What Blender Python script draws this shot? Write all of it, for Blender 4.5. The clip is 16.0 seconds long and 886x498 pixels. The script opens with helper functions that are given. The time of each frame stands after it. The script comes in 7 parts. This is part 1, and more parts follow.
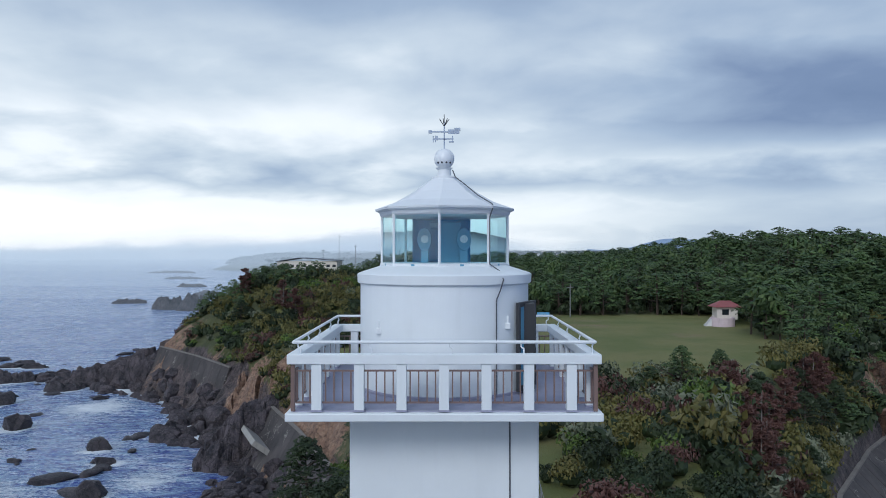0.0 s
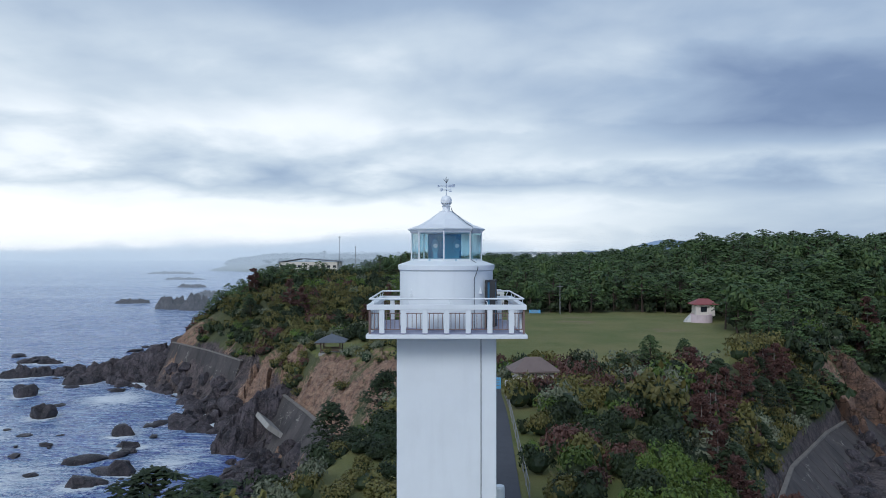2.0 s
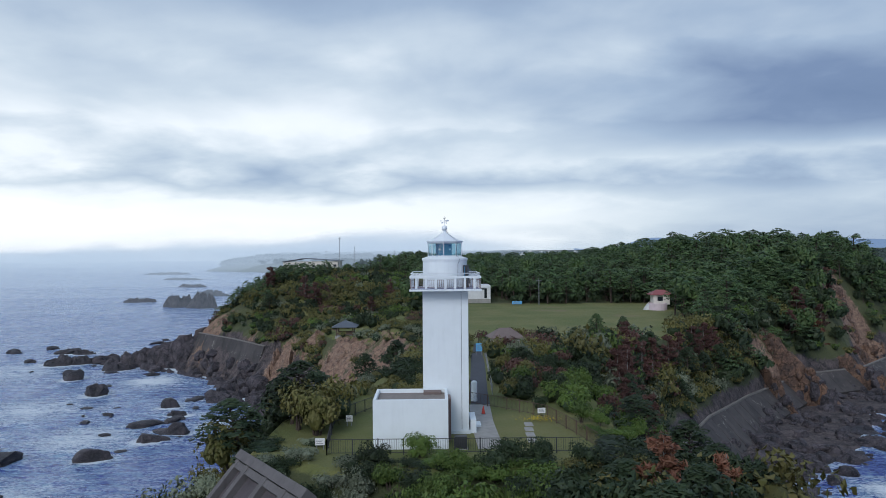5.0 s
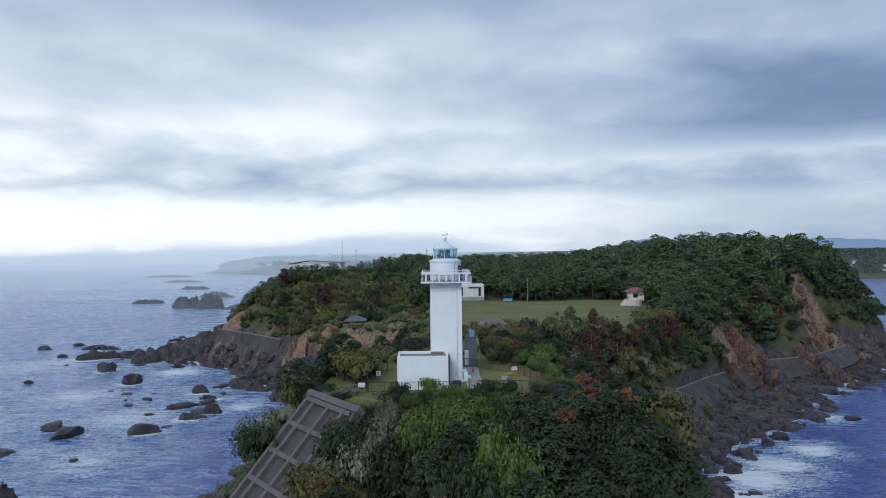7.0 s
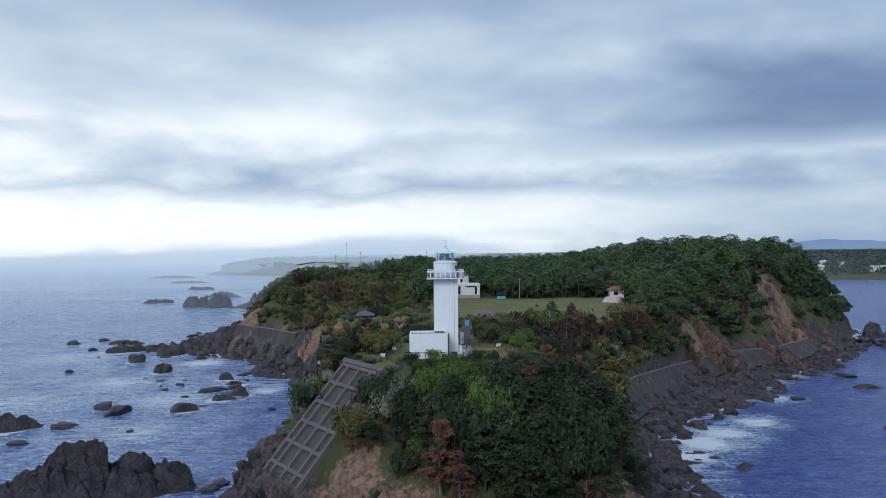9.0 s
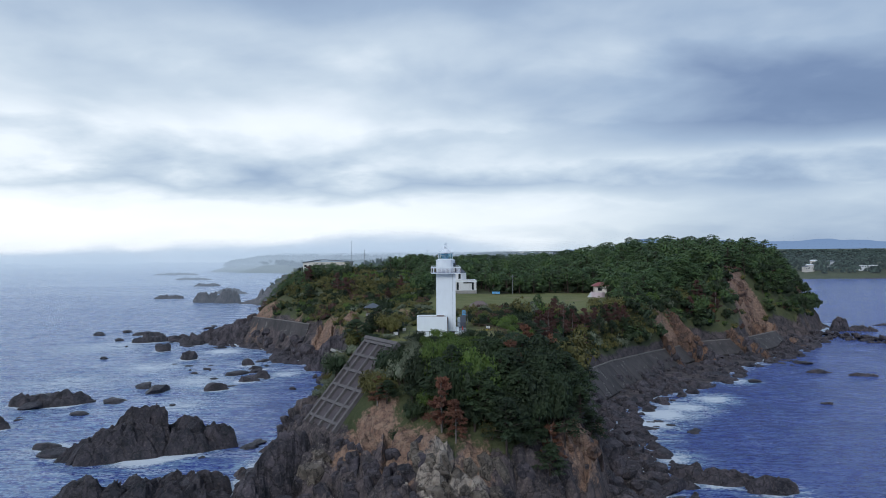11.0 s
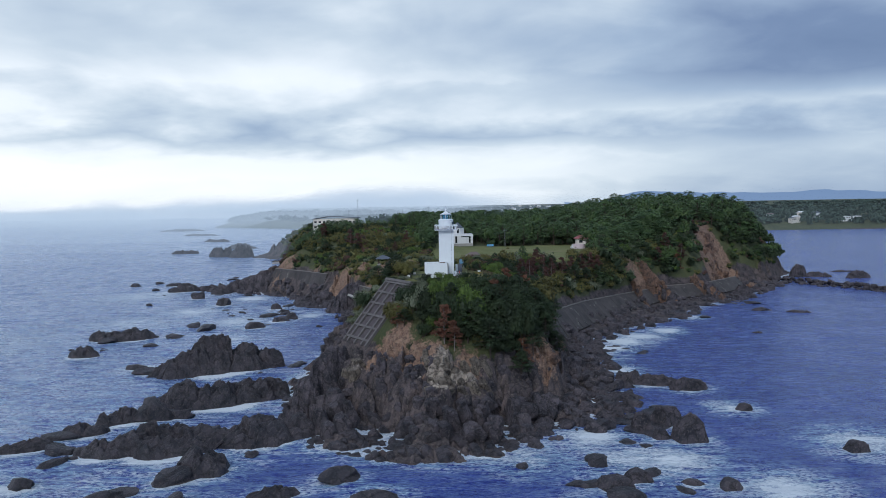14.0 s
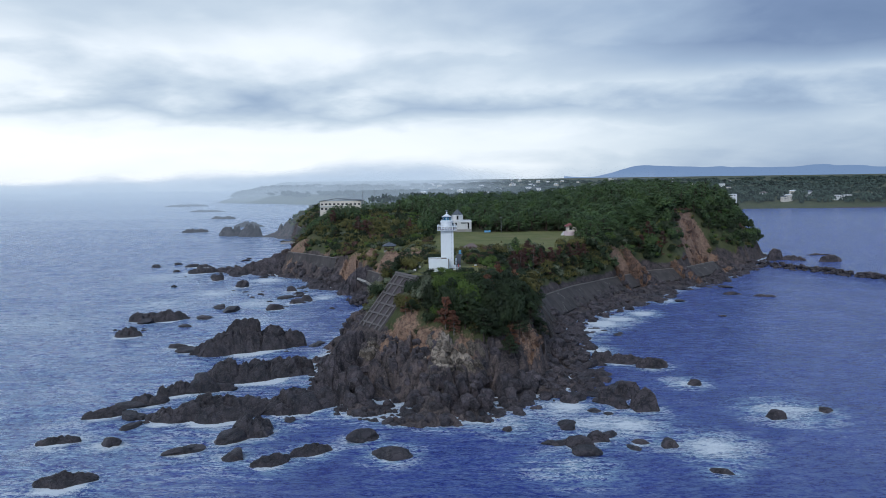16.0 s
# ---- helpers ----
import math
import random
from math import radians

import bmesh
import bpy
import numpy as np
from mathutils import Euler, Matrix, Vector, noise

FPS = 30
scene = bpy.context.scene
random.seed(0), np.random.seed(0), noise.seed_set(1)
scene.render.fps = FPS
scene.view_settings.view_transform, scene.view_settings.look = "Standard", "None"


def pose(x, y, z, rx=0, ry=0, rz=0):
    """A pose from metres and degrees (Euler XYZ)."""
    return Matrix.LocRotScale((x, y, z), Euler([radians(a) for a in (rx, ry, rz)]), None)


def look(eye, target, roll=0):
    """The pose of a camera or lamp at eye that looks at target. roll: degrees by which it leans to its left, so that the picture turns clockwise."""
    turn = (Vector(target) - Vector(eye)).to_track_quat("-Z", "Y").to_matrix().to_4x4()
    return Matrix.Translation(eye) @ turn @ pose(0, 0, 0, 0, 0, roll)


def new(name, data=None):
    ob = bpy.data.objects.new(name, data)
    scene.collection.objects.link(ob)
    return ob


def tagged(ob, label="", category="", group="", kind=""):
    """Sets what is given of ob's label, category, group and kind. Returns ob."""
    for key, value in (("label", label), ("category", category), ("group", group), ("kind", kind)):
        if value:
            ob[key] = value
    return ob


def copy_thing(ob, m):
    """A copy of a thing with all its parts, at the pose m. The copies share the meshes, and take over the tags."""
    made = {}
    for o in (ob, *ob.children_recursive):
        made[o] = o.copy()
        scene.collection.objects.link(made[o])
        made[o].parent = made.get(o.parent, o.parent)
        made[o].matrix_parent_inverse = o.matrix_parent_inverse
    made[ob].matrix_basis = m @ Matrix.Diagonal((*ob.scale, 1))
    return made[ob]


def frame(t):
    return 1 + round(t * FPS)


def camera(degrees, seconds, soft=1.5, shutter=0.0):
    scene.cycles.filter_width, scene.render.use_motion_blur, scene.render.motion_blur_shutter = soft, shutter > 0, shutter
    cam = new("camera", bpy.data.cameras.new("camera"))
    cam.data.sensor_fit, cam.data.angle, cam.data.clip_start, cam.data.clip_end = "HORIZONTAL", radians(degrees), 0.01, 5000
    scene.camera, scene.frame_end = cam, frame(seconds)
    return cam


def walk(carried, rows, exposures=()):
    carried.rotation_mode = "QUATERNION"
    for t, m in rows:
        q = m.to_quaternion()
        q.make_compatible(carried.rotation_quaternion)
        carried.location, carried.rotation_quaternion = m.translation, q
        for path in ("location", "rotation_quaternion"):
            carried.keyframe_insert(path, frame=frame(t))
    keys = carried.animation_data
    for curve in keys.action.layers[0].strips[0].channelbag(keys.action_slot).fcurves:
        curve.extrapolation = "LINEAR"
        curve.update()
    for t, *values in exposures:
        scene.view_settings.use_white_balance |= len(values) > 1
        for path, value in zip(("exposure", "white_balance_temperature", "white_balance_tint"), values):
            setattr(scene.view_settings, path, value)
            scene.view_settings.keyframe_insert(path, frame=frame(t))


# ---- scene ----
# camera and its flight: backwards from the lighthouse, out over the sea
cam = camera(62.7, 16.0, soft=0.9)
ROWS = [
    (0.0, (0.03, -15.72, 39.83), (-0.34, 84.28, 40.34), -0.04),
    (0.5, (-0.01, -18.16, 39.83), (-0.32, 81.84, 40.45), 0.01),
    (1.0, (-0.07, -21.07, 39.85), (-0.27, 78.93, 40.50), -0.05),
    (1.5, (-0.10, -24.44, 39.83), (-0.18, 75.56, 40.52), -0.02),
    (2.0, (-0.15, -28.25, 39.81), (-0.07, 71.75, 40.47), -0.00),
    (2.5, (-0.22, -32.49, 39.79), (0.04, 67.51, 40.40), -0.04),
    (3.0, (-0.27, -37.18, 39.76), (0.19, 62.82, 40.33), -0.20),
    (3.5, (-0.40, -42.30, 39.75), (0.27, 57.70, 40.29), -0.37),
    (4.0, (-0.51, -47.79, 39.76), (0.34, 52.20, 40.27), -0.39),
    (6.5, (-1.51, -78.40, 40.01), (0.14, 21.59, 40.70), -0.58),
    (7.0, (-1.70, -84.93, 40.08), (0.02, 15.06, 40.84), -0.66),
    (7.5, (-1.90, -91.46, 40.16), (-0.12, 8.52, 40.97), -0.70),
    (8.0, (-2.05, -98.06, 40.24), (-0.24, 1.92, 41.09), -0.70),
    (8.5, (-2.23, -104.71, 40.30), (-0.37, -4.73, 41.21), -0.70),
    (11.0, (-3.25, -138.61, 40.56), (-1.23, -38.64, 41.22), -0.47),
    (11.5, (-3.43, -145.50, 40.53), (-1.41, -45.52, 40.43), -0.59),
    (12.0, (-3.63, -152.40, 40.53), (-1.61, -52.42, 39.35), -0.67),
    (12.5, (-3.83, -159.31, 40.60), (-1.80, -59.36, 38.20), -0.75),
    (13.0, (-4.05, -166.27, 40.84), (-2.02, -66.36, 37.26), -0.80),
    (13.5, (-4.27, -173.27, 41.39), (-2.23, -73.40, 36.70), -0.86),
    (14.0, (-4.46, -180.31, 42.45), (-2.44, -80.49, 36.74), -0.97),
    (14.5, (-4.70, -187.37, 44.24), (-2.69, -87.62, 37.51), -0.89),
    (15.0, (-4.91, -194.48, 46.45), (-2.90, -94.79, 38.73), -0.87),
    (15.5, (-5.11, -201.62, 48.86), (-3.13, -102.01, 40.18), -0.81),
    (16.0, (-5.34, -208.78, 51.19), (-3.37, -109.25, 41.72), -0.81),
]
walk(cam, [(t, look(eye, target, roll)) for t, eye, target, roll in ROWS], [(0.0, -0.02, 5980, 10), (8.0, -0.03, 5960, 10), (16.0, -0.05, 5900, 10)])

# ---------------------------------------------------------------- light
SUN_UP, SUN_TURN = 38.0, 200.0


def build_world():
    world = bpy.data.worlds.new("overcast_sky")
    scene.world = world
    world.use_nodes = True
    nt = world.node_tree
    nt.nodes.clear()
    N, L = nt.nodes.new, nt.links.new
    out, bg = N("ShaderNodeOutputWorld"), N("ShaderNodeBackground")
    sky = N("ShaderNodeTexSky")
    sky.sky_type, sky.sun_disc = "NISHITA", False
    sky.sun_elevation, sky.sun_rotation = radians(SUN_UP), radians(SUN_TURN)
    co = N("ShaderNodeTexCoord")
    sep = N("ShaderNodeSeparateXYZ")
    L(co.outputs["Generated"], sep.inputs[0])

    def m(op, a, b=None, c=None, clamp=False):
        n = N("ShaderNodeMath")
        n.operation, n.use_clamp = op, clamp
        for i, v in enumerate((a, b, c)):
            if v is None:
                continue
            if isinstance(v, (int, float)):
                n.inputs[i].default_value = v
            else:
                L(v, n.inputs[i])
        return n.outputs[0]

    x, y, z = sep.outputs
    up = m("MAXIMUM", z, 0.0)
    # cloud decks are flat layers: their place is the way over its rise
    rise = m("ADD", up, 0.26)
    comb = N("ShaderNodeCombineXYZ")
    L(m("DIVIDE", x, rise), comb.inputs[0])
    L(m("DIVIDE", y, rise), comb.inputs[1])

    def tex(scale, detail, rough, shift, distort=0.0, stretch=(1, 1, 1)):
        mp = N("ShaderNodeMapping")
        mp.inputs["Location"].default_value = shift
        mp.inputs["Scale"].default_value = stretch
        L(comb.outputs[0], mp.inputs[0])
        n = N("ShaderNodeTexNoise")
        n.inputs["Scale"].default_value, n.inputs["Detail"].default_value = scale, detail
        n.inputs["Roughness"].default_value, n.inputs["Distortion"].default_value = rough, distort
        L(mp.outputs[0], n.inputs["Vector"])
        return n.outputs["Fac"]

    def ramp(v, *stops):
        n = N("ShaderNodeValToRGB")
        while len(n.color_ramp.elements) < len(stops):
            n.color_ramp.elements.new(0.5)
        for e, (p, c) in zip(n.color_ramp.elements, stops):
            e.position, e.color = p, (*c, 1)
        L(v, n.inputs[0])
        return n.outputs[0]

    big = tex(1.0, 5.0, 0.5, (3.1, 0.7, 0), 0.3, (0.85, 0.85, 1))
    fine = tex(3.2, 6.0, 0.5, (0.3, 5.2, 0), 0.2, (0.8, 0.85, 1))
    cloud = m("ADD", m("MULTIPLY", big, 0.58), m("MULTIPLY", fine, 0.42))
    # rolls of cloud lying one behind the other along the horizon
    wob = m("MULTIPLY", m("SUBTRACT", fine, 0.5), 0.07)
    lift = m("ADD", up, wob)
    high = m("MULTIPLY", lift, 2.6, clamp=True)
    west = ramp(high, (0.0, (0.80,) * 3), (0.10, (0.88,) * 3), (0.18, (0.82,) * 3), (0.235, (0.58,) * 3), (0.31, (0.67,) * 3),
                (0.45, (0.75,) * 3), (0.60, (0.58,) * 3), (0.78, (0.53,) * 3), (0.90, (0.43,) * 3), (1.0, (0.44,) * 3))
    east = ramp(high, (0.0, (0.43,) * 3), (0.10, (0.52,) * 3), (0.18, (0.54,) * 3), (0.235, (0.47,) * 3), (0.33, (0.62,) * 3),
                (0.43, (0.33,) * 3), (0.55, (0.35,) * 3), (0.68, (0.48,) * 3), (0.80, (0.41,) * 3), (1.0, (0.37,) * 3))
    blend = N("ShaderNodeMixRGB")
    L(m("POWER", m("ADD", m("MULTIPLY", x, 1.15), 0.46, clamp=True), 1.7), blend.inputs[0])
    L(west, blend.inputs[1])
    L(east, blend.inputs[2])
    band = blend.outputs[0]
    # towards the horizon the far decks merge into one bright veil
    veil = m("MULTIPLY", m("SUBTRACT", up, 0.045), 22.0, clamp=True)
    lumps = m("MULTIPLY", m("SUBTRACT", cloud, 0.5), m("ADD", m("MULTIPLY", veil, 0.72), 0.18))
    val = m("ADD", lumps, band, clamp=True)
    col = ramp(val, (0.0, (0.10, 0.155, 0.28)), (0.30, (0.215, 0.285, 0.425)), (0.48, (0.41, 0.50, 0.615)), (0.62, (0.67, 0.74, 0.785)), (0.73, (0.99, 1.01, 0.99)), (1.0, (1.30, 1.25, 1.18)))
    # below the horizon: the same grey as the sea's far haze
    clear = N("ShaderNodeMixRGB")
    clear.blend_type = "MULTIPLY"
    clear.inputs[0].default_value = 1.0
    L(sky.outputs[0], clear.inputs[1])
    clear.inputs[2].default_value = (0.10, 0.10, 0.10, 1)
    mix = N("ShaderNodeMixRGB")
    mix.inputs[0].default_value = 0.93
    L(clear.outputs[0], mix.inputs[1])
    L(col, mix.inputs[2])
    L(mix.outputs[0], bg.inputs["Color"])
    bg.inputs["Strength"].default_value = 1.0
    L(bg.outputs[0], out.inputs["Surface"])


build_world()
sun = new("sun", bpy.data.lights.new("sun", "SUN"))
sun.data.energy, sun.data.angle, sun.data.color = 1.5, radians(25), (1.0, 0.97, 0.93)
_a, _e = radians(SUN_TURN), radians(SUN_UP)
sun.matrix_world = look((0, 0, 300), (-80 * math.sin(_a) * math.cos(_e), -80 * math.cos(_a) * math.cos(_e), 300 - 80 * math.sin(_e)))
scene.view_settings.exposure = 0.0


# ---------------------------------------------------------------- materials
class Mat:
    """Short ways to build node materials."""

    def __init__(self, name, rough=0.7, metal=0.0):
        self.mat = bpy.data.materials.new(name)
        self.mat.use_nodes = True
        self.nt = self.mat.node_tree
        self.bsdf = self.nt.nodes["Principled BSDF"]
        self.bsdf.inputs["Roughness"].default_value = rough
        self.bsdf.inputs["Metallic"].default_value = metal
        self.pos = self.nt.nodes.new("ShaderNodeNewGeometry").outputs["Position"]

    def link(self, a, b):
        self.nt.links.new(a, b)

    def put(self, socket, v):
        if isinstance(v, (int, float)):
            socket.default_value = v
        elif isinstance(v, tuple):
            socket.default_value = (*v, 1) if len(v) == 3 else v
        else:
            self.link(v, socket)

    def noise(self, scale, detail=4.0, rough=0.55, vec=None, stretch=None, distort=0.0):
        n = self.nt.nodes.new("ShaderNodeTexNoise")
        n.inputs["Scale"].default_value, n.inputs["Detail"].default_value = scale, detail
        n.inputs["Roughness"].default_value, n.inputs["Distortion"].default_value = rough, distort
        v = vec or self.pos
        if stretch:
            mp = self.nt.nodes.new("ShaderNodeMapping")
            mp.inputs["Scale"].default_value = stretch
            self.link(v, mp.inputs[0])
            v = mp.outputs[0]
        self.link(v, n.inputs["Vector"])
        return n.outputs["Fac"]

    def voronoi(self, scale, feature="DISTANCE_TO_EDGE", stretch=None):
        n = self.nt.nodes.new("ShaderNodeTexVoronoi")
        n.feature = feature
        n.inputs["Scale"].default_value = scale
        # bent joints: the place is pushed about by a noise
        w = self.nt.nodes.new("ShaderNodeTexNoise")
        w.inputs["Scale"].default_value, w.inputs["Detail"].default_value, w.inputs["Roughness"].default_value = scale * 0.9, 5.0, 0.65
        self.link(self.pos, w.inputs["Vector"])
        push = self.nt.nodes.new("ShaderNodeVectorMath")
        push.operation = "MULTIPLY_ADD"
        self.link(w.outputs["Color"], push.inputs[0])
        push.inputs[1].default_value = (1.7 / scale,) * 3
        self.link(self.pos, push.inputs[2])
        v = push.outputs[0]
        if stretch:
            mp = self.nt.nodes.new("ShaderNodeMapping")
            mp.inputs["Scale"].default_value = stretch
            self.link(v, mp.inputs[0])
            v = mp.outputs[0]
        self.link(v, n.inputs["Vector"])
        return n.outputs["Distance"]

    def ramp(self, v, *stops):
        n = self.nt.nodes.new("ShaderNodeValToRGB")
        while len(n.color_ramp.elements) < len(stops):
            n.color_ramp.elements.new(0.5)
        for e, (p, c) in zip(n.color_ramp.elements, stops):
            e.position, e.color = p, ((c, c, c, 1) if isinstance(c, (int, float)) else (*c, 1))
        self.link(v, n.inputs[0])
        return n.outputs[0]

    def mix(self, f, a, b, blend="MIX"):
        n = self.nt.nodes.new("ShaderNodeMixRGB")
        n.blend_type = blend
        for s, v in zip(n.inputs, (f, a, b)):
            self.put(s, v)
        return n.outputs[0]

    def math(self, op, a, b=0.0, clamp=False):
        n = self.nt.nodes.new("ShaderNodeMath")
        n.operation, n.use_clamp = op, clamp
        self.put(n.inputs[0], a)
        self.put(n.inputs[1], b)
        return n.outputs[0]

    def attr(self, name):
        n = self.nt.nodes.new("ShaderNodeAttribute")
        n.attribute_name = name
        return n.outputs["Fac"]

    def island(self):
        return self.nt.nodes.new("ShaderNodeNewGeometry").outputs["Random Per Island"]

    def each(self):
        return self.nt.nodes.new("ShaderNodeObjectInfo").outputs["Random"]

    def bump(self, h, strength=0.4, dist=0.05):
        n = self.nt.nodes.new("ShaderNodeBump")
        n.inputs["Strength"].default_value, n.inputs["Distance"].default_value = strength, dist
        self.link(h, n.inputs["Height"])
        self.link(n.outputs[0], self.bsdf.inputs["Normal"])

    def base(self, c):
        self.put(self.bsdf.inputs["Base Color"], c)
        return self

    def rough(self, v):
        self.put(self.bsdf.inputs["Roughness"], v)
        return self


def painted(name, colour, rough=0.55, dirt=0.25, grain=6.0, metal=0.0, streak=True):
    """Paint or render with faint stains, runs and fine relief."""
    m = Mat(name, rough, metal)
    dark = tuple(c * (1 - dirt) for c in colour)
    a = m.noise(0.9, 5, 0.6)
    b = m.noise(2.2, 4, 0.6, stretch=(1, 1, 0.12)) if streak else m.noise(4.0)
    f = m.math("MULTIPLY", m.ramp(a, (0.42, 0.0), (0.75, 1.0)), 0.5)
    f2 = m.math("MULTIPLY", m.ramp(b, (0.5, 0.0), (0.8, 1.0)), 0.5)
    m.base(m.mix(m.math("ADD", f, f2, True), colour, dark))
    m.bump(m.noise(grain * 8, 3), 0.12, 0.01)
    return m.mat


M = {}
M["white_paint"] = painted("white_paint", (0.755, 0.805, 0.835), 0.5, 0.10)
M["white_metal"] = painted("white_metal", (0.75, 0.79, 0.82), 0.35, 0.12)
M["deck_grey"] = painted("deck_grey", (0.31, 0.32, 0.43), 0.6, 0.25, streak=False)
M["brown_metal"] = painted("brown_metal", (0.20, 0.135, 0.12), 0.5, 0.3)
M["dark_metal"] = painted("dark_metal", (0.035, 0.037, 0.042), 0.45, 0.3)
M["blind_blue"] = painted("blind_blue", (0.10, 0.38, 0.62), 0.5, 0.2)
M["cable"] = painted("cable", (0.10, 0.11, 0.13), 0.6, 0.3)
M["machine_grey"] = painted("machine_grey", (0.13, 0.34, 0.50), 0.45, 0.2)
M["concrete"] = painted("concrete", (0.33, 0.32, 0.30), 0.85, 0.4)
M["roof_felt"] = painted("roof_felt", (0.24, 0.21, 0.19), 0.85, 0.35, streak=False)
M["asphalt"] = painted("asphalt", (0.065, 0.07, 0.085), 0.9, 0.3, streak=False)
M["slate_roof"] = painted("slate_roof", (0.10, 0.115, 0.14), 0.6, 0.3)
M["brown_roof"] = painted("brown_roof", (0.17, 0.13, 0.12), 0.7, 0.3)
M["red_roof"] = painted("red_roof", (0.26, 0.08, 0.08), 0.6, 0.3)
M["cream_wall"] = painted("cream_wall", (0.62, 0.58, 0.52), 0.7, 0.2)
M["pale_wall"] = painted("pale_wall", (0.66, 0.67, 0.68), 0.7, 0.2)
M["window_dark"] = painted("window_dark", (0.02, 0.025, 0.03), 0.12, 0.1)
M["wood_brown"] = painted("wood_brown", (0.10, 0.065, 0.045), 0.7, 0.3)
M["cone_red"] = painted("cone_red", (0.62, 0.06, 0.04), 0.5, 0.2)
M["sign_blue"] = painted("sign_blue", (0.12, 0.38, 0.68), 0.5, 0.1)
M["sign_white"] = painted("sign_white", (0.75, 0.75, 0.75), 0.5, 0.1)
M["vane_grey"] = painted("vane_grey", (0.40, 0.47, 0.58), 0.4, 0.15)
M["post_grey"] = painted("post_grey", (0.22, 0.23, 0.24), 0.6, 0.2)


def make_glass():
    m = Mat("lantern_glass", 0.03)
    nt = m.nt
    out = nt.nodes["Material Output"]
    tr, gl, mx = nt.nodes.new("ShaderNodeBsdfTransparent"), nt.nodes.new("ShaderNodeBsdfGlossy"), nt.nodes.new("ShaderNodeMixShader")
    tr.inputs[0].default_value = (0.85, 0.955, 0.975, 1)
    gl.inputs["Roughness"].default_value = 0.02
    fr = nt.nodes.new("ShaderNodeFresnel")
    fr.inputs[0].default_value = 1.5
    cap = nt.nodes.new("ShaderNodeMath")
    cap.operation = "MINIMUM"
    cap.inputs[1].default_value = 0.16
    nt.links.new(fr.outputs[0], cap.inputs[0])
    nt.links.new(cap.outputs[0], mx.inputs[0])
    nt.links.new(tr.outputs[0], mx.inputs[1])
    nt.links.new(gl.outputs[0], mx.inputs[2])
    nt.links.new(mx.outputs[0], out.inputs["Surface"])
    return m.mat


M["glass"] = make_glass()


def make_rock(name, dark, mid, pale, rough=0.8):
    m = Mat(name, rough)
    a = m.noise(0.35, 6, 0.6)
    b = m.noise(2.6, 6, 0.65)
    crack = m.ramp(m.voronoi(0.55, stretch=(1, 1, 0.6)), (0.0, 0.25), (0.07, 1.0))
    c = m.mix(m.ramp(a, (0.35, 0.0), (0.66, 1.0)), dark, mid)
    c = m.mix(m.math("MULTIPLY", m.ramp(b, (0.52, 0.0), (0.74, 1.0)), 0.55), c, pale)
    c = m.mix(1.0, c, crack, "MULTIPLY")
    m.base(c)
    m.bump(m.math("ADD", m.noise(1.3, 8, 0.7), m.math("MULTIPLY", m.noise(6.0, 5, 0.7), 0.4)), 1.0, 0.6)
    return m.mat


M["rock"] = make_rock("shore_rock", (0.020, 0.020, 0.028), (0.106, 0.090, 0.103), (0.28, 0.232, 0.215))
M["rock_wet"] = make_rock("wet_rock", (0.016, 0.017, 0.025), (0.080, 0.068, 0.078), (0.22, 0.18, 0.158), 0.5)
M["rock_orange"] = make_rock("weathered_rock", (0.055, 0.040, 0.038), (0.22, 0.125, 0.080), (0.36, 0.235, 0.16))
M["rock_pale"] = make_rock("lichened_rock", (0.075, 0.062, 0.054), (0.23, 0.195, 0.155), (0.40, 0.35, 0.28))


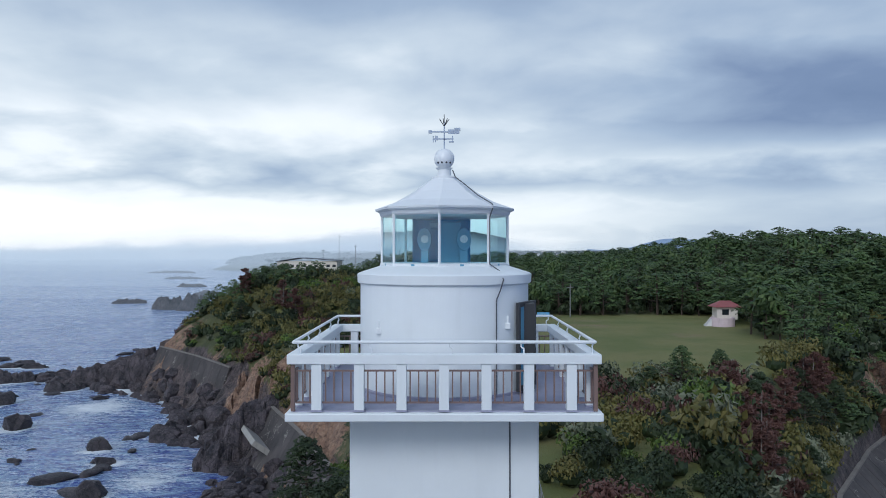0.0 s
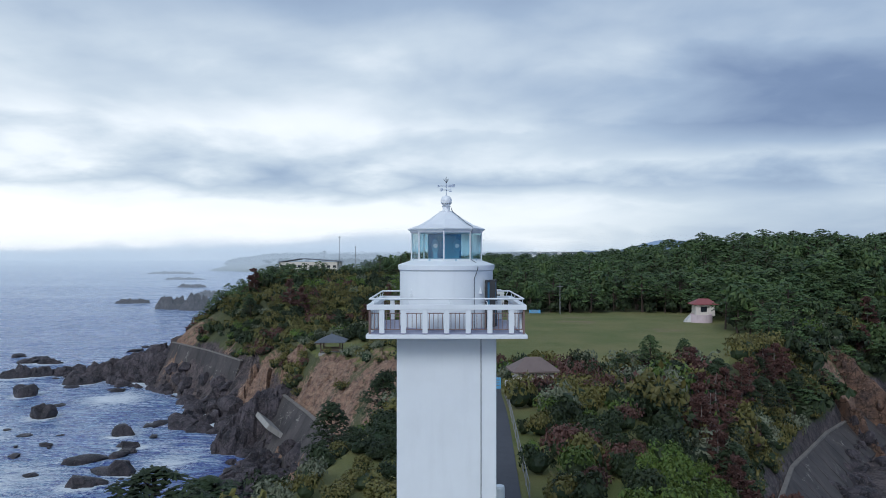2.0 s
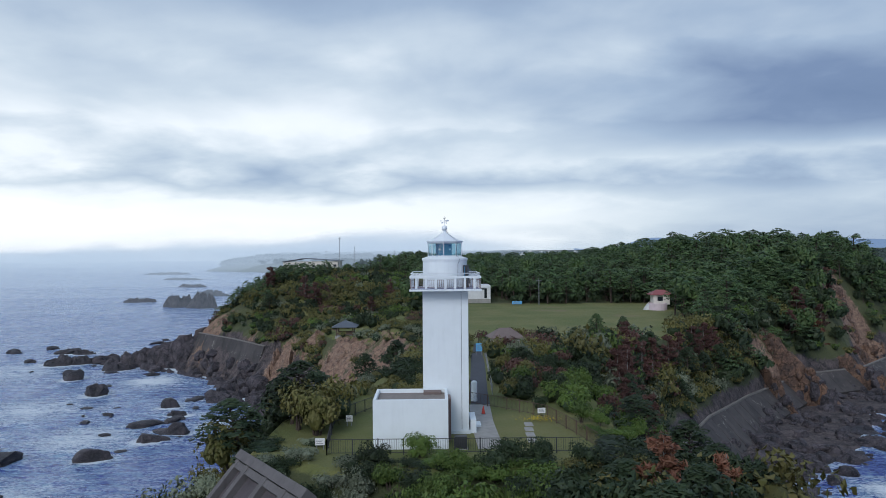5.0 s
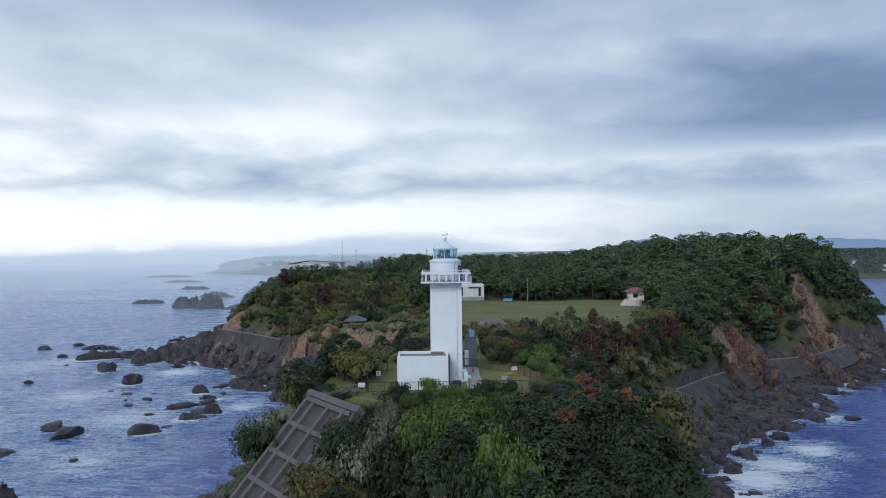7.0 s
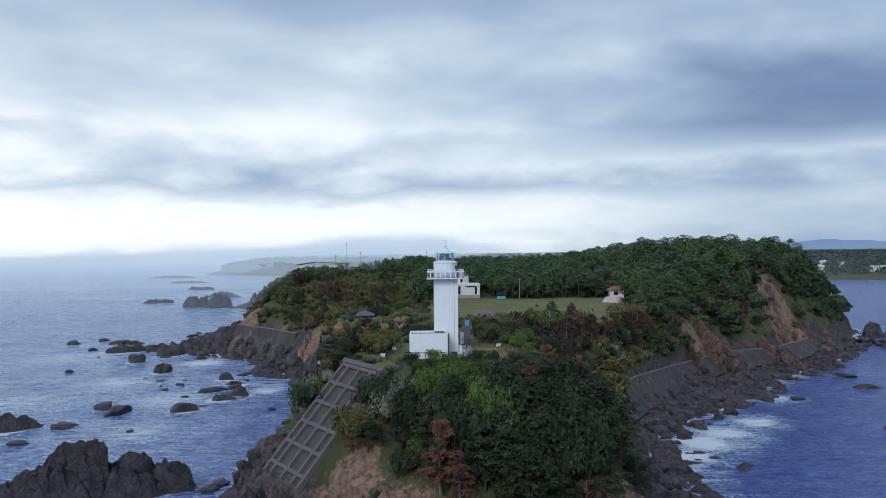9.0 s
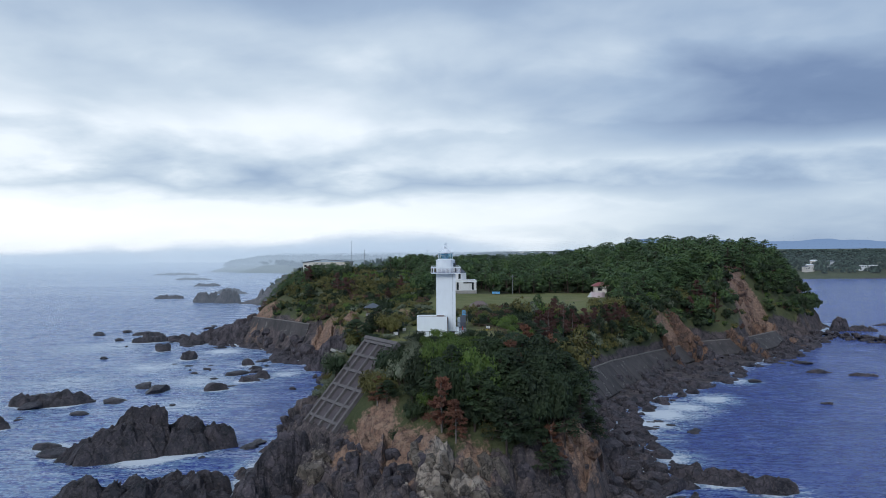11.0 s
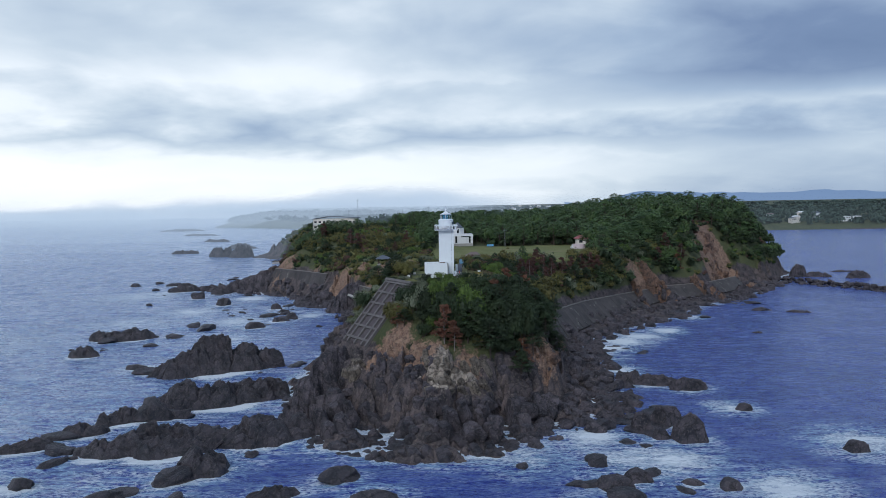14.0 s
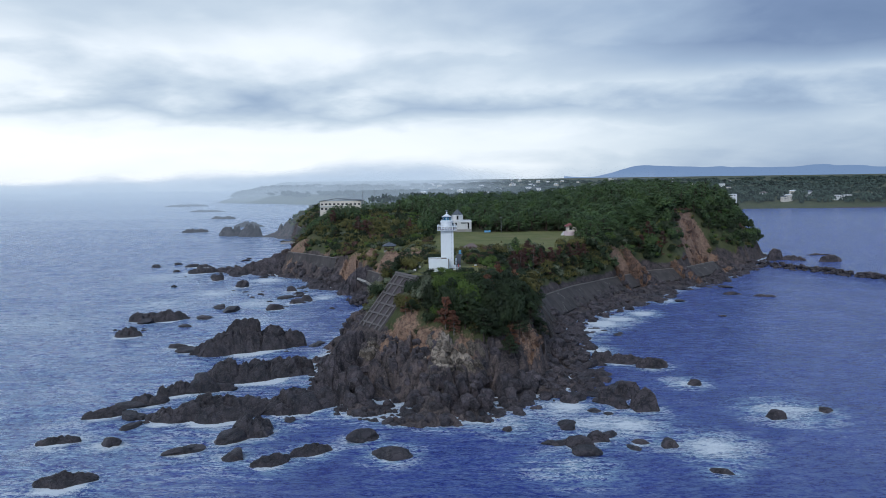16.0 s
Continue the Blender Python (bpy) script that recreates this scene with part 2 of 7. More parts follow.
def make_ground():
    m = Mat("ground", 0.9)
    a, b, c = m.noise(0.12, 5, 0.6), m.noise(1.1, 6, 0.65), m.noise(9.0, 5, 0.7)
    wild = m.mix(m.ramp(a, (0.35, 0.0), (0.65, 1.0)), (0.030, 0.045, 0.015), (0.075, 0.085, 0.030))
    wild = m.mix(m.math("MULTIPLY", m.ramp(c, (0.4, 0.0), (0.7, 1.0)), 0.6), wild, (0.10, 0.095, 0.045))
    turf = m.mix(m.ramp(m.noise(0.10, 4), (0.38, 0.0), (0.62, 1.0)), (0.125, 0.145, 0.038), (0.190, 0.180, 0.062))
    turf = m.mix(m.math("MULTIPLY", m.ramp(c, (0.35, 0.0), (0.75, 1.0)), 0.4), turf, (0.055, 0.080, 0.022))
    turf = m.mix(m.ramp(m.noise(0.045, 5, 0.6), (0.60, 0.0), (0.70, 0.8)), turf, (0.22, 0.155, 0.10))
    soil = m.mix(m.ramp(b, (0.35, 0.0), (0.68, 1.0)), (0.115, 0.072, 0.056), (0.285, 0.175, 0.120))
    soil = m.mix(m.ramp(m.noise(0.5, 6, 0.7, stretch=(1, 1, 3)), (0.45, 0.0), (0.75, 0.8)), soil, (0.36, 0.26, 0.18))
    soil = m.mix(1.0, soil, m.ramp(m.voronoi(0.7), (0.0, 0.45), (0.07, 1.0)), "MULTIPLY")
    stone = m.mix(m.ramp(m.noise(0.35, 6, 0.6), (0.35, 0.0), (0.66, 1.0)), (0.022, 0.020, 0.025), (0.115, 0.090, 0.090))
    stone = m.mix(m.math("MULTIPLY", m.ramp(m.noise(2.4, 6, 0.65), (0.5, 0.0), (0.72, 1.0)), 0.6), stone, (0.22, 0.185, 0.155))
    stone = m.mix(1.0, stone, m.ramp(m.voronoi(0.5, stretch=(1, 1, 0.6)), (0.0, 0.3), (0.06, 1.0)), "MULTIPLY")
    edge = m.math("MULTIPLY", m.math("SUBTRACT", b, 0.5), 0.9)

    def zone(name):
        return m.ramp(m.math("ADD", m.attr(name), edge), (0.42, 0.0), (0.58, 1.0))

    lime = m.mix(m.ramp(b, (0.36, 0.0), (0.66, 1.0)), (0.17, 0.14, 0.115), (0.40, 0.35, 0.29))
    lime = m.mix(1.0, lime, m.ramp(m.voronoi(0.5, stretch=(1, 1, 0.6)), (0.0, 0.3), (0.06, 1.0)), "MULTIPLY")
    stone = m.mix(zone("pale"), stone, lime)
    col = m.mix(zone("turf"), wild, turf)
    col = m.mix(zone("rock"), col, stone)
    col = m.mix(zone("bare"), col, soil)
    m.base(col)
    m.bump(m.math("ADD", m.noise(1.4, 8, 0.7), m.math("MULTIPLY", c, 0.3)), 0.8, 0.3)
    return m.mat


M["ground"] = make_ground()


def make_sea():
    m = Mat("sea_water", 0.12)
    m.bsdf.inputs["IOR"].default_value = 1.333
    wild = m.noise(0.05, 5, 0.6)
    swell = m.noise(0.30, 6, 0.62, stretch=(0.6, 1.3, 1), distort=0.4)
    chop = m.noise(1.9, 6, 0.65, stretch=(0.65, 1.2, 1))
    lace = m.voronoi(0.42)
    lace2 = m.voronoi(1.1)
    streaks = m.noise(0.22, 8, 0.72, stretch=(0.45, 1.5, 1), distort=1.2)
    foam = m.attr("foam")
    web = m.math("ADD", m.math("MULTIPLY", m.ramp(lace, (0.0, 1.0), (0.14, 0.0)), m.ramp(chop, (0.40, 0.0), (0.60, 1.0))), m.math("MULTIPLY", m.ramp(lace2, (0.0, 0.8), (0.16, 0.0)), m.ramp(streaks, (0.40, 0.0), (0.60, 1.0))))
    raw = m.math("ADD", m.math("ADD", m.math("MULTIPLY", foam, 0.95), m.math("MULTIPLY", m.math("ADD", m.math("MULTIPLY", streaks, 0.45), m.math("MULTIPLY", m.noise(1.6, 8, 0.75, stretch=(0.5, 1.2, 1), distort=1.0), 0.60)), 1.0)), m.math("MULTIPLY", web, 0.14))
    white = m.ramp(raw, (0.84, 0.0), (1.06, 1.0))
    # sky glare on the wave tops, put into the water colour
    crest_glare = m.math("ADD", m.math("MULTIPLY", m.noise(0.62, 8, 0.70, stretch=(0.5, 1.25, 1), distort=0.8), 0.6), m.math("MULTIPLY", chop, 0.4))
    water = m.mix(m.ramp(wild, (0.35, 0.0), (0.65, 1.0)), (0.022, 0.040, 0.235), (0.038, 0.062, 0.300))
    water = m.mix(m.math("MULTIPLY", m.ramp(crest_glare, (0.43, 0.0), (0.57, 1.0)), m.ramp(foam, (0.02, 0.28), (0.19, 1.0))), water, (0.30, 0.44, 0.60))
    milky = m.ramp(m.math("ADD", foam, m.math("MULTIPLY", streaks, 0.6)), (0.55, 0.0), (1.2, 0.8))
    water = m.mix(milky, water, (0.10, 0.24, 0.30))
    # thin broken crests of the open sea
    line = m.math("ABSOLUTE", m.math("SUBTRACT", m.noise(0.10, 5, 0.6, stretch=(0.35, 1.5, 1), distort=0.7), 0.5))
    caps = m.math("MULTIPLY", m.ramp(line, (0.0, 1.0), (0.05, 0.0)), m.ramp(m.noise(0.05, 4, 0.6), (0.40, 0.0), (0.54, 1.0)))
    caps = m.math("MULTIPLY", caps, m.math("MULTIPLY", m.ramp(chop, (0.42, 0.0), (0.60, 1.0)), m.ramp(foam, (0.05, 0.10), (0.14, 1.0))))
    white = m.math("MAXIMUM", white, caps)
    m.base(m.mix(white, water, (0.72, 0.77, 0.82)))
    m.rough(m.mix(white, (0.22, 0.22, 0.22), (0.8, 0.8, 0.8)))
    m.bump(m.math("ADD", m.math("ADD", swell, m.math("MULTIPLY", chop, 0.30)), m.math("MULTIPLY", white, 0.05)), 1.0, 0.95)
    return m.mat


M["sea"] = make_sea()


def make_leaf(name, a, b, c, rough=0.6, differ=0.75):
    """Foliage: leaves differ one by one, and plants in patches."""
    m = Mat(name, rough)
    col = m.mix(m.ramp(m.noise(0.22, 3), (0.40, 0.0), (0.60, 1.0)), a, b)
    col = m.mix(1.0, col, m.ramp(m.noise(0.11, 2, 0.5), (0.36, 0.62), (0.64, 1.18)), "MULTIPLY")
    col = m.mix(m.math("MULTIPLY", m.island(), differ), col, c)
    m.base(m.mix(1.0, col, m.ramp(m.each(), (0.0, 0.72), (1.0, 1.0)), "MULTIPLY"))
    m.bsdf.inputs["Specular IOR Level"].default_value = 0.25
    return m.mat


M["leaf_green"] = make_leaf("green_leaves", (0.045, 0.090, 0.018), (0.085, 0.150, 0.026), (0.120, 0.165, 0.040))
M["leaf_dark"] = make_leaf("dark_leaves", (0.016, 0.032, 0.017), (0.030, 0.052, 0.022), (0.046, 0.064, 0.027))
M["leaf_olive"] = make_leaf("olive_leaves", (0.075, 0.082, 0.022), (0.120, 0.118, 0.036), (0.150, 0.130, 0.046))
M["leaf_silver"] = make_leaf("silvery_leaves", (0.11, 0.14, 0.085), (0.18, 0.21, 0.13), (0.23, 0.25, 0.18))
M["leaf_rust"] = make_leaf("withered_leaves", (0.072, 0.036, 0.034), (0.115, 0.056, 0.048), (0.14, 0.075, 0.060))
M["leaf_pine"] = make_leaf("pine_needles", (0.032, 0.072, 0.034), (0.065, 0.120, 0.040), (0.125, 0.155, 0.055), 0.6, 0.5)
M["leaf_red"] = make_leaf("dead_needles", (0.125, 0.050, 0.036), (0.190, 0.075, 0.045), (0.22, 0.12, 0.075))
M["bark"] = painted("bark", (0.070, 0.052, 0.042), 0.9, 0.5)
M["bark_grey"] = painted("grey_bark", (0.20, 0.18, 0.165), 0.9, 0.4)


# ---------------------------------------------------------------- building helpers
def mesh_of(name, verts, faces, mats=(), smooth=False):
    """A mesh from arrays: faces all of one size."""
    verts, faces = np.asarray(verts, np.float32), np.asarray(faces, np.int32)
    me = bpy.data.meshes.new(name)
    n, k = faces.shape
    me.vertices.add(len(verts))
    me.vertices.foreach_set("co", verts.ravel())
    me.loops.add(n * k)
    me.loops.foreach_set("vertex_index", faces.ravel())
    me.polygons.add(n)
    me.polygons.foreach_set("loop_start", np.arange(0, n * k, k, dtype=np.int32))
    me.polygons.foreach_set("loop_total", np.full(n, k, np.int32))
    me.polygons.foreach_set("use_smooth", np.full(n, smooth))
    for mt in mats:
        me.materials.append(mt)
    me.update(calc_edges=True)
    me.validate()
    return me


def part(name, bm, material, parent=None, label=""):
    """Links a bmesh as one mesh object, under a thing or a part."""
    me = bpy.data.meshes.new(name)
    bmesh.ops.recalc_face_normals(bm, faces=bm.faces)
    bm.to_mesh(me)
    bm.free()
    me.materials.append(M[material])
    ob = new(name, me)
    if parent is not None:
        ob.parent = parent
    if label:
        tagged(ob, label)
    return ob


def thing(name, label, category, at=(0, 0, 0), turn=0.0, group="", kind=""):
    ob = new(name)
    ob.matrix_basis = pose(*at, 0, 0, turn)
    return tagged(ob, label, category, group, kind)


def box(bm, x0, x1, y0, y1, z0, z1, bevel=0.0):
    r = bmesh.ops.create_cube(bm, size=1.0, matrix=Matrix.LocRotScale(((x0 + x1) / 2, (y0 + y1) / 2, (z0 + z1) / 2), None, (x1 - x0, y1 - y0, z1 - z0)))
    if bevel:
        vs = set(r["verts"])
        bmesh.ops.bevel(bm, geom=[e for e in bm.edges if e.verts[0] in vs and e.verts[1] in vs], offset=bevel, segments=2, affect="EDGES", profile=0.5)
    return bm


def boxes(*specs, bevel=0.0):
    bm = bmesh.new()
    for s in specs:
        box(bm, *s, bevel=bevel)
    return bm


def lathe(profile, sides=32, turn=0.0, closed=True):
    """A turned body: (radius, height) from bottom to top."""
    bm = bmesh.new()
    rings = []
    for r, z in profile:
        rings.append([bm.verts.new((r * math.sin(turn + 2 * math.pi * i / sides), -r * math.cos(turn + 2 * math.pi * i / sides), z)) for i in range(sides)])
    for a, b in zip(rings, rings[1:]):
        for i in range(sides):
            bm.faces.new((a[i], a[(i + 1) % sides], b[(i + 1) % sides], b[i]))
    if closed:
        bm.faces.new(rings[0][::-1])
        bm.faces.new(rings[-1])
    return bm


def rod(bm, a, b, r, sides=8):
    a, b = Vector(a), Vector(b)
    d = b - a
    m = Matrix.Translation((a + b) / 2) @ d.to_track_quat("Z", "Y").to_matrix().to_4x4()
    bmesh.ops.create_cone(bm, cap_ends=True, segments=sides, radius1=r, radius2=r, depth=d.length, matrix=m)
    return bm


def pipe(points, r, sides=8):
    bm = bmesh.new()
    for a, b in zip(points, points[1:]):
        rod(bm, a, b, r, sides)
    for p in points[1:-1]:
        bmesh.ops.create_icosphere(bm, subdivisions=1, radius=r, matrix=Matrix.Translation(p))
    return bm


# ---------------------------------------------------------------- the lie of the land
# shoreline, brink of the sea cliffs and edge of the plateau, as plan outlines
SHORE = [(-3, -61), (-14, -59), (-26, -51), (-31, -36), (-38, -14), (-37, 8), (-34, 30), (-31, 60), (-28, 88), (-31, 108), (-39, 124),
         (-46, 138), (-58, 140), (-61, 158), (-68, 172), (-82, 188), (-102, 200), (-126, 213), (-104, 226), (-96, 250), (-100, 300), (-104, 345),
         (-130, 440), (-165, 480), (-150, 530), (-80, 640), (-60, 900), (-160, 1300), (-420, 1560), (-540, 1650), (-560, 1720), (-620, 2100), (-1000, 4700)]
SHORE_E = [(4700, 4700), (4700, 1150), (1300, 960), (700, 875), (485, 905), (420, 800), (300, 640), (225, 450), (212, 330), (216, 262),
           (206, 238), (182, 204), (150, 160), (128, 136), (104, 112), (82, 84), (62, 66), (46, 48), (38, 26), (38, 6), (36, -14), (33, -30), (25, -40),
           (14, -47), (6, -60)]
BRINK = [(-2, -37), (-9, -32), (-16, -26), (-22, -19), (-25, -4), (-21, 18), (-15, 45), (-12, 76), (-24, 105), (-34, 127), (-51, 158), (-67, 179),
         (-83, 197), (-86, 215), (-84, 260), (-90, 320), (-112, 420), (-140, 480), (-125, 530), (-60, 650), (-40, 900), (-135, 1310), (-400, 1590), (-512, 1682), (-530, 1740), (-590, 2110), (-950, 4700)]
BRINK_E = [(4700, 4700), (4700, 1190), (1300, 1000), (700, 915), (500, 935), (400, 830), (280, 660), (205, 460), (198, 330), (209, 256), (200, 237), (174, 206),
           (146, 190), (122, 150), (98, 138), (71, 107), (52, 81), (36, 54), (29, 32), (27, 10), (25, -10), (20, -24), (9, -35)]
EDGE = [(0, -12), (-8, -11), (-14, -7), (-14, 4), (-9, 14), (-5, 34), (-3, 60), (-4, 85), (-12, 106), (-26, 124), (-34, 145), (-42, 170), (-58, 205), (-64, 260),
        (-72, 330), (-95, 430), (-112, 480), (-100, 540), (-40, 660), (-15, 900), (-110, 1330), (-380, 1630), (-482, 1722), (-497, 1780), (-550, 2130), (-900, 4700)]
EDGE_E = [(4700, 4700), (4700, 1260), (1300, 1060), (700, 980), (520, 1000), (360, 850), (250, 680), (180, 470), (174, 330), (184, 252), (176, 234), (156, 213),
          (134, 192), (116, 166), (82, 134), (60, 108), (38, 80), (24, 54), (16, 30), (14, 5), (12, -9)]


def smooth(a, b, v):
    s = np.clip((v - a) / (b - a), 0, 1)
    return s * s * (3 - 2 * s)


def reach(px, py, outline):
    """Distance from the outline, more than nothing inside it."""
    best = np.full(px.shape, 1e12)
    inside = np.zeros(px.shape, bool)
    for (x0, y0), (x1, y1) in zip(outline, outline[1:] + outline[:1]):
        dx, dy = x1 - x0, y1 - y0
        s = np.clip(((px - x0) * dx + (py - y0) * dy) / (dx * dx + dy * dy), 0, 1)
        best = np.minimum(best, (px - x0 - s * dx) ** 2 + (py - y0 - s * dy) ** 2)
        if y0 != y1:
            inside ^= ((y0 > py) != (y1 > py)) & (px < x0 + (py - y0) * dx / dy)
    return np.where(inside, 1, -1) * np.sqrt(best)


def hashed(i, j, k=0):
    h = (i * 374761393 + j * 668265263 + k * 1442695041) & 0x7FFFFFFF
    h = ((h ^ (h >> 13)) * 1274126177) & 0x7FFFFFFF
    return ((h ^ (h >> 16)) & 0xFFFFFF) / float(0xFFFFFF)


def value_noise(x, y, k=0):
    i, j = np.floor(x).astype(np.int64), np.floor(y).astype(np.int64)
    u, v = x - i, y - j
    u, v = u * u * (3 - 2 * u), v * v * (3 - 2 * v)
    return (hashed(i, j, k) * (1 - u) + hashed(i + 1, j, k) * u) * (1 - v) + (hashed(i, j + 1, k) * (1 - u) + hashed(i + 1, j + 1, k) * u) * v


def fbm(x, y, octaves=4, k=0):
    s, a = 0.0, 0.5
    for o in range(octaves):
        s = s + a * value_noise(x * 2 ** o, y * 2 ** o, k + o)
        a *= 0.5
    return s - 0.5


def cells(x, y, k=0):
    """Crags: each cell a tilted block of its own height, with clefts between."""
    i0, j0 = np.floor(x).astype(np.int64), np.floor(y).astype(np.int64)
    d1, d2 = np.full(x.shape, 9.0), np.full(x.shape, 9.0)
    top = np.zeros(x.shape)
    for di in (-1, 0, 1):
        for dj in (-1, 0, 1):
            i, j = i0 + di, j0 + dj
            cx, cy = i + hashed(i, j, k), j + hashed(i, j, k + 7)
            d = np.hypot(x - cx, y - cy)
            t = hashed(i, j, k + 3) + (x - cx) * (hashed(i, j, k + 4) - 0.5) * 1.2 + (y - cy) * (hashed(i, j, k + 5) - 0.5) * 1.2
            near = d < d1
            d2 = np.where(near, d1, np.minimum(d2, d))
            top = np.where(near, t, top)
            d1 = np.where(near, d, d1)
    return top, smooth(0.0, 0.16, d2 - d1)


def top_height(x, y):
    h = 25.5 - 3.2 * smooth(30, 75, y)
    h = h + 9.0 * smooth(75, 130, x) * smooth(100, 180, y) * (1 - smooth(320, 500, y))
    h = h + 6.0 * smooth(190, 300, y) * (1 - smooth(520, 800, y))
    h = h + 7.5 * smooth(142, 205, y) * smooth(12, -14, x) * (1 - smooth(215, 300, y))
    h = h - 3.2 * smooth(-10, -18, x) * smooth(95, 118, y) * (1 - smooth(150, 190, y))
    h = h - 6.0 * smooth(500, 900, y) + 34.0 * smooth(1100, 3600, y)
    return h + 1.5 * fbm(x / 60, y / 60, 3, 50) * smooth(190, 260, y)


def bluff_height(x, y):
    low = smooth(10, 20, x) * (1.4 * smooth(20, 50, y) + 2.4 * smooth(50, 130, y))
    return 13.5 - 3.5 * smooth(5, 55, y) - 2.2 * smooth(-8, -28, y) - low + 2.2 * smooth(-40, -60, x) * smooth(100, 150, y)


BARE = [(-12, -27, 6, 1.0), (-5, -33, 6, 1.0), (3, -35, 4, 0.9), (19, -24, 5, 0.8), (-18, 98, 14, 1.0), (-9, 83, 8, 0.9), (-27, 113, 11, 1.0), (-44, 144, 9, 0.9), (-60, 172, 7, 0.7), (-78, 196, 10, 0.9),
        (-40, 190, 8, 0.5), (143, 186, 15, 1.2), (134, 172, 10, 1.0), (152, 180, 10, 1.0), (84, 126, 7, 0.9), (28, -2, 4, 0.6), (-32, 136, 7, 0.7)]


def walled(x, y):
    east = smooth(20, 26, x) * smooth(22, 32, y) * (1 - smooth(168, 180, y))
    west = smooth(-7, -11, x) * smooth(68, 76, y) * (1 - smooth(128, 136, y))
    north = smooth(-48, -53, x) * smooth(150, 158, y) * (1 - smooth(198, 206, y))
    return np.maximum(east, np.maximum(west, north))


# the slope under the concrete lattice: a corner, along the top, down the slope
LAT_O, LAT_U, LAT_V = Vector((-14.6, -8.6, 25.1)), Vector((0.603, -0.797, -0.03)).normalized(), Vector((-0.55, -0.42, -0.72)).normalized()


def lattice_plane(x, y):
    n = LAT_U.cross(LAT_V).normalized()
    z = LAT_O.z - (n.x * (x - LAT_O.x) + n.y * (y - LAT_O.y)) / n.z
    u = (x - LAT_O.x) * LAT_U.x + (y - LAT_O.y) * LAT_U.y
    v = ((x - LAT_O.x) * LAT_V.x + (y - LAT_O.y) * LAT_V.y) / math.hypot(LAT_V.x, LAT_V.y) ** 2
    return z, smooth(-2.0, -0.3, u) * (1 - smooth(9.3, 11.0, u)) * smooth(-0.6, 0.0, v) * (1 - smooth(17.0, 20.0, v))


def land(x, y):
    """Height and the zones of the ground."""
    d0 = reach(x, y, SHORE + SHORE_E)
    d1 = reach(x, y, BRINK + BRINK_E)
    d2 = reach(x, y, EDGE + EDGE_E)
    wob = 3.0 * fbm(x / 9, y / 9, 4, 11)
    z1, z2 = bluff_height(x, y), top_height(x, y)
    s = np.clip(d0 / np.maximum(d0 - np.minimum(d1, 0) + 1e-6, 0.01), 0, 1)
    sb = 0.52 + 0.16 * smooth(4, 20, x)
    shelf = np.where(s < sb, 0.19 * s / sb, 0.19 + 0.81 * np.clip((s - sb) / (1 - sb), 0, 1) ** 0.6)
    u = np.clip(d1 / np.maximum(d1 - np.minimum(d2, 0) + 1e-6, 0.01), 0, 1)
    z = np.where(d0 < 0, np.maximum(d0 * 0.5, -8.0), np.where(d1 < 0, z1 * shelf, np.where(d2 < 0, z1 + (z2 - z1) * u ** 0.85, z2)))
    # the eroded gully on the west side
    z = z - 3.5 * np.exp(-((x + 17) / 9) ** 2 - ((y - 96) / 10) ** 2) * (d2 < 2)
    # the hollow and the cave in the face of the cape
    z = z - 4.6 * np.exp(-((x + 13) / 5.5) ** 2 - ((y + 42) / 6.0) ** 2) * (d1 < 0.5) - 4.5 * np.exp(-((x - 9.5) / 2.0) ** 2 - ((y + 39) / 4.0) ** 2) * (d1 < 0.5)
    # room for the sea walls: a low foreshore and an even slope behind them
    wall = walled(x, y)
    even = np.where(d1 < 0, np.where(d1 > -6.5, z1 - 1.3 + d1 / 6.0 * (z1 - 2.2), np.minimum(0.2 + 0.05 * d0, 1.6)), z)
    even = np.where(d0 < 0, z, even)
    z = z * (1 - wall) + even * wall
    rocky = smooth(-6, -0.5, d0) * (1 - smooth(0.0, 3.0, d1 + wob)) * (y < 900)
    t1, c1 = cells(x / 7.5 + 0.25 * fbm(x / 4, y / 4, 2, 5), y / 7.5, 21)
    t2, c2 = cells(x / 2.7, y / 2.7 + 0.3 * fbm(x / 3, y / 3, 2, 6), 33)
    t3, c3 = cells(x / 1.2, y / 1.2, 45)
    crag = (t1 - 0.5) * 5.6 - (1 - c1) * 3.0 + (t2 - 0.5) * 2.0 - (1 - c2) * 1.1 + (t3 - 0.5) * 0.45 - (1 - c3) * 0.2
    z = z + crag * rocky * np.where(s < sb, 0.42, 1.0) * (1 - 0.85 * wall)
    soft = smooth(0, 4, d1) * (1 - smooth(-3, 2, d2)) * (y < 900)
    z = z + soft * 2.4 * fbm(x / 7, y / 7, 4, 71)
    bare = np.zeros(x.shape)
    for bx, by, r, v in BARE:
        bare = np.maximum(bare, v * np.exp(-(((x - bx) ** 2 + (y - by) ** 2) / r ** 2) ** 1.5))
    bare = bare * (1 + 1.5 * fbm(x / 7, y / 7, 4, 66))
    z = z + bare * (2.2 * (cells(x / 4, y / 4, 61)[0] - 0.5) + 0.9 * (cells(x / 1.6, y / 1.6, 63)[0] - 0.5) + 5.0 * fbm(x / 8, y / 8, 4, 67)) * (d2 < 3)
    zl, fl = lattice_plane(x, y)
    z = z * (1 - fl) + (zl - 0.35) * fl
    turf = smooth(-1.5, 0.5, d2) * (y < 190)
    pale = np.exp(-(((x - 1.0) / 9) ** 2 + ((y + 42) / 7) ** 2)) * smooth(6, 10, z) * 1.1 + 0.5 * np.exp(-(((x + 20) / 5) ** 2 + ((y + 30) / 9) ** 2)) * smooth(5, 9, z)
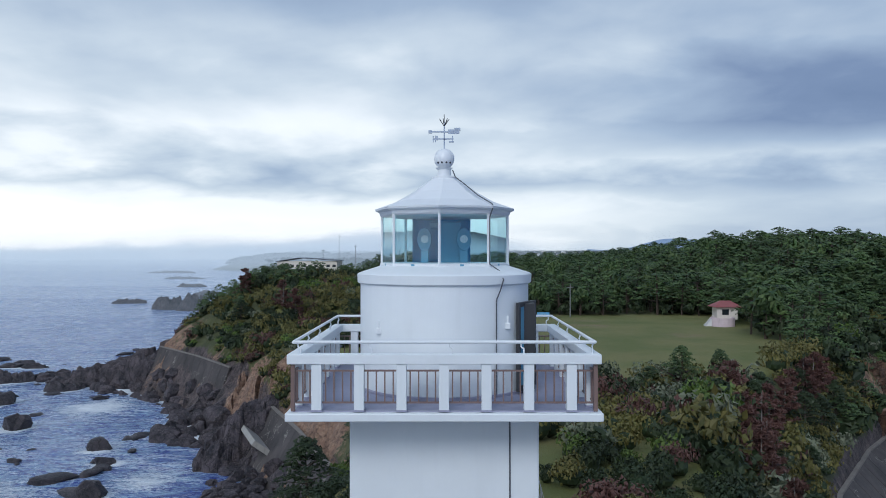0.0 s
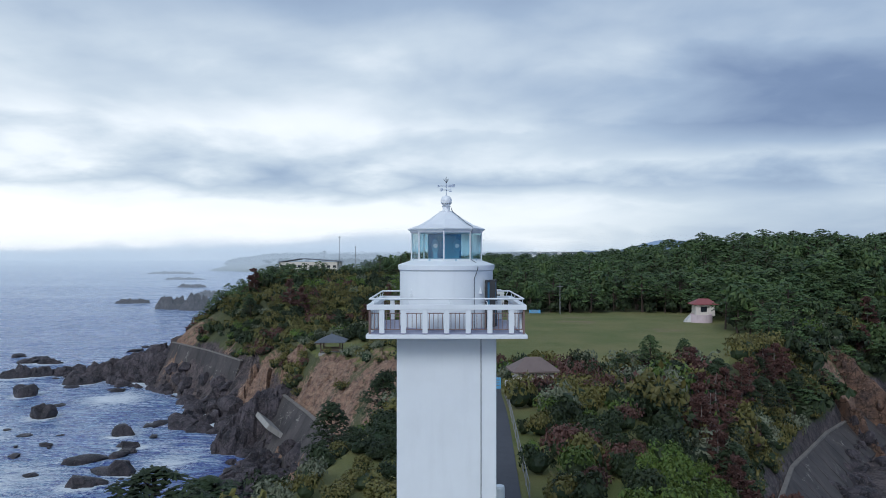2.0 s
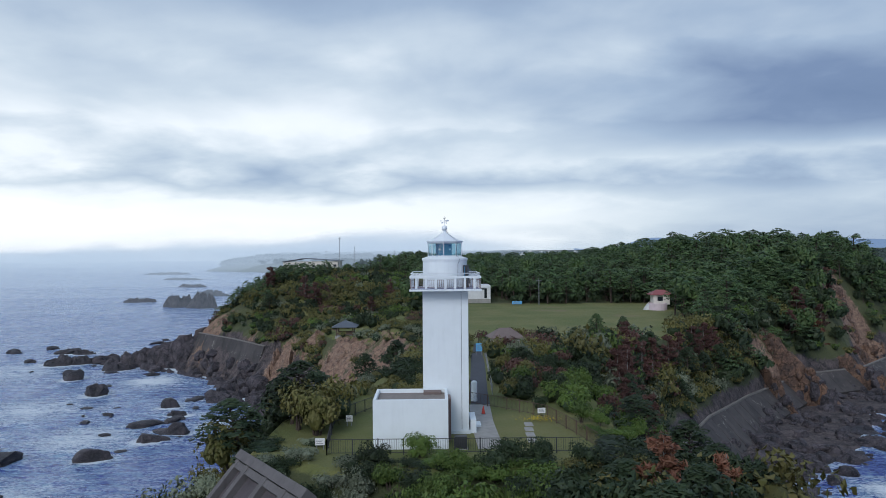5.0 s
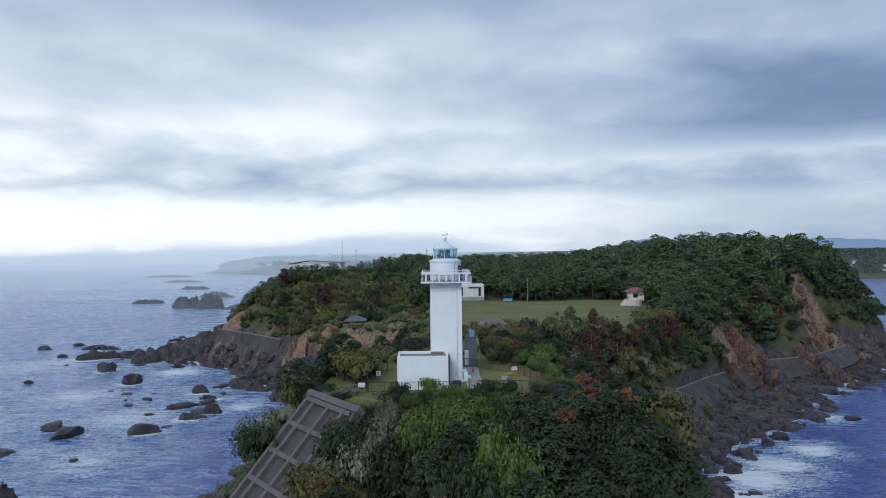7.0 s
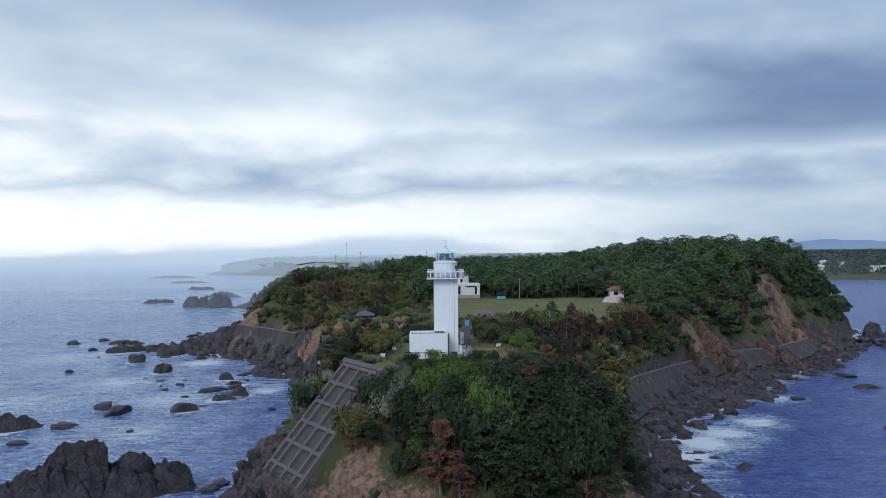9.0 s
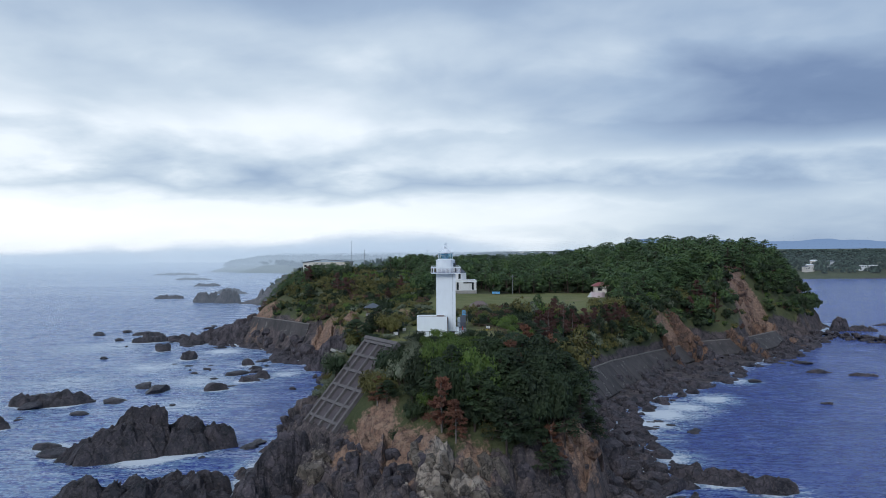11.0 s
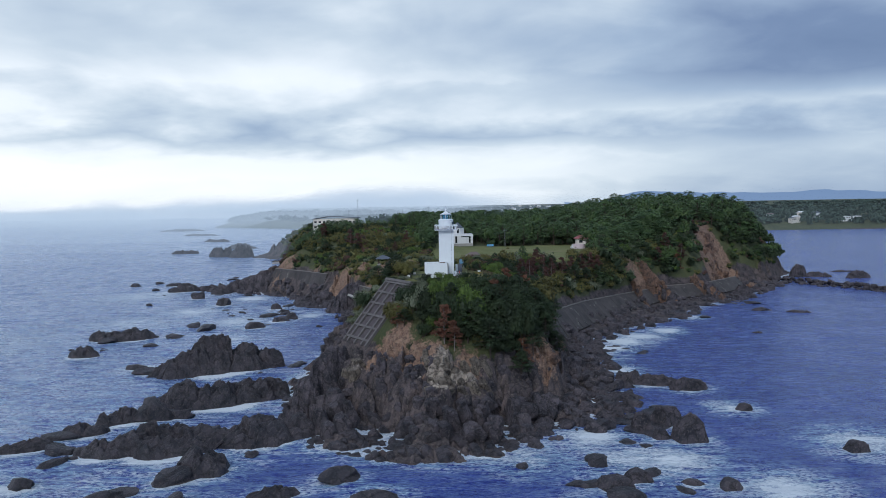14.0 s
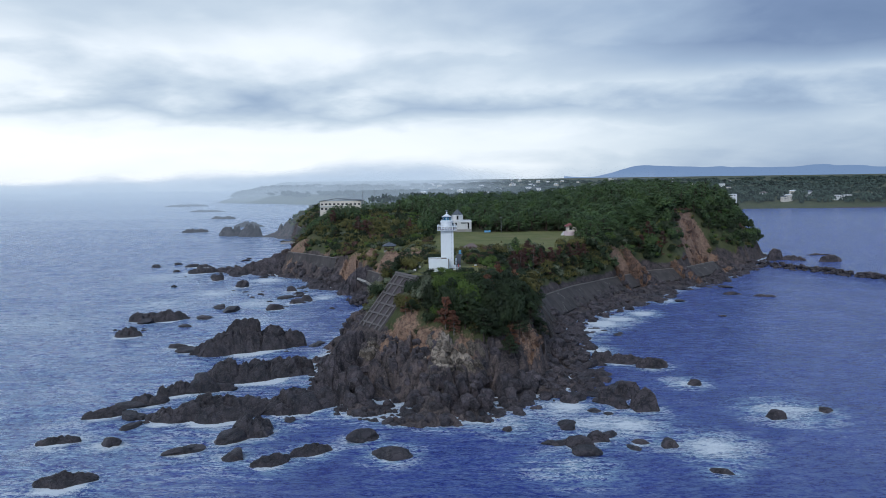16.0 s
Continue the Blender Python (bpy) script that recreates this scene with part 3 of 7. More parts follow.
    return z, {"rock": rocky, "bare": bare, "turf": turf, "pale": pale, "d0": d0, "d1": d1, "d2": d2}


def steps(*runs):
    """Grid lines: (start, stop, spacing), one after the other."""
    out = []
    for a, b, d in runs:
        out += list(np.linspace(a, b, max(int(round((b - a) / d)), 1), endpoint=False))
    return np.array(out + [runs[-1][1]])


def grid_mesh(name, xs, ys, height, mats, smooth_faces=True):
    gx, gy = np.meshgrid(xs, ys)
    z, zones = height(gx.ravel(), gy.ravel())
    v = np.stack([gx.ravel(), gy.ravel(), z], 1)
    nx, ny = len(xs), len(ys)
    a = (np.arange(ny - 1)[:, None] * nx + np.arange(nx - 1)[None]).ravel()
    f = np.stack([a, a + 1, a + nx + 1, a + nx], 1)
    me = mesh_of(name, v, f, mats, smooth_faces)
    for key in zones:
        if key not in ("d0", "d1", "d2"):
            me.attributes.new(key, "FLOAT", "POINT").data.foreach_set("value", zones[key].astype(np.float32))
    return new(name, me)


GX = steps((-4600, -1200, 250), (-1200, -400, 50), (-400, -150, 9), (-150, -48, 2.0), (-48, 48, 0.55), (48, 110, 1.1), (110, 230, 2.0), (230, 500, 12), (500, 1400, 60), (1400, 4600, 250))
GY = steps((-130, -75, 8), (-75, -5, 0.55), (-5, 60, 1.0), (60, 230, 1.3), (230, 420, 3.5), (420, 900, 12), (900, 2000, 50), (2000, 4650, 200))
ground = tagged(grid_mesh("ground", GX, GY, land, [M["ground"]], False), "rocky cape with cliffs, turf and wild slopes above the sea", "ground", kind="structure")
_gz = np.empty(len(ground.data.vertices) * 3, np.float32)
ground.data.vertices.foreach_get("co", _gz)
_gz = _gz.reshape(len(GY), len(GX), 3)[:, :, 2]


def ground_at(x, y):
    """Height of the ground mesh at a place (arrays too)."""
    x, y = np.asarray(x, float), np.asarray(y, float)
    i = np.clip(np.searchsorted(GX, x) - 1, 0, len(GX) - 2)
    j = np.clip(np.searchsorted(GY, y) - 1, 0, len(GY) - 2)
    u, v = (x - GX[i]) / (GX[i + 1] - GX[i]), (y - GY[j]) / (GY[j + 1] - GY[j])
    return (_gz[j, i] * (1 - u) + _gz[j, i + 1] * u) * (1 - v) + (_gz[j + 1, i] * (1 - u) + _gz[j + 1, i + 1] * u) * v


# rocks that stand in the water: x, y, half length, half width, height, turn
ROCKS_W = [(-113, 64, 6, 3.5, 3.5, 10), (-105, 66, 8, 4, 4, 20), (-108, 37, 5, 3, 3, 0), (-84, 18, 3, 2, 2, 0), (-79, 13, 4, 2, 1.5, 20),
           (-60, 14, 20, 6, 9.5, 22), (-50, -18, 16, 6, 8, 14), (-68, -33, 5, 3, 4, 30), (-62, -31, 4, 3, 4.5, 0), (-58, -30, 4, 2, 2.5, 0),
           (-72, -40, 5, 2.5, 2.5, 10)]
ROCKS_S = [(-52, -50, 13, 6, 6, 12), (-63, -52, 6, 3, 2.5, -10), (-36, -46, 11, 6, 5.5, 20), (-42, -62, 4.5, 4, 4.5, 0), (-46, -66, 4, 2, 2, 25), (-53, -72, 3.5, 1.6, 1.2, 30),
           (-43, -76, 2.6, 2.2, 2.0, 0), (-35, -79, 4.5, 1.8, 1.6, 25), (-28, -74, 4.5, 1.8, 1.8, 20), (-19, -68, 3, 2, 2.4, 10), (-13, -77, 3.8, 2, 1.8, 5),
           (-78, -49, 5, 2, 2, 25), (-80, -66, 5, 2, 1.6, 10), (-69, -68, 2, 1.6, 1.6, 0), (-69, -86, 6, 2.6, 2, 15)]
ROCKS_E = [(35, -46.5, 2.1, 2.0, 4.6, 0), (41, -43.5, 2.9, 2.2, 5.2, 20), (42, -53, 2.8, 2.3, 6.6, 0), (37.2, -51.5, 1.8, 1.5, 2.2, 0), (23, -74, 3, 2.4, 2.8, 10), (27, -71, 2.4, 2, 2.4, 0),
           (35, -73, 1.8, 1.2, 1.0, 0), (40, -75, 2, 1.8, 1.8, 0), (45, -88, 2.4, 1.2, 1.2, -20), (68, -60, 2, 1.8, 2.2, 0), (80, -57, 1.6, 1.4, 1.6, 30),
           (60, -34, 1.6, 1.3, 1.8, 0), (47, -10, 8, 3.5, 3, -22), (55, -16, 5, 2.8, 2.6, -15)]
ROCKS_N = [(-62, 97, 3.4, 2.6, 3.4, 0), (-58, 104, 2.4, 2, 3.0, 0), (-68, 84, 3, 2, 2.5, 20), (-98, 150, 3, 2.4, 4, 0), (-118, 178, 3.5, 3, 3.6, 0), (-112, 196, 5, 3, 3.5, 20), (-138, 208, 7, 4, 4, 20),
           (-132, 210, 5, 4, 3.6, 0), (-150, 236, 4, 2, 2, 0), (-142, 236, 5, 2.5, 2.5, 10), (-70, 132, 3, 2, 2.6, 0), (-64, 122, 2.2, 1.8, 2.4, 0), (-250, 560, 16, 5, 5, 10),
           (-300, 835, 20, 7, 6, 0), (-400, 1100, 34, 8, 5, 0), (-215, 640, 18, 6, 7, 5), (-196, 500, 14, 7, 13, 10), (-176, 490, 12, 8, 15, 0), (-540, 1420, 50, 9, 6, 0)]
ROCKS_B = [(205, 226, 7, 4, 9, 20), (214, 224, 9, 3, 3, -10), (232, 214, 7, 4, 5, 0), (127, 101, 4, 2, 1.4, 0), (137, 94, 5, 1.6, 1.2, -10), (102, 52, 1.6, 1, 1, 0), (140, 150, 5, 4, 5, 0),
           (90, 90, 5, 3, 1.8, 0), (78, 78, 5, 3, 1.5, 30), (244, 250, 8, 2, 1.0, 0)]


def foam_near(x, y):
    f = np.zeros(x.shape)
    d0 = reach(x, y, SHORE + SHORE_E)
    f = np.maximum(f, 0.41 * np.exp(-np.maximum(-d0, 0) / 2.6) * (y < 300))
    for rx, ry, a, b, h, t in ROCKS_W + ROCKS_S + ROCKS_E + ROCKS_N:
        if abs(ry) < 300:
            d = np.hypot(x - rx, y - ry) - 0.8 * math.sqrt(a * b)
            f = np.maximum(f, 0.44 * np.exp(-np.maximum(d, 0) / 1.8))
    # places where the swell breaks
    for bx, by, r, v in [(48, -76, 8, 0.50), (58, -33, 5, 0.46), (72, -56, 9, 0.46), (30, -62, 13, 0.41), (25, -50, 8, 0.52), (12, -60, 8, 0.38), (36, -62, 7, 0.52), (-13, -76, 5, 0.52), (-90, 172, 9, 0.36),
                         (-105, 130, 16, 0.22), (-78, 100, 14, 0.24), (-120, 100, 20, 0.18), (-150, 60, 30, 0.16), (42, 20, 7, 0.56), (48, 32, 8, 0.61), (55, 42, 8, 0.61), (63, 51, 8, 0.58), (74, 60, 7, 0.52), (92, 88, 7, 0.44),
                         (44, 4, 6, 0.48), (-150, 190, 24, 0.22), (-52, 112, 7, 0.34), (-70, 60, 8, 0.26), (-40, -56, 7, 0.24), (20, -84, 8, 0.34)]:
        f = np.maximum(f, v * np.exp(-((x - bx) ** 2 + (y - by) ** 2) / r ** 2))
    # higher to the west: more whitecaps, and more glare painted on wave tops
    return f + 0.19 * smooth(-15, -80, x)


def sea_surface(x, y):
    near = 1 - smooth(400, 900, np.hypot(x, y))
    z = (1.3 * fbm(x / 15, y / 7, 3, 90) + 0.5 * fbm(x / 5, y / 3, 2, 95)) * near * (0.55 + 0.45 * smooth(10, -40, x))
    return z, {"foam": foam_near(x, y)}


SX = steps((-4800, -1200, 300), (-1200, -300, 30), (-300, -130, 6), (-130, 110, 1.8), (110, 260, 5), (260, 1200, 40), (1200, 4800, 300))
SY = steps((-2500, -400, 150), (-400, -160, 15), (-160, 130, 1.8), (130, 300, 5), (300, 1200, 30), (1200, 4800, 200))
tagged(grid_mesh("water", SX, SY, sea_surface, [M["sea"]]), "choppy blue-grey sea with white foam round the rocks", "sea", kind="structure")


# ---------------------------------------------------------------- the lighthouse
DECK, GROUND = 37.0, 25.5


def build_lighthouse():
    lh = thing("lighthouse", "white square lighthouse tower with a railed gallery and glazed lantern", "lighthouse", (0, 0, GROUND))
    g = -GROUND
    w = 1.81
    bm = boxes((-w, w, -w, w, -0.6, DECK - 0.17 + g), bevel=0.03)
    part("tower", bm, "white_paint", lh)
    # gallery slab
    part("gallery_slab", boxes((-2.83, 2.83, -2.83, 2.83, DECK - 0.17 + g, DECK - 0.02 + g), bevel=0.02), "white_paint", lh)
    part("gallery_floor", boxes((-2.70, 2.70, -2.70, 2.70, DECK - 0.02 + g, DECK + g)), "deck_grey", lh, "worn grey painted gallery floor")
    # drum below the lantern
    part("drum", lathe([(1.80, DECK + g), (1.80, 39.19 + g)], 180), "white_paint", lh)
    part("drum_foot", lathe([(1.83, DECK + 0.001 + g), (1.83, DECK + 0.05 + g), (1.80, DECK + 0.06 + g)], 180), "deck_grey", lh)
    part("drum_rim", lathe([(1.80, 39.17 + g), (1.86, 39.21 + g), (1.87, 39.38 + g), (1.83, 39.41 + g), (1.36, 39.56 + g)], 180), "white_paint", lh)
    # lantern: eight panes between posts
    t0 = radians(-4)
    part("lantern_sill", lathe([(1.40, 39.54 + g), (1.40, 39.60 + g), (1.33, 39.62 + g)], 8, t0), "white_metal", lh)
    R = 1.36
    corner = [(R * math.sin(t0 + k * math.pi / 4), -R * math.cos(t0 + k * math.pi / 4)) for k in range(8)]
    for k in range(8):
        (xa, ya), (xb, yb) = corner[k], corner[(k + 1) % 8]
        bm = bmesh.new()
        rod(bm, (xa, ya, 39.58 + g), (xa, ya, 40.64 + g), 0.028, 8)
        part("mullion", bm, "white_metal", lh)
        bm = bmesh.new()
        n = Vector((xa + xb, ya + yb, 0)).normalized() * 0.006
        q = [(xa * 0.985, ya * 0.985), (xb * 0.985, yb * 0.985)]
        vs = [bm.verts.new((px + s * n.x, py + s * n.y, z + g)) for s in (-1, 1) for (px, py), z in ((q[0], 39.60), (q[1], 39.60), (q[1], 40.62), (q[0], 40.62))]
        for f in ((0, 1, 2, 3), (7, 6, 5, 4), (0, 4, 5, 1), (1, 5, 6, 2), (2, 6, 7, 3), (3, 7, 4, 0)):
            bm.faces.new([vs[i] for i in f])
        pane = part("pane", bm, "glass", lh, "blue-green lantern glass pane")
        pane.visible_shadow = False
    part("eave", lathe([(1.36, 40.60 + g), (1.40, 40.63 + g), (1.42, 40.69 + g), (1.50, 40.73 + g), (1.51, 40.77 + g), (1.46, 40.785 + g)], 8, t0), "white_metal", lh)
    part("roof", lathe([(1.46, 40.785 + g), (1.05, 40.93 + g), (0.70, 41.13 + g), (0.44, 41.32 + g), (0.28, 41.42 + g), (0.25, 41.43 + g)], 8, t0), "white_metal", lh)
    part("roof_collar", lathe([(0.27, 41.41 + g), (0.27, 41.46 + g), (0.15, 41.48 + g), (0.14, 41.62 + g), (0.19, 41.66 + g)], 24), "white_metal", lh)
    bm = bmesh.new()
    bmesh.ops.create_uvsphere(bm, u_segments=28, v_segments=18, radius=0.22, matrix=Matrix.Translation((0, 0, 41.86 + g)))
    ball = part("ventilator_ball", bm, "white_metal", lh)
    for a in (-40, -14, 14, 40):
        bm = bmesh.new()
        s, c = math.sin(radians(a)) * 0.20, -math.cos(radians(a)) * 0.20
        bmesh.ops.create_uvsphere(bm, u_segments=8, v_segments=6, radius=0.022, matrix=Matrix.Translation((s, c, 41.76 + g)))
        part("vent_hole", bm, "dark_metal", ball)
    # weather vane
    bm = bmesh.new()
    rod(bm, (0, 0, 42.06 + g), (0, 0, 42.66 + g), 0.014)
    part("vane_mast", bm, "vane_grey", lh)
    bm = boxes((-0.30, 0.17, -0.010, 0.010, 42.43 + g, 42.46 + g), (0.08, 0.33, -0.012, 0.012, 42.40 + g, 42.495 + g), (0.22, 0.35, -0.014, 0.014, 42.465 + g, 42.53 + g), (-0.34, -0.26, -0.012, 0.012, 42.41 + g, 42.48 + g))
    part("vane_arrow", bm, "vane_grey", lh)
    bm = boxes((-0.24, 0.20, -0.010, 0.010, 42.275 + g, 42.305 + g), (-0.007, 0.007, -0.22, 0.22, 42.277 + g, 42.303 + g))
    for x in (-0.25, -0.20, 0.17):
        box(bm, x, x + 0.022, -0.011, 0.011, 42.22 + g, 42.36 + g)
    box(bm, -0.175, -0.13, -0.013, 0.013, 42.265 + g, 42.355 + g)
    box(bm, 0.10, 0.205, -0.013, 0.013, 42.215 + g, 42.245 + g)
    part("compass_arms", bm, "vane_grey", lh)
    bm = bmesh.new()
    for k in range(7):
        a = 2 * math.pi * k / 7
        rod(bm, (0, 0, 42.56 + g), (0.11 * math.cos(a), 0.11 * math.sin(a), 42.72 + g), 0.007, 5)
    rod(bm, (0, 0, 42.5 + g), (0, 0, 42.82 + g), 0.008, 5)
    part("lightning_rod", bm, "dark_metal", lh, "dark spiked lightning rod")
    # the lamp gear behind the glass
    part("lamp_plinth", lathe([(1.30, 39.56 + g), (1.30, 39.60 + g)], 24), "machine_grey", lh)
    part("lamp_cabinet", boxes((-0.10, 0.35, 0.05, 0.65, 39.60 + g, 40.50 + g), (-0.32, 0.36, 0.10, 0.60, 40.38 + g, 40.50 + g), bevel=0.02), "machine_grey", lh)
    # blind that screens the landward arc
    bm = bmesh.new()
    for k in range(9):
        a0, a1 = radians(150 + 7.5 * k), radians(150 + 7.5 * (k + 1))
        q = [bm.verts.new((1.20 * math.sin(a), -1.20 * math.cos(a), z + g)) for a, z in ((a0, 39.62), (a1, 39.62), (a1, 40.60), (a0, 40.60))]
        bm.faces.new(q)
    bmesh.ops.solidify(bm, geom=bm.faces[:], thickness=0.02)
    part("lantern_blind", bm, "blind_blue", lh, "blue-grey blind on the landward side")
    for x in (-0.42, 0.42):
        bm = lathe([(0.10, 0.0), (0.20, 0.05), (0.21, 0.14), (0.19, 0.16)], 24)
        bmesh.ops.transform(bm, matrix=Matrix.Translation((x, 0.0, 40.12 + g)) @ Matrix.Rotation(radians(90), 4, "X") @ Matrix.Diagonal((0.75, 1.2, 1, 1)), verts=bm.verts)
        drum = part("lamp_housing", bm, "machine_grey", lh)
        bm = lathe([(0.08, 0.155), (0.085, 0.19), (0.0005, 0.20)], 16)
        bmesh.ops.transform(bm, matrix=Matrix.Translation((x, 0.0, 40.12 + g)) @ Matrix.Rotation(radians(90), 4, "X"), verts=bm.verts)
        part("lamp_lens", bm, "white_metal", drum)
        part("lamp_foot", boxes((x - 0.08, x + 0.08, -0.12, 0.12, 39.60 + g, 39.92 + g)), "machine_grey", lh)
    # concrete balustrade
    B, wd = 2.80, 0.22
    z0, z1 = 37.845 + g, 38.02 + g
    part("balustrade_beam", boxes((-B, B, -B, -B + wd, z0, z1), bevel=0.012), "white_paint", lh)
    part("balustrade_beam", boxes((-B, B, B - wd, B, z0, z1), bevel=0.012), "white_paint", lh)
    part("balustrade_beam", boxes((-B, -B + wd, -B + wd, B - wd, z0, z1), bevel=0.012), "white_paint", lh)
    part("balustrade_beam", boxes((B - wd, B, -B + wd, B - wd, z0, z1), bevel=0.012), "white_paint", lh)
    at = [-2.275 + 0.758 * k for k in range(7)]
    bm = boxes((-0.09, 0.09, -0.085, 0.085, DECK + g, z0), bevel=0.008)
    first = part("post", bm, "white_paint", lh)
    feet = part("post_foot", boxes((-0.10, 0.10, -0.095, 0.095, DECK + 0.002 + g, DECK + 0.03 + g)), "deck_grey", first)
    spots = [(x, s * (B - wd / 2), 0) for x in at for s in (-1, 1)] + [(s * (B - wd / 2), y, 90) for y in at for s in (-1, 1)]
    first.matrix_basis = pose(spots[0][0], spots[0][1], 0, 0, 0, spots[0][2])
    for x, y, a in spots[1:]:
        c = copy_thing(first, pose(x, y, 0, 0, 0, a))
    # brown steel inner rails, bay by bay
    lo, hi, off = 37.15 + g, 37.72 + g, B - wd / 2
    ends = [-2.66] + at + [2.66]
    for s in range(4):
        turn = Matrix.Rotation(radians(90 * s), 4, "Z")
        for a, b in zip(ends, ends[1:]):
            def bar(*span):
                bm = boxes(span)
                bmesh.ops.transform(bm, matrix=turn, verts=bm.verts)
                return bm

            rail = part("steel_rail", bar(a + 0.005, b - 0.005, -off - 0.02, -off + 0.02, hi - 0.015, hi + 0.015), "brown_metal", lh, "brown painted steel rail")
            part("bottom_bar", bar(a + 0.005, b - 0.005, -off - 0.02, -off + 0.02, lo - 0.015, lo + 0.015), "brown_metal", rail)
            n = 4 if b - a > 0.6 else 2
            for k in range(1, n + 1):
                x = a + (b - a) * k / (n + 1)
                part("baluster", bar(x - 0.012, x + 0.012, -off - 0.012, -off + 0.012, lo + 0.015, hi - 0.015), "brown_metal", rail)
        bm = boxes((-2.74, -2.67, -2.74, -2.67, DECK + g, z0))
        bmesh.ops.transform(bm, matrix=turn, verts=bm.verts)
        part("corner_post", bm, "brown_metal", lh, "brown steel corner post")
    # pipe rail on bent brackets
    P, zp = 2.70, 38.23 + g
    part("pipe_rail", pipe([(-P, -P, zp), (P, -P, zp), (P, P, zp), (-P, P, zp), (-P, -P, zp)], 0.03, 10), "white_metal", lh)
    for s in range(4):
        for x in (-2.62, -1.35, 0.10, 1.38):
            bm = pipe([(x, -P, zp), (x, -P + 0.04, zp - 0.09), (x + 0.05, -P + 0.02, zp - 0.12), (x + 0.05, -P + 0.02, z1 - 0.01)], 0.014, 6)
            bmesh.ops.transform(bm, matrix=Matrix.Rotation(radians(90 * s), 4, "Z"), verts=bm.verts)
            part("rail_bracket", bm, "white_metal", lh)
    # open gallery door
    door = part("gallery_door", boxes((0.0, 0.95, -0.02, 0.02, 0.06, 1.80), bevel=0.006), "machine_grey", lh, "open grey-glazed door with a black frame")
    door.matrix_basis = pose(1.47, -1.20, DECK + g, 0, 0, 63)
    fr = boxes((-0.01, 0.07, -0.035, 0.035, 0.05, 1.83), (0.88, 0.96, -0.035, 0.035, 0.05, 1.83), (0.07, 0.88, -0.035, 0.035, 1.74, 1.83), (0.07, 0.88, -0.035, 0.035, 0.05, 0.16))
    part("door_frame", fr, "dark_metal", door)
    part("door_handle", boxes((0.80, 0.84, -0.09, -0.035, 0.85, 1.0), bevel=0.008), "white_metal", door)
    opening = part("door_opening", boxes((1.30, 1.84, -0.95, -0.10, DECK + 0.06 + g, 38.80 + g)), "dark_metal", lh)
    # wall lamps, lightning cable
    for x, z in ((-1.30, 38.32), (1.26, 38.42)):
        y = -math.sqrt(1.80 ** 2 - x * x) - 0.02
        part("wall_lamp", boxes((x - 0.05, x + 0.05, y - 0.05, y + 0.10, z - 0.10 + g, z + 0.02 + g), (x - 0.02, x + 0.02, y - 0.02, y + 0.02, z + g, z + 0.16 + g), bevel=0.01), "white_metal", lh)
    a = t0 + math.pi / 4
    mx, my = 1.40 * math.sin(a), -1.40 * math.cos(a)
    way = [(0.18, -0.14, 41.60), (0.24, -0.22, 41.44), (0.45, -0.40, 41.26), (0.70, -0.66, 41.02), (0.98, -0.98, 40.82), (mx * 1.06, my * 1.06, 40.72), (mx, my, 40.55), (mx, my, 39.60),
           (1.10, -1.20, 39.47), (1.16, -1.52, 39.30), (1.10, -1.52, 39.10), (1.02, -1.51, 38.90), (1.02, -1.51, DECK + 0.02)]
    part("lightning_cable", pipe([(x, y, z + g) for x, y, z in way], 0.013, 6), "cable", lh, "grey lightning cable clipped down roof and wall")
    part("wall_conduit", pipe([(1.25, -w - 0.012, DECK - 0.17 + g), (1.25, -w - 0.012, 0.1)], 0.016, 6), "cable", lh, "thin grey conduit down the tower")
    # foot
    part("tower_plinth", boxes((-1.9, 1.92, -1.92, 1.92, -0.5, 0.28), bevel=0.02), "white_paint", lh)
    part("entrance_step", boxes((1.93, 2.40, -1.7, 1.2, -0.4, 1.05), (1.93, 2.9, 0.2, 1.6, -0.4, 0.2), bevel=0.02), "white_paint", lh)
    return lh


build_lighthouse()


def build_annex():
    an = thing("annex", "flat-roofed white equipment hut at the foot of the tower", "hut", (-2.67, -4.15, GROUND))
    x0, x1, y0, y1, h = -2.76, 2.76, -2.15, 2.2, 3.62
    part("wall", boxes((x0, x1, y0, y0 + 0.22, -0.5, h), bevel=0.01), "white_paint", an)
    part("wall", boxes((x0, x1, y1 - 0.22, y1, -0.5, h), bevel=0.01), "white_paint", an)
    part("wall", boxes((x0, x0 + 0.22, y0 + 0.22, y1 - 0.22, -0.5, h), bevel=0.01), "white_paint", an)
    part("wall", boxes((x1 - 0.22, x1, y0 + 0.22, y1 - 0.22, -0.5, h), bevel=0.01), "white_paint", an)
    part("roof", boxes((x0 + 0.22, x1 - 0.22, y0 + 0.22, y1 - 0.22, h - 0.45, h - 0.28)), "roof_felt", an, "grey-brown felt roof behind a parapet")
    part("roof_hatch", boxes((0.9, 2.3, 1.2, 1.9, h - 0.28, h - 0.05), bevel=0.02), "brown_roof", an)
    part("downpipe_casing", boxes((x1, x1 + 0.24, -0.2, 1.4, 0.1, 3.3), bevel=0.01), "brown_metal", an, "brown panel standing out from the hut's right side")
    return an


build_annex()


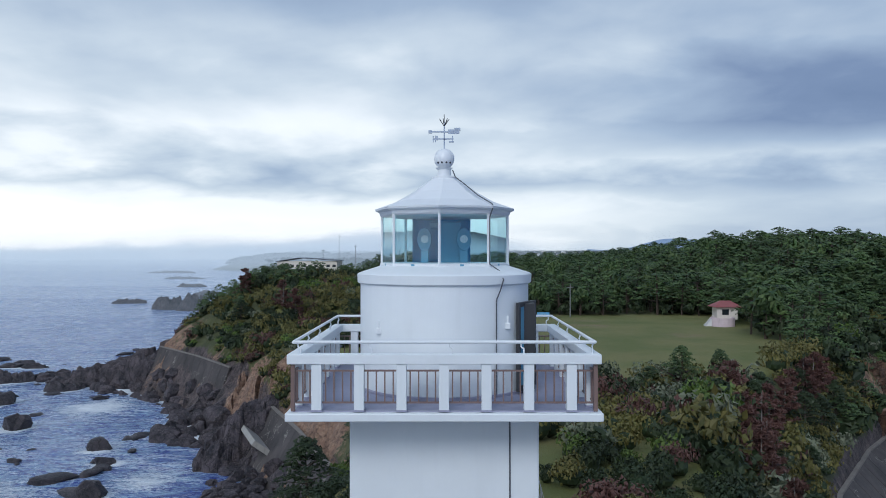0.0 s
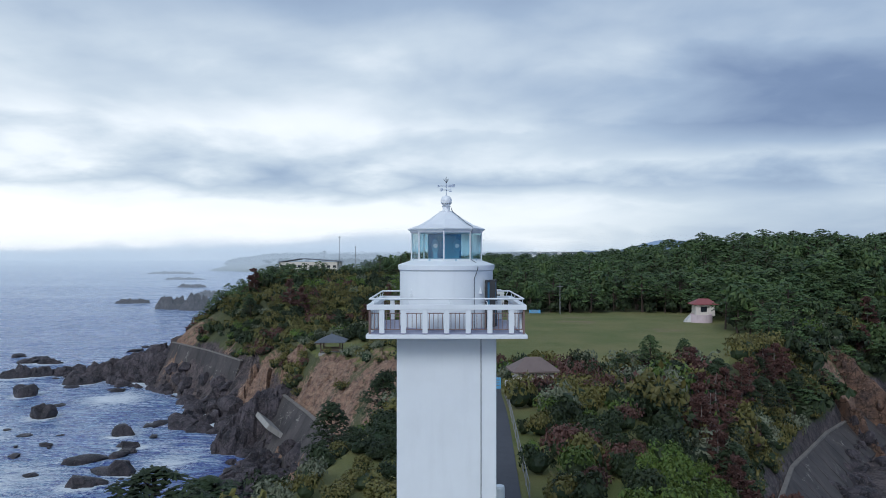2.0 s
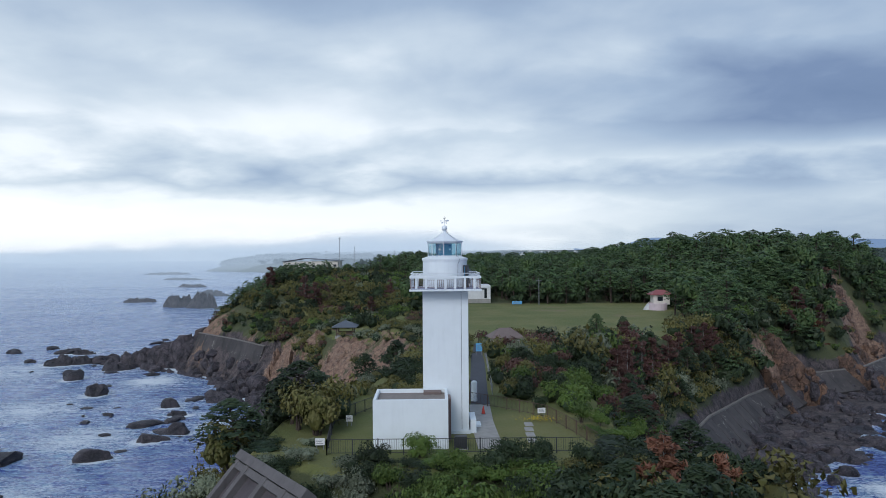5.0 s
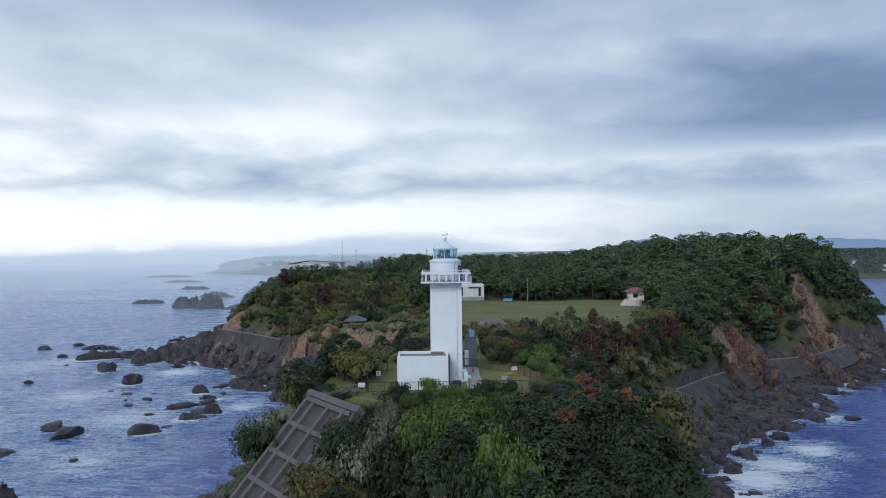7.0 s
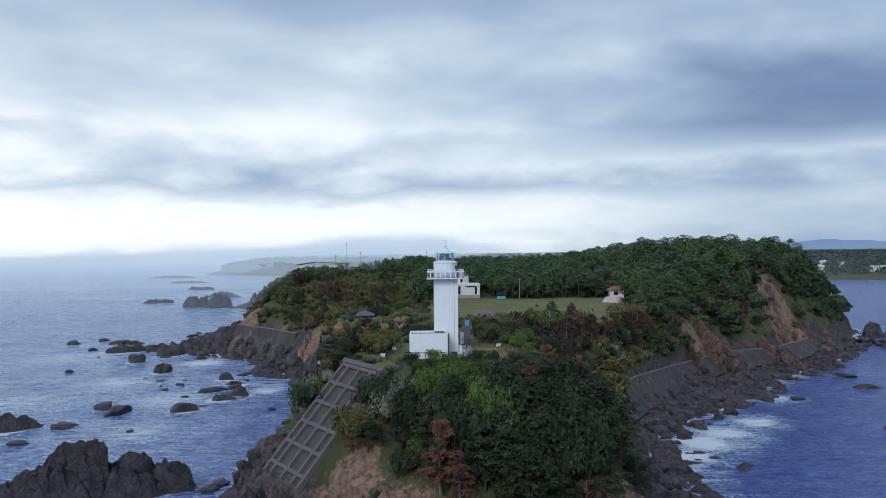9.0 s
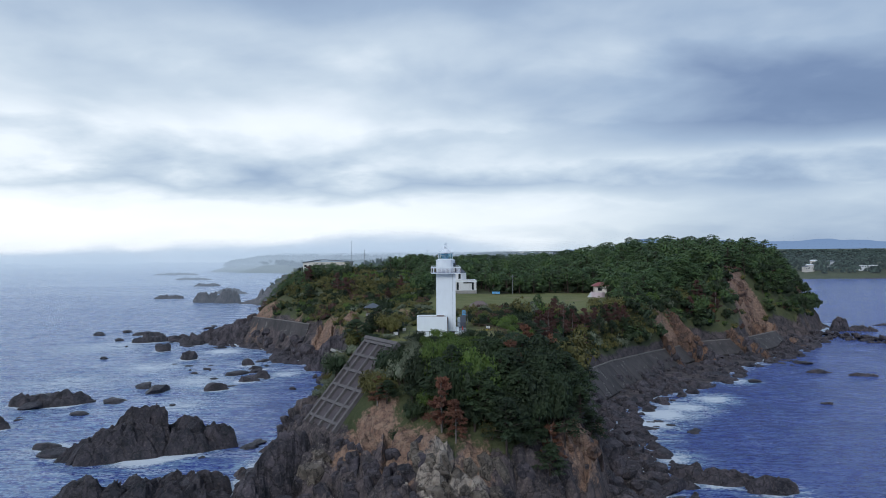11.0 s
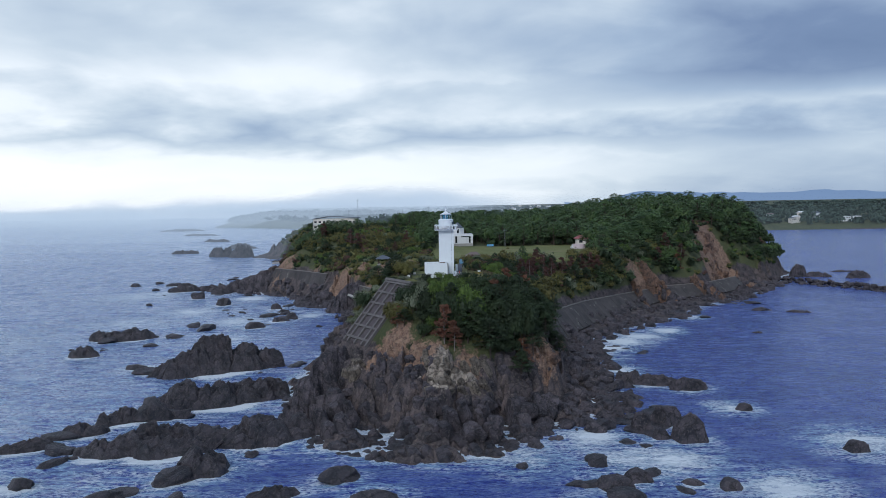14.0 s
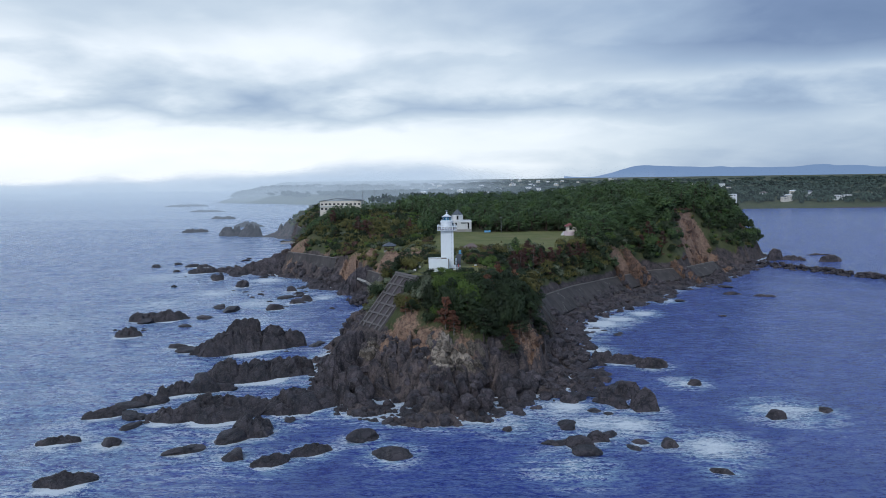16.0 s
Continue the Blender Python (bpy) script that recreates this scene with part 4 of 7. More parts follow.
# ---------------------------------------------------------------- rocks and sea walls
def rock_body(seed, a, b, h, cuts, n=None):
    """A craggy rock as blocks with clefts, steep at its sides, its foot under water."""
    n = n or int(np.clip(a * 4, 18, 72))
    g = np.linspace(-1, 1, n)
    u, v = np.meshgrid(g, g)
    # square to disc
    du, dv = u * np.sqrt(1 - v * v / 2), v * np.sqrt(1 - u * u / 2)
    r = np.hypot(du, dv)
    x, y = du * a, dv * b
    edge = 1 + 0.35 * (fbm(du * 1.6 + seed, dv * 1.6, 3, seed) * 2)
    x, y = x * edge, y * edge
    size = max(min(a, b) * 0.75, 0.8)
    t1, c1 = cells(x / (size * 1.5) + seed * 3.1, y / size + x / (size * 3), seed)
    t2, c2 = cells(x / (size * 0.55) + seed, y / (size * 0.42), seed + 9)
    t3, c3 = cells(x / (size * 0.22) + seed, y / (size * 0.2), seed + 19)
    dome = np.clip(1 - r ** 2.6, 0, 1)
    spine = 0.55 + 0.65 * t1 + 0.25 * (t2 - 0.5) + 0.10 * (t3 - 0.5)
    z = h * dome ** 0.9 * spine - h * (0.22 * (1 - c1) + 0.10 * (1 - c2) + 0.04 * (1 - c3)) * dome - 1.6 * smooth(0.82, 1.0, r)
    # slabs dipping one over the other
    lay = (x * 0.85 + y * 0.45) / (size * 0.8) + 0.6 * t1
    z = z + h * 0.20 * (lay - np.floor(lay) - 0.5) * dome + cuts * h * du * 0.25
    w = 0.12 * size * (t2 - 0.5)
    k = np.arange(n - 1)
    q = (k[:, None] * n + k[None]).ravel()
    return np.stack([(x + w).ravel(), (y + w).ravel(), z.ravel()], 1), np.stack([q, q + 1, q + n + 1, q + n], 1)


BALL = bmesh.new()
bmesh.ops.create_icosphere(BALL, subdivisions=4, radius=1.0)
BALL_V = np.array([v.co[:] for v in BALL.verts])
BALL_F = np.array([[v.index for v in f.verts] for f in BALL.faces])
BALL.free()
BALL = bmesh.new()
bmesh.ops.create_icosphere(BALL, subdivisions=3, radius=1.0)
LOW_V = np.array([v.co[:] for v in BALL.verts])
LOW_F = np.array([[v.index for v in f.verts] for f in BALL.faces])
BALL.free()


def cut_stone(seed, a, b, h, fine=True):
    """A single broken rock: a ball split by joints, with blocks standing off each other."""
    rng = np.random.default_rng(seed)
    ball, faces = (BALL_V, BALL_F) if fine else (LOW_V, LOW_F)
    r = np.zeros(len(ball))
    for k in range(2):
        n = rng.normal(size=(11, 3))
        n /= np.linalg.norm(n, axis=1)[:, None]
        off = rng.normal(0, 0.16, 3)
        d = rng.uniform(0.5, 0.95, 11) + n @ off
        c = ball @ n.T
        r = np.maximum(r, np.min(np.where(c > 0.05, np.maximum(d, 0.2) / np.maximum(c, 0.05), 9), 1))
    r = np.minimum(r, 1.25) * (1 + 0.10 * fbm(ball[:, 0] * 3 + seed, ball[:, 1] * 3 + ball[:, 2] * 2, 3, seed))
    return ball * r[:, None] * (a, b, h * 0.82), faces


def broken_block(seed, ball, faces):
    """An angular joint block: a ball cut flat by a dozen planes, with a rough skin."""
    rng = np.random.default_rng(seed)
    n = rng.normal(size=(9, 3))
    n = np.concatenate([n / np.linalg.norm(n, axis=1)[:, None], [(0, 0, 1), (0.9, 0.3, 0.3), (-0.9, -0.2, 0.35), (0.1, -0.97, 0.2)]])
    d = np.concatenate([rng.uniform(0.62, 1.0, 9), rng.uniform(0.6, 0.85, 4)])
    c = ball @ n.T
    r = np.min(np.where(c > 0.05, d / np.maximum(c, 0.05), 9), 1)
    r = np.minimum(r, 1.3) * (1 + 0.09 * fbm(ball[:, 0] * 4 + seed, ball[:, 1] * 4 + ball[:, 2] * 3, 3, seed % 97))
    return ball * r[:, None], faces


def place_rocks():
    seed = 100
    for rows, mat, label in ((ROCKS_W, "rock_wet", "dark wet craggy rock standing in the surf"), (ROCKS_S, "rock_wet", "dark low rock awash in the surf"),
                             (ROCKS_E, "rock", "dark angular boulder standing in shallow water"), (ROCKS_N, "rock_wet", "dark rock islet off the cliffs"), (ROCKS_B, "rock", "dark rock off the breakwater")):
        for x, y, a, b, h, turn in rows:
            seed += 1
            if a < 4.3 and rows is ROCKS_E:
                v, f = broken_block(seed, BALL_V, BALL_F)
                v = v * (a, b, h) * np.stack([1.15 - 0.4 * v[:, 2], 1.15 - 0.4 * v[:, 2], np.ones(len(v))], 1)
            elif a < 4.3:
                v, f = cut_stone(seed, a, b, h)
            else:
                v, f = rock_body(seed, a * 1.05, b, h * (0.85 if h < 4 else 0.74), (seed % 5 - 2) * 0.3)
            ob = new("sea_rock", mesh_of("sea_rock", v, f, [M[mat]]))
            ob.matrix_basis = pose(x, y, -0.15, 0, 0, turn)
            tagged(ob, label, "rock", "rocks in the surf")


place_rocks()
ICO = bmesh.new()
bmesh.ops.create_icosphere(ICO, subdivisions=2, radius=1.0)
ICO_V = np.array([v.co[:] for v in ICO.verts])
ICO_F = np.array([[v.index for v in f.verts] for f in ICO.faces])
ICO.free()


def boulder(rng, flat=0.7):
    """A broken stone: a ball cut by planes."""
    n = rng.normal(size=(13, 3))
    n /= np.linalg.norm(n, axis=1)[:, None]
    d = rng.uniform(0.55, 1.0, 13)
    c = ICO_V @ n.T
    r = np.min(np.where(c > 0.05, d / np.maximum(c, 0.05), 9), 1)
    return ICO_V * np.minimum(r, 1.15)[:, None] * rng.uniform(0.7, 1.3, 3) * (1, 1, flat)


def scatter_mesh(name, templates, spots, mats, smooth_faces=False):
    """Copies of templates (verts, faces) at spots (x, y, z, scale, turn, kind, tall), joined."""
    vs, fs, base = [], [], 0
    for x, y, z, s, a, k, tall in spots:
        v, f = templates[k]
        c, sn = math.cos(a) * s, math.sin(a) * s
        vs.append(np.stack([v[:, 0] * c - v[:, 1] * sn + x, v[:, 0] * sn + v[:, 1] * c + y, v[:, 2] * tall + z], 1))
        fs.append(f + base)
        base += len(v)
    return new(name, mesh_of(name, np.concatenate(vs), np.concatenate(fs), mats, smooth_faces))


def crag(name, protos, spots, mat, label, category="rocks"):
    """Blocks at spots (place, size along three axes, turn, kind), joined."""
    vs, fs, base = [], [], 0
    for at, size, turn, k in spots:
        v, f = protos[k % len(protos)]
        rot = np.array(Euler(turn, "YXZ").to_matrix())
        vs.append((v * size) @ rot.T + at)
        fs.append(f + base)
        base += len(v)
    ob = new(name, mesh_of(name, np.concatenate(vs), np.concatenate(fs), [M[mat]]))
    return tagged(ob, label, category, kind="stuff")


def strew_boulders():
    rng = np.random.default_rng(5)
    kinds = [cut_stone(860 + k, rng.uniform(0.8, 1.3), rng.uniform(0.7, 1.1), rng.uniform(0.7, 1.1), False) for k in range(14)]
    fine = [broken_block(700 + k, BALL_V, BALL_F) for k in range(8)]
    plain = [broken_block(720 + k, LOW_V, LOW_F) for k in range(12)]
    small = [broken_block(740 + k, ICO_V, ICO_F) for k in range(12)]
    # boulders heaped along the foreshore
    n = 60000
    x, y = rng.uniform(-70, 180, n), rng.uniform(-62, 215, n)
    d0, d1 = reach(x, y, SHORE + SHORE_E), reach(x, y, BRINK + BRINK_E)
    z = ground_at(x, y)
    clump = fbm(x / 7, y / 7, 3, 200)
    ok = (d0 > -6) & (d1 < -3.5) & (z < 6.0) & (clump + rng.uniform(-0.3, 0.3, n) > 0.0)
    ok &= (x > 12) | ((y > 96) & (rng.random(n) < 0.5))
    ok &= (y < 60) | (rng.random(n) < 0.45)
    idx = np.flatnonzero(ok)[:2300]
    great, little = [], []
    for i in idx:
        b = rng.uniform(0.2, 1.0) ** 2.4 * 1.9 + 0.32
        size = b * rng.uniform(0.65, 1.3, 3) * (1, 1, 0.8)
        row = ((x[i], y[i], max(z[i], -0.3) + 0.12 * b), size, tuple(rng.uniform(-0.5, 0.5, 2)) + (rng.uniform(0, 6.28),), int(rng.integers(12)))
        (great if b > 0.85 else little).append(row)
    crag("boulders", plain, great, "rock", "dark angular boulders heaped along the foreshore", "boulders")
    crag("shingle_stones", small, little, "rock", "dark broken stones between the boulders", "stones")
    # jointed blocks that make up the rock of the cape, leaning the way its beds dip
    x, y = rng.uniform(-40, 34, 9000), rng.uniform(-60, 14, 9000)
    d0, d1 = reach(x, y, SHORE + SHORE_E), reach(x, y, BRINK + BRINK_E)
    z = ground_at(x, y)
    ok = (d0 > -1.0) & (d1 < 0.6) & (lattice_plane(x, y)[1] < 0.2) & ((x < 17) | (rng.random(9000) < 0.25)) & ((y < -18) | (rng.random(9000) < 0.6))
    sets = {"rock": [], "rock_pale": [], "rock_orange": [], "rock_wet": []}
    for i in np.flatnonzero(ok)[:620]:
        up = float(smooth(3.0, 9.0, z[i]))
        b = rng.uniform(0.55, 1.5) * (1.25 - 0.25 * up)
        size = np.array((b * rng.uniform(0.8, 1.3), b * rng.uniform(0.6, 1.0), b * rng.uniform(1.0, 1.5 + 0.5 * up)))
        head = math.atan2(x[i] + 2, -(y[i] + 10)) * 0.5
        turn = (0.30 + rng.normal(0, 0.16), -0.22 + rng.normal(0, 0.14), head + rng.normal(0, 0.3))
        pale = math.exp(-((x[i] - 2) / 8.5) ** 2 - ((y[i] + 40) / 8) ** 2) * float(smooth(5, 8.5, z[i])) + 0.7 * math.exp(-((x[i] + 21) / 4) ** 2 - ((y[i] + 30) / 6) ** 2) * float(smooth(4, 8, z[i]))
        rust = float(smooth(10, 16, x[i])) * float(smooth(5, 9, z[i]))
        kind = "rock_pale" if pale > rng.uniform(0.3, 0.7) else "rock_orange" if rust > rng.uniform(0.4, 1.0) else "rock_wet" if z[i] < rng.uniform(1.5, 3.5) else "rock"
        sets[kind].append(((x[i], y[i], z[i] - 0.35 * size[2]), size, turn, int(rng.integers(8))))
    # buttresses: the west shoulder, the leaning columns in the middle, the slabs by the cave
    for bx, by, wide, high, lean in ((-24, -37, 2.6, 5.0, -0.1), (-21.5, -41, 2.4, 4.2, 0.05), (-26, -42, 2.6, 3.4, 0.1), (-22, -47, 2.4, 2.8, 0.2), (-28, -35, 2.4, 3.8, -0.1), (-3.5, -47, 1.9, 5.0, 0.42), (-0.5, -49, 1.7, 4.6, 0.40),
                                     (2.0, -48, 1.8, 5.2, 0.36), (4.8, -47, 1.6, 4.8, 0.30), (7.0, -51, 2.2, 3.6, 0.25), (2.5, -53, 2.0, 3.0, 0.45), (-2.5, -52.5, 2.0, 2.8, 0.45), (13.5, -41, 2.6, 3.8, -0.35), (16.5, -38, 2.6, 3.6, -0.4),
                                     (12.5, -45, 2.2, 2.8, -0.3), (-8, -48, 1.6, 2.0, 0.3), (-15, -47, 1.3, 1.5, 0.2), (-30, -29, 2.6, 4.0, -0.2)):
        for k in range(3):
            size = np.array((wide * rng.uniform(0.6, 0.9), wide * rng.uniform(0.5, 0.8), high * rng.uniform(0.55, 0.9)))
            at = (bx + rng.normal(0, wide * 0.35), by + rng.normal(0, wide * 0.35), high * rng.uniform(0.3, 0.75) + float(ground_at(bx, by)) * 0.35)
            sets["rock"].append((at, size, (lean + rng.normal(0, 0.08), -0.2 + rng.normal(0, 0.08), rng.normal(0, 0.25)), int(rng.integers(8))))
    cliff = thing("cape_cliff", "dark jointed sea cliff of leaning blocks, pale under its brow", "cliff", kind="structure")
    apart = [(kind, row) for kind in ("rock_pale", "rock_orange") for row in sets[kind]]
    apart += [("rock", row) for row in sets["rock"][-54:] + sets["rock"][:-54][::3]]
    shapes = {}
    for kind, (at, size, turn, k) in apart[:300]:
        if (kind, k) not in shapes:
            shapes[kind, k] = mesh_of("rock_block", *fine[k], [M[kind]])
        ob = new("rock_block", shapes[kind, k])
        ob.parent = cliff
        ob.matrix_basis = Matrix.LocRotScale(Vector(at), Euler(turn, "YXZ").to_quaternion(), Vector(size))
    rest = [row for i, row in enumerate(sets["rock"][:-54]) if i % 3]
    crag("wet_cliff_blocks", plain, sets["rock_wet"], "rock_wet", "wet dark blocks awash at the foot of the cape")
    crag("cliff_blocks", plain, rest, "rock", "great jointed blocks of dark rock round the cape")
    # reefs awash
    spots = []
    while len(spots) < 130:
        cx, cy, r = ((-56, -48, 22), (-70, 96, 30), (-80, 130, 26), (-110, 190, 26), (24, -62, 18), (34, -40, 10), (50, 30, 10), (-95, 60, 34), (95, 92, 22), (-45, 8, 26), (130, 130, 16), (-150, 260, 40))[len(spots) % 12]
        px, py = cx + rng.normal(0, r * 0.5), cy + rng.normal(0, r * 0.4)
        s = rng.uniform(0.3, 1.0) ** 2 * 2.2 + 0.3
        spots.append((px, py, -0.1, s * rng.uniform(0.9, 1.6), rng.uniform(0, 6.28), int(rng.integers(14)), s * rng.uniform(0.5, 0.95)))
    tagged(scatter_mesh("reef_stones", kinds, spots, [M["rock_wet"]]), "small dark reef stones awash in the swell", "rocks", kind="stuff")
    # breakwater of tumbled blocks
    spots = []
    for k in range(240):
        s = rng.random()
        t = rng.normal(0, 2.6)
        px, py = 182 + s * 46 + t * 0.85, 212 - s * 100 + t * 0.4
        spots.append((px, py, max(2.2 - abs(t) * 0.7, 0.1), rng.uniform(0.8, 1.6), rng.uniform(0, 6.28), int(rng.integers(14)), rng.uniform(0.9, 1.5)))
    tagged(scatter_mesh("breakwater", kinds, spots, [M["rock"]]), "low breakwater of tumbled dark blocks", "breakwater", kind="stuff")
    spots = []
    for k in range(90):
        spots.append((-33 + rng.normal(0, 3.2), 98 + rng.normal(0, 4), rng.uniform(0.3, 2.4), rng.uniform(0.8, 1.3), rng.uniform(0, 6.28), int(rng.integers(14)), 1.1))
    tagged(scatter_mesh("wave_blocks", kinds, spots, [M["rock"]]), "heap of dark weathered wave-breaking blocks", "blocks", kind="stuff")


strew_boulders()


def spur(p0, z0, p1, z1, width, seed, mat="rock_orange", label="orange weathered rock spur running down to the beach"):
    """A fin of rock from high on the slope to the foreshore."""
    n, k = 46, 26
    s, v = np.meshgrid(np.linspace(-0.12, 1.1, n), np.linspace(-1, 1, k))
    dx, dy = p1[0] - p0[0], p1[1] - p0[1]
    ln = math.hypot(dx, dy)
    ux, uy = dx / ln, dy / ln
    w = width * (0.75 + 0.5 * fbm(s * 4, v * 0 + seed, 3, seed) * 2)
    x = p0[0] + s * dx - v * uy * w
    y = p0[1] + s * dy + v * ux * w
    t1, c1 = cells(x / 2.6, y / 2.6, seed)
    t2, c2 = cells(x / 1.0, y / 1.0, seed + 3)
    top = z0 + (z1 - z0) * np.clip(s, 0, 1.1) ** 1.6
    z = top * (1 - np.abs(v) ** 2.2) + (t1 - 0.5) * 2.2 + (t2 - 0.5) * 0.8 - (1 - c1) * 0.8 - 2.0 * np.abs(v) ** 4
    z = np.where((np.abs(v) > 0.99) | (s > 1.09), -2.0, z)
    a = (np.arange(k - 1)[:, None] * n + np.arange(n - 1)[None]).ravel()
    ob = new("rock_spur", mesh_of("rock_spur", np.stack([x.ravel(), y.ravel(), z.ravel()], 1), np.stack([a, a + 1, a + n + 1, a + n], 1), [M[mat]]))
    return tagged(ob, label, "rock", "rock spurs")


spur((76, 126), 17, (84, 112), 3.0, 2.0, 301)
spur((83, 138), 20, (98, 119), 3.5, 3.6, 302)
spur((114, 150), 10, (124, 134), 2.0, 3.2, 303)
spur((-32, 126), 13, (-46, 120), 2.0, 7.0, 304, "rock", "dark jointed rock bluff above the cove")
spur((-82, 206), 11, (-114, 204), 2.0, 7.0, 305, "rock", "dark headland of bare rock")
spur((-24, -24), 13, (-33, -34), 4.0, 5.0, 306, "rock", "grey rock buttress at the tip of the cape")


def dress_spurs():
    """Loose angular blocks along the spurs: orange high up, dark at the foot."""
    rng = np.random.default_rng(44)
    fine = [broken_block(760 + k, LOW_V, LOW_F) for k in range(8)]
    high, low = [], []
    for (xa, ya), za, (xb, yb), zb, w, n in (((76, 126), 17, (84, 112), 3, 1.8, 40), ((83, 138), 20, (98, 119), 3.5, 3.2, 90), ((114, 150), 10, (124, 134), 2, 2.6, 40)):
        for _ in range(n):
            f = rng.random()
            side = rng.normal(0, 0.45)
            ln = math.hypot(xb - xa, yb - ya)
            z = (za + (zb - za) * f ** 1.6) * (1 - min(abs(side), 0.9) ** 2.2) * rng.uniform(0.55, 1.0)
            b = rng.uniform(0.7, 1.7)
            row = ((xa + (xb - xa) * f - side * w * (yb - ya) / ln, ya + (yb - ya) * f + side * w * (xb - xa) / ln, z - 0.3), b * np.array((0.8, 0.7, 1.35)) * rng.uniform(0.8, 1.2, 3), (rng.normal(0.2, 0.2), rng.normal(0, 0.2), rng.uniform(0, 6.28)), int(rng.integers(8)))
            (high if z > 8.5 + rng.normal(0, 1.5) else low).append(row)
    # the bare orange face at the root of the cape
    for _ in range(130):
        x, y = rng.normal(143, 6.5), rng.normal(180, 7.5)
        b = rng.uniform(0.7, 2.3)
        high.append(((x, y, float(ground_at(x, y)) - 0.35 * b), b * np.array((1.0, 0.7, 1.3)) * rng.uniform(0.8, 1.2, 3), (rng.normal(0.2, 0.25), rng.normal(-0.3, 0.25), rng.uniform(0, 6.28)), int(rng.integers(8))))
    # fallen blocks under the walls of the west shore
    x, y = rng.uniform(-135, -22, 6000), rng.uniform(92, 226, 6000)
    d0, d1 = reach(x, y, SHORE + SHORE_E), reach(x, y, BRINK + BRINK_E)
    z = ground_at(x, y)
    for i in np.flatnonzero((d0 > -4) & (d1 < -2.5) & (z < 7))[:330]:
        b = rng.uniform(0.3, 1.0) ** 1.6 * 2.4 + 0.4
        low.append(((x[i], y[i], max(z[i], -0.3) + 0.1 * b), b * rng.uniform(0.7, 1.2, 3), (rng.normal(0.2, 0.3), rng.normal(0, 0.3), rng.uniform(0, 6.28)), int(rng.integers(8))))
    crag("spur_crest_blocks", fine, high, "rock_orange", "orange weathered blocks on the spurs and the bare face")
    crag("spur_foot_blocks", fine, low, "rock", "dark jointed blocks at the foot of spurs and walls")


dress_spurs()


def sea_wall(line, side, z_top, z_foot, lean, label):
    """Leaning concrete panels along a line, with a kerb on top."""
    wall = thing("sea_wall", label, "sea wall", (line[0][0], line[0][1], 0), kind="structure")
    o = Vector((line[0][0], line[0][1], 0))
    pts = []
    for (xa, ya), (xb, yb) in zip(line, line[1:]):
        ln = math.hypot(xb - xa, yb - ya)
        k = max(int(round(ln / 5.5)), 1)
        pts += [(xa + (xb - xa) * i / k, ya + (yb - ya) * i / k) for i in range(k)]
    pts.append(line[-1])
    nrm = []
    for i in range(len(pts)):
        a, b = pts[max(i - 1, 0)], pts[min(i + 1, len(pts) - 1)]
        d = Vector((b[0] - a[0], b[1] - a[1], 0)).normalized()
        nrm.append(Vector((d.y, -d.x, 0)) * side)
    for i in range(len(pts) - 1):
        bm = bmesh.new()
        A, B = Vector((*pts[i], 0)) - o, Vector((*pts[i + 1], 0)) - o
        gap = (B - A).normalized() * 0.05
        A, B = A + gap, B - gap
        na, nb = nrm[i], nrm[i + 1]
        rise, rise_b = (float(bluff_height(*p)) - 0.2 if p[0] > 0 else z_top for p in (pts[i], pts[i + 1]))
        A, B = A + Vector((0, 0, rise - z_top)), B + Vector((0, 0, rise_b - z_top))
        up, dn = Vector((0, 0, z_top)), Vector((0, 0, z_foot + z_top - rise))
        back = 0.45
        vs = [bm.verts.new(p) for p in (A + up, B + up, B + nb * lean + dn, A + na * lean + dn, A + up - na * back, B + up - nb * back, B + nb * (lean - back) + dn - Vector((0, 0, 1)), A + na * (lean - back) + dn - Vector((0, 0, 1)))]
        for f in ((0, 1, 2, 3), (5, 4, 7, 6), (0, 4, 5, 1), (1, 5, 6, 2), (2, 6, 7, 3), (3, 7, 4, 0)):
            bm.faces.new([vs[j] for j in f])
        part("panel", bm, "concrete_old", wall)
        bm = bmesh.new()
        vs = [bm.verts.new(p) for p in (A - na * 0.5 + up, B - nb * 0.5 + up, B + nb * 0.12 + up, A + na * 0.12 + up)]
        top = [bm.verts.new(v.co + Vector((0, 0, 0.3))) for v in vs]
        for f in ((0, 1, 2, 3), (7, 6, 5, 4), (0, 4, 5, 1), (1, 5, 6, 2), (2, 6, 7, 3), (3, 7, 4, 0)):
            bm.faces.new([(vs + top)[j] for j in f])
        part("kerb", bm, "kerb_concrete", wall)
    return wall


def make_old_concrete():
    m = Mat("sea_wall_concrete", 0.9)
    run = m.noise(0.9, 5, 0.65, stretch=(1, 1, 0.15))
    c = m.mix(m.ramp(m.noise(0.25, 5, 0.6), (0.35, 0.0), (0.65, 1.0)), (0.048, 0.044, 0.046), (0.088, 0.078, 0.076))
    c = m.mix(m.math("MULTIPLY", m.ramp(run, (0.50, 0.0), (0.72, 1.0)), 0.5), c, (0.030, 0.028, 0.030))
    crack = m.ramp(m.voronoi(0.16), (0.0, 1.0), (0.012, 0.0))
    c = m.mix(m.math("MULTIPLY", crack, m.ramp(m.noise(0.3), (0.5, 0.0), (0.6, 1.0))), c, (0.40, 0.38, 0.34))
    m.base(m.mix(1.0, c, m.ramp(m.each(), (0.0, 0.8), (1.0, 1.0)), "MULTIPLY"))
    m.bump(m.noise(3.0, 6, 0.7), 0.4, 0.1)
    return m.mat


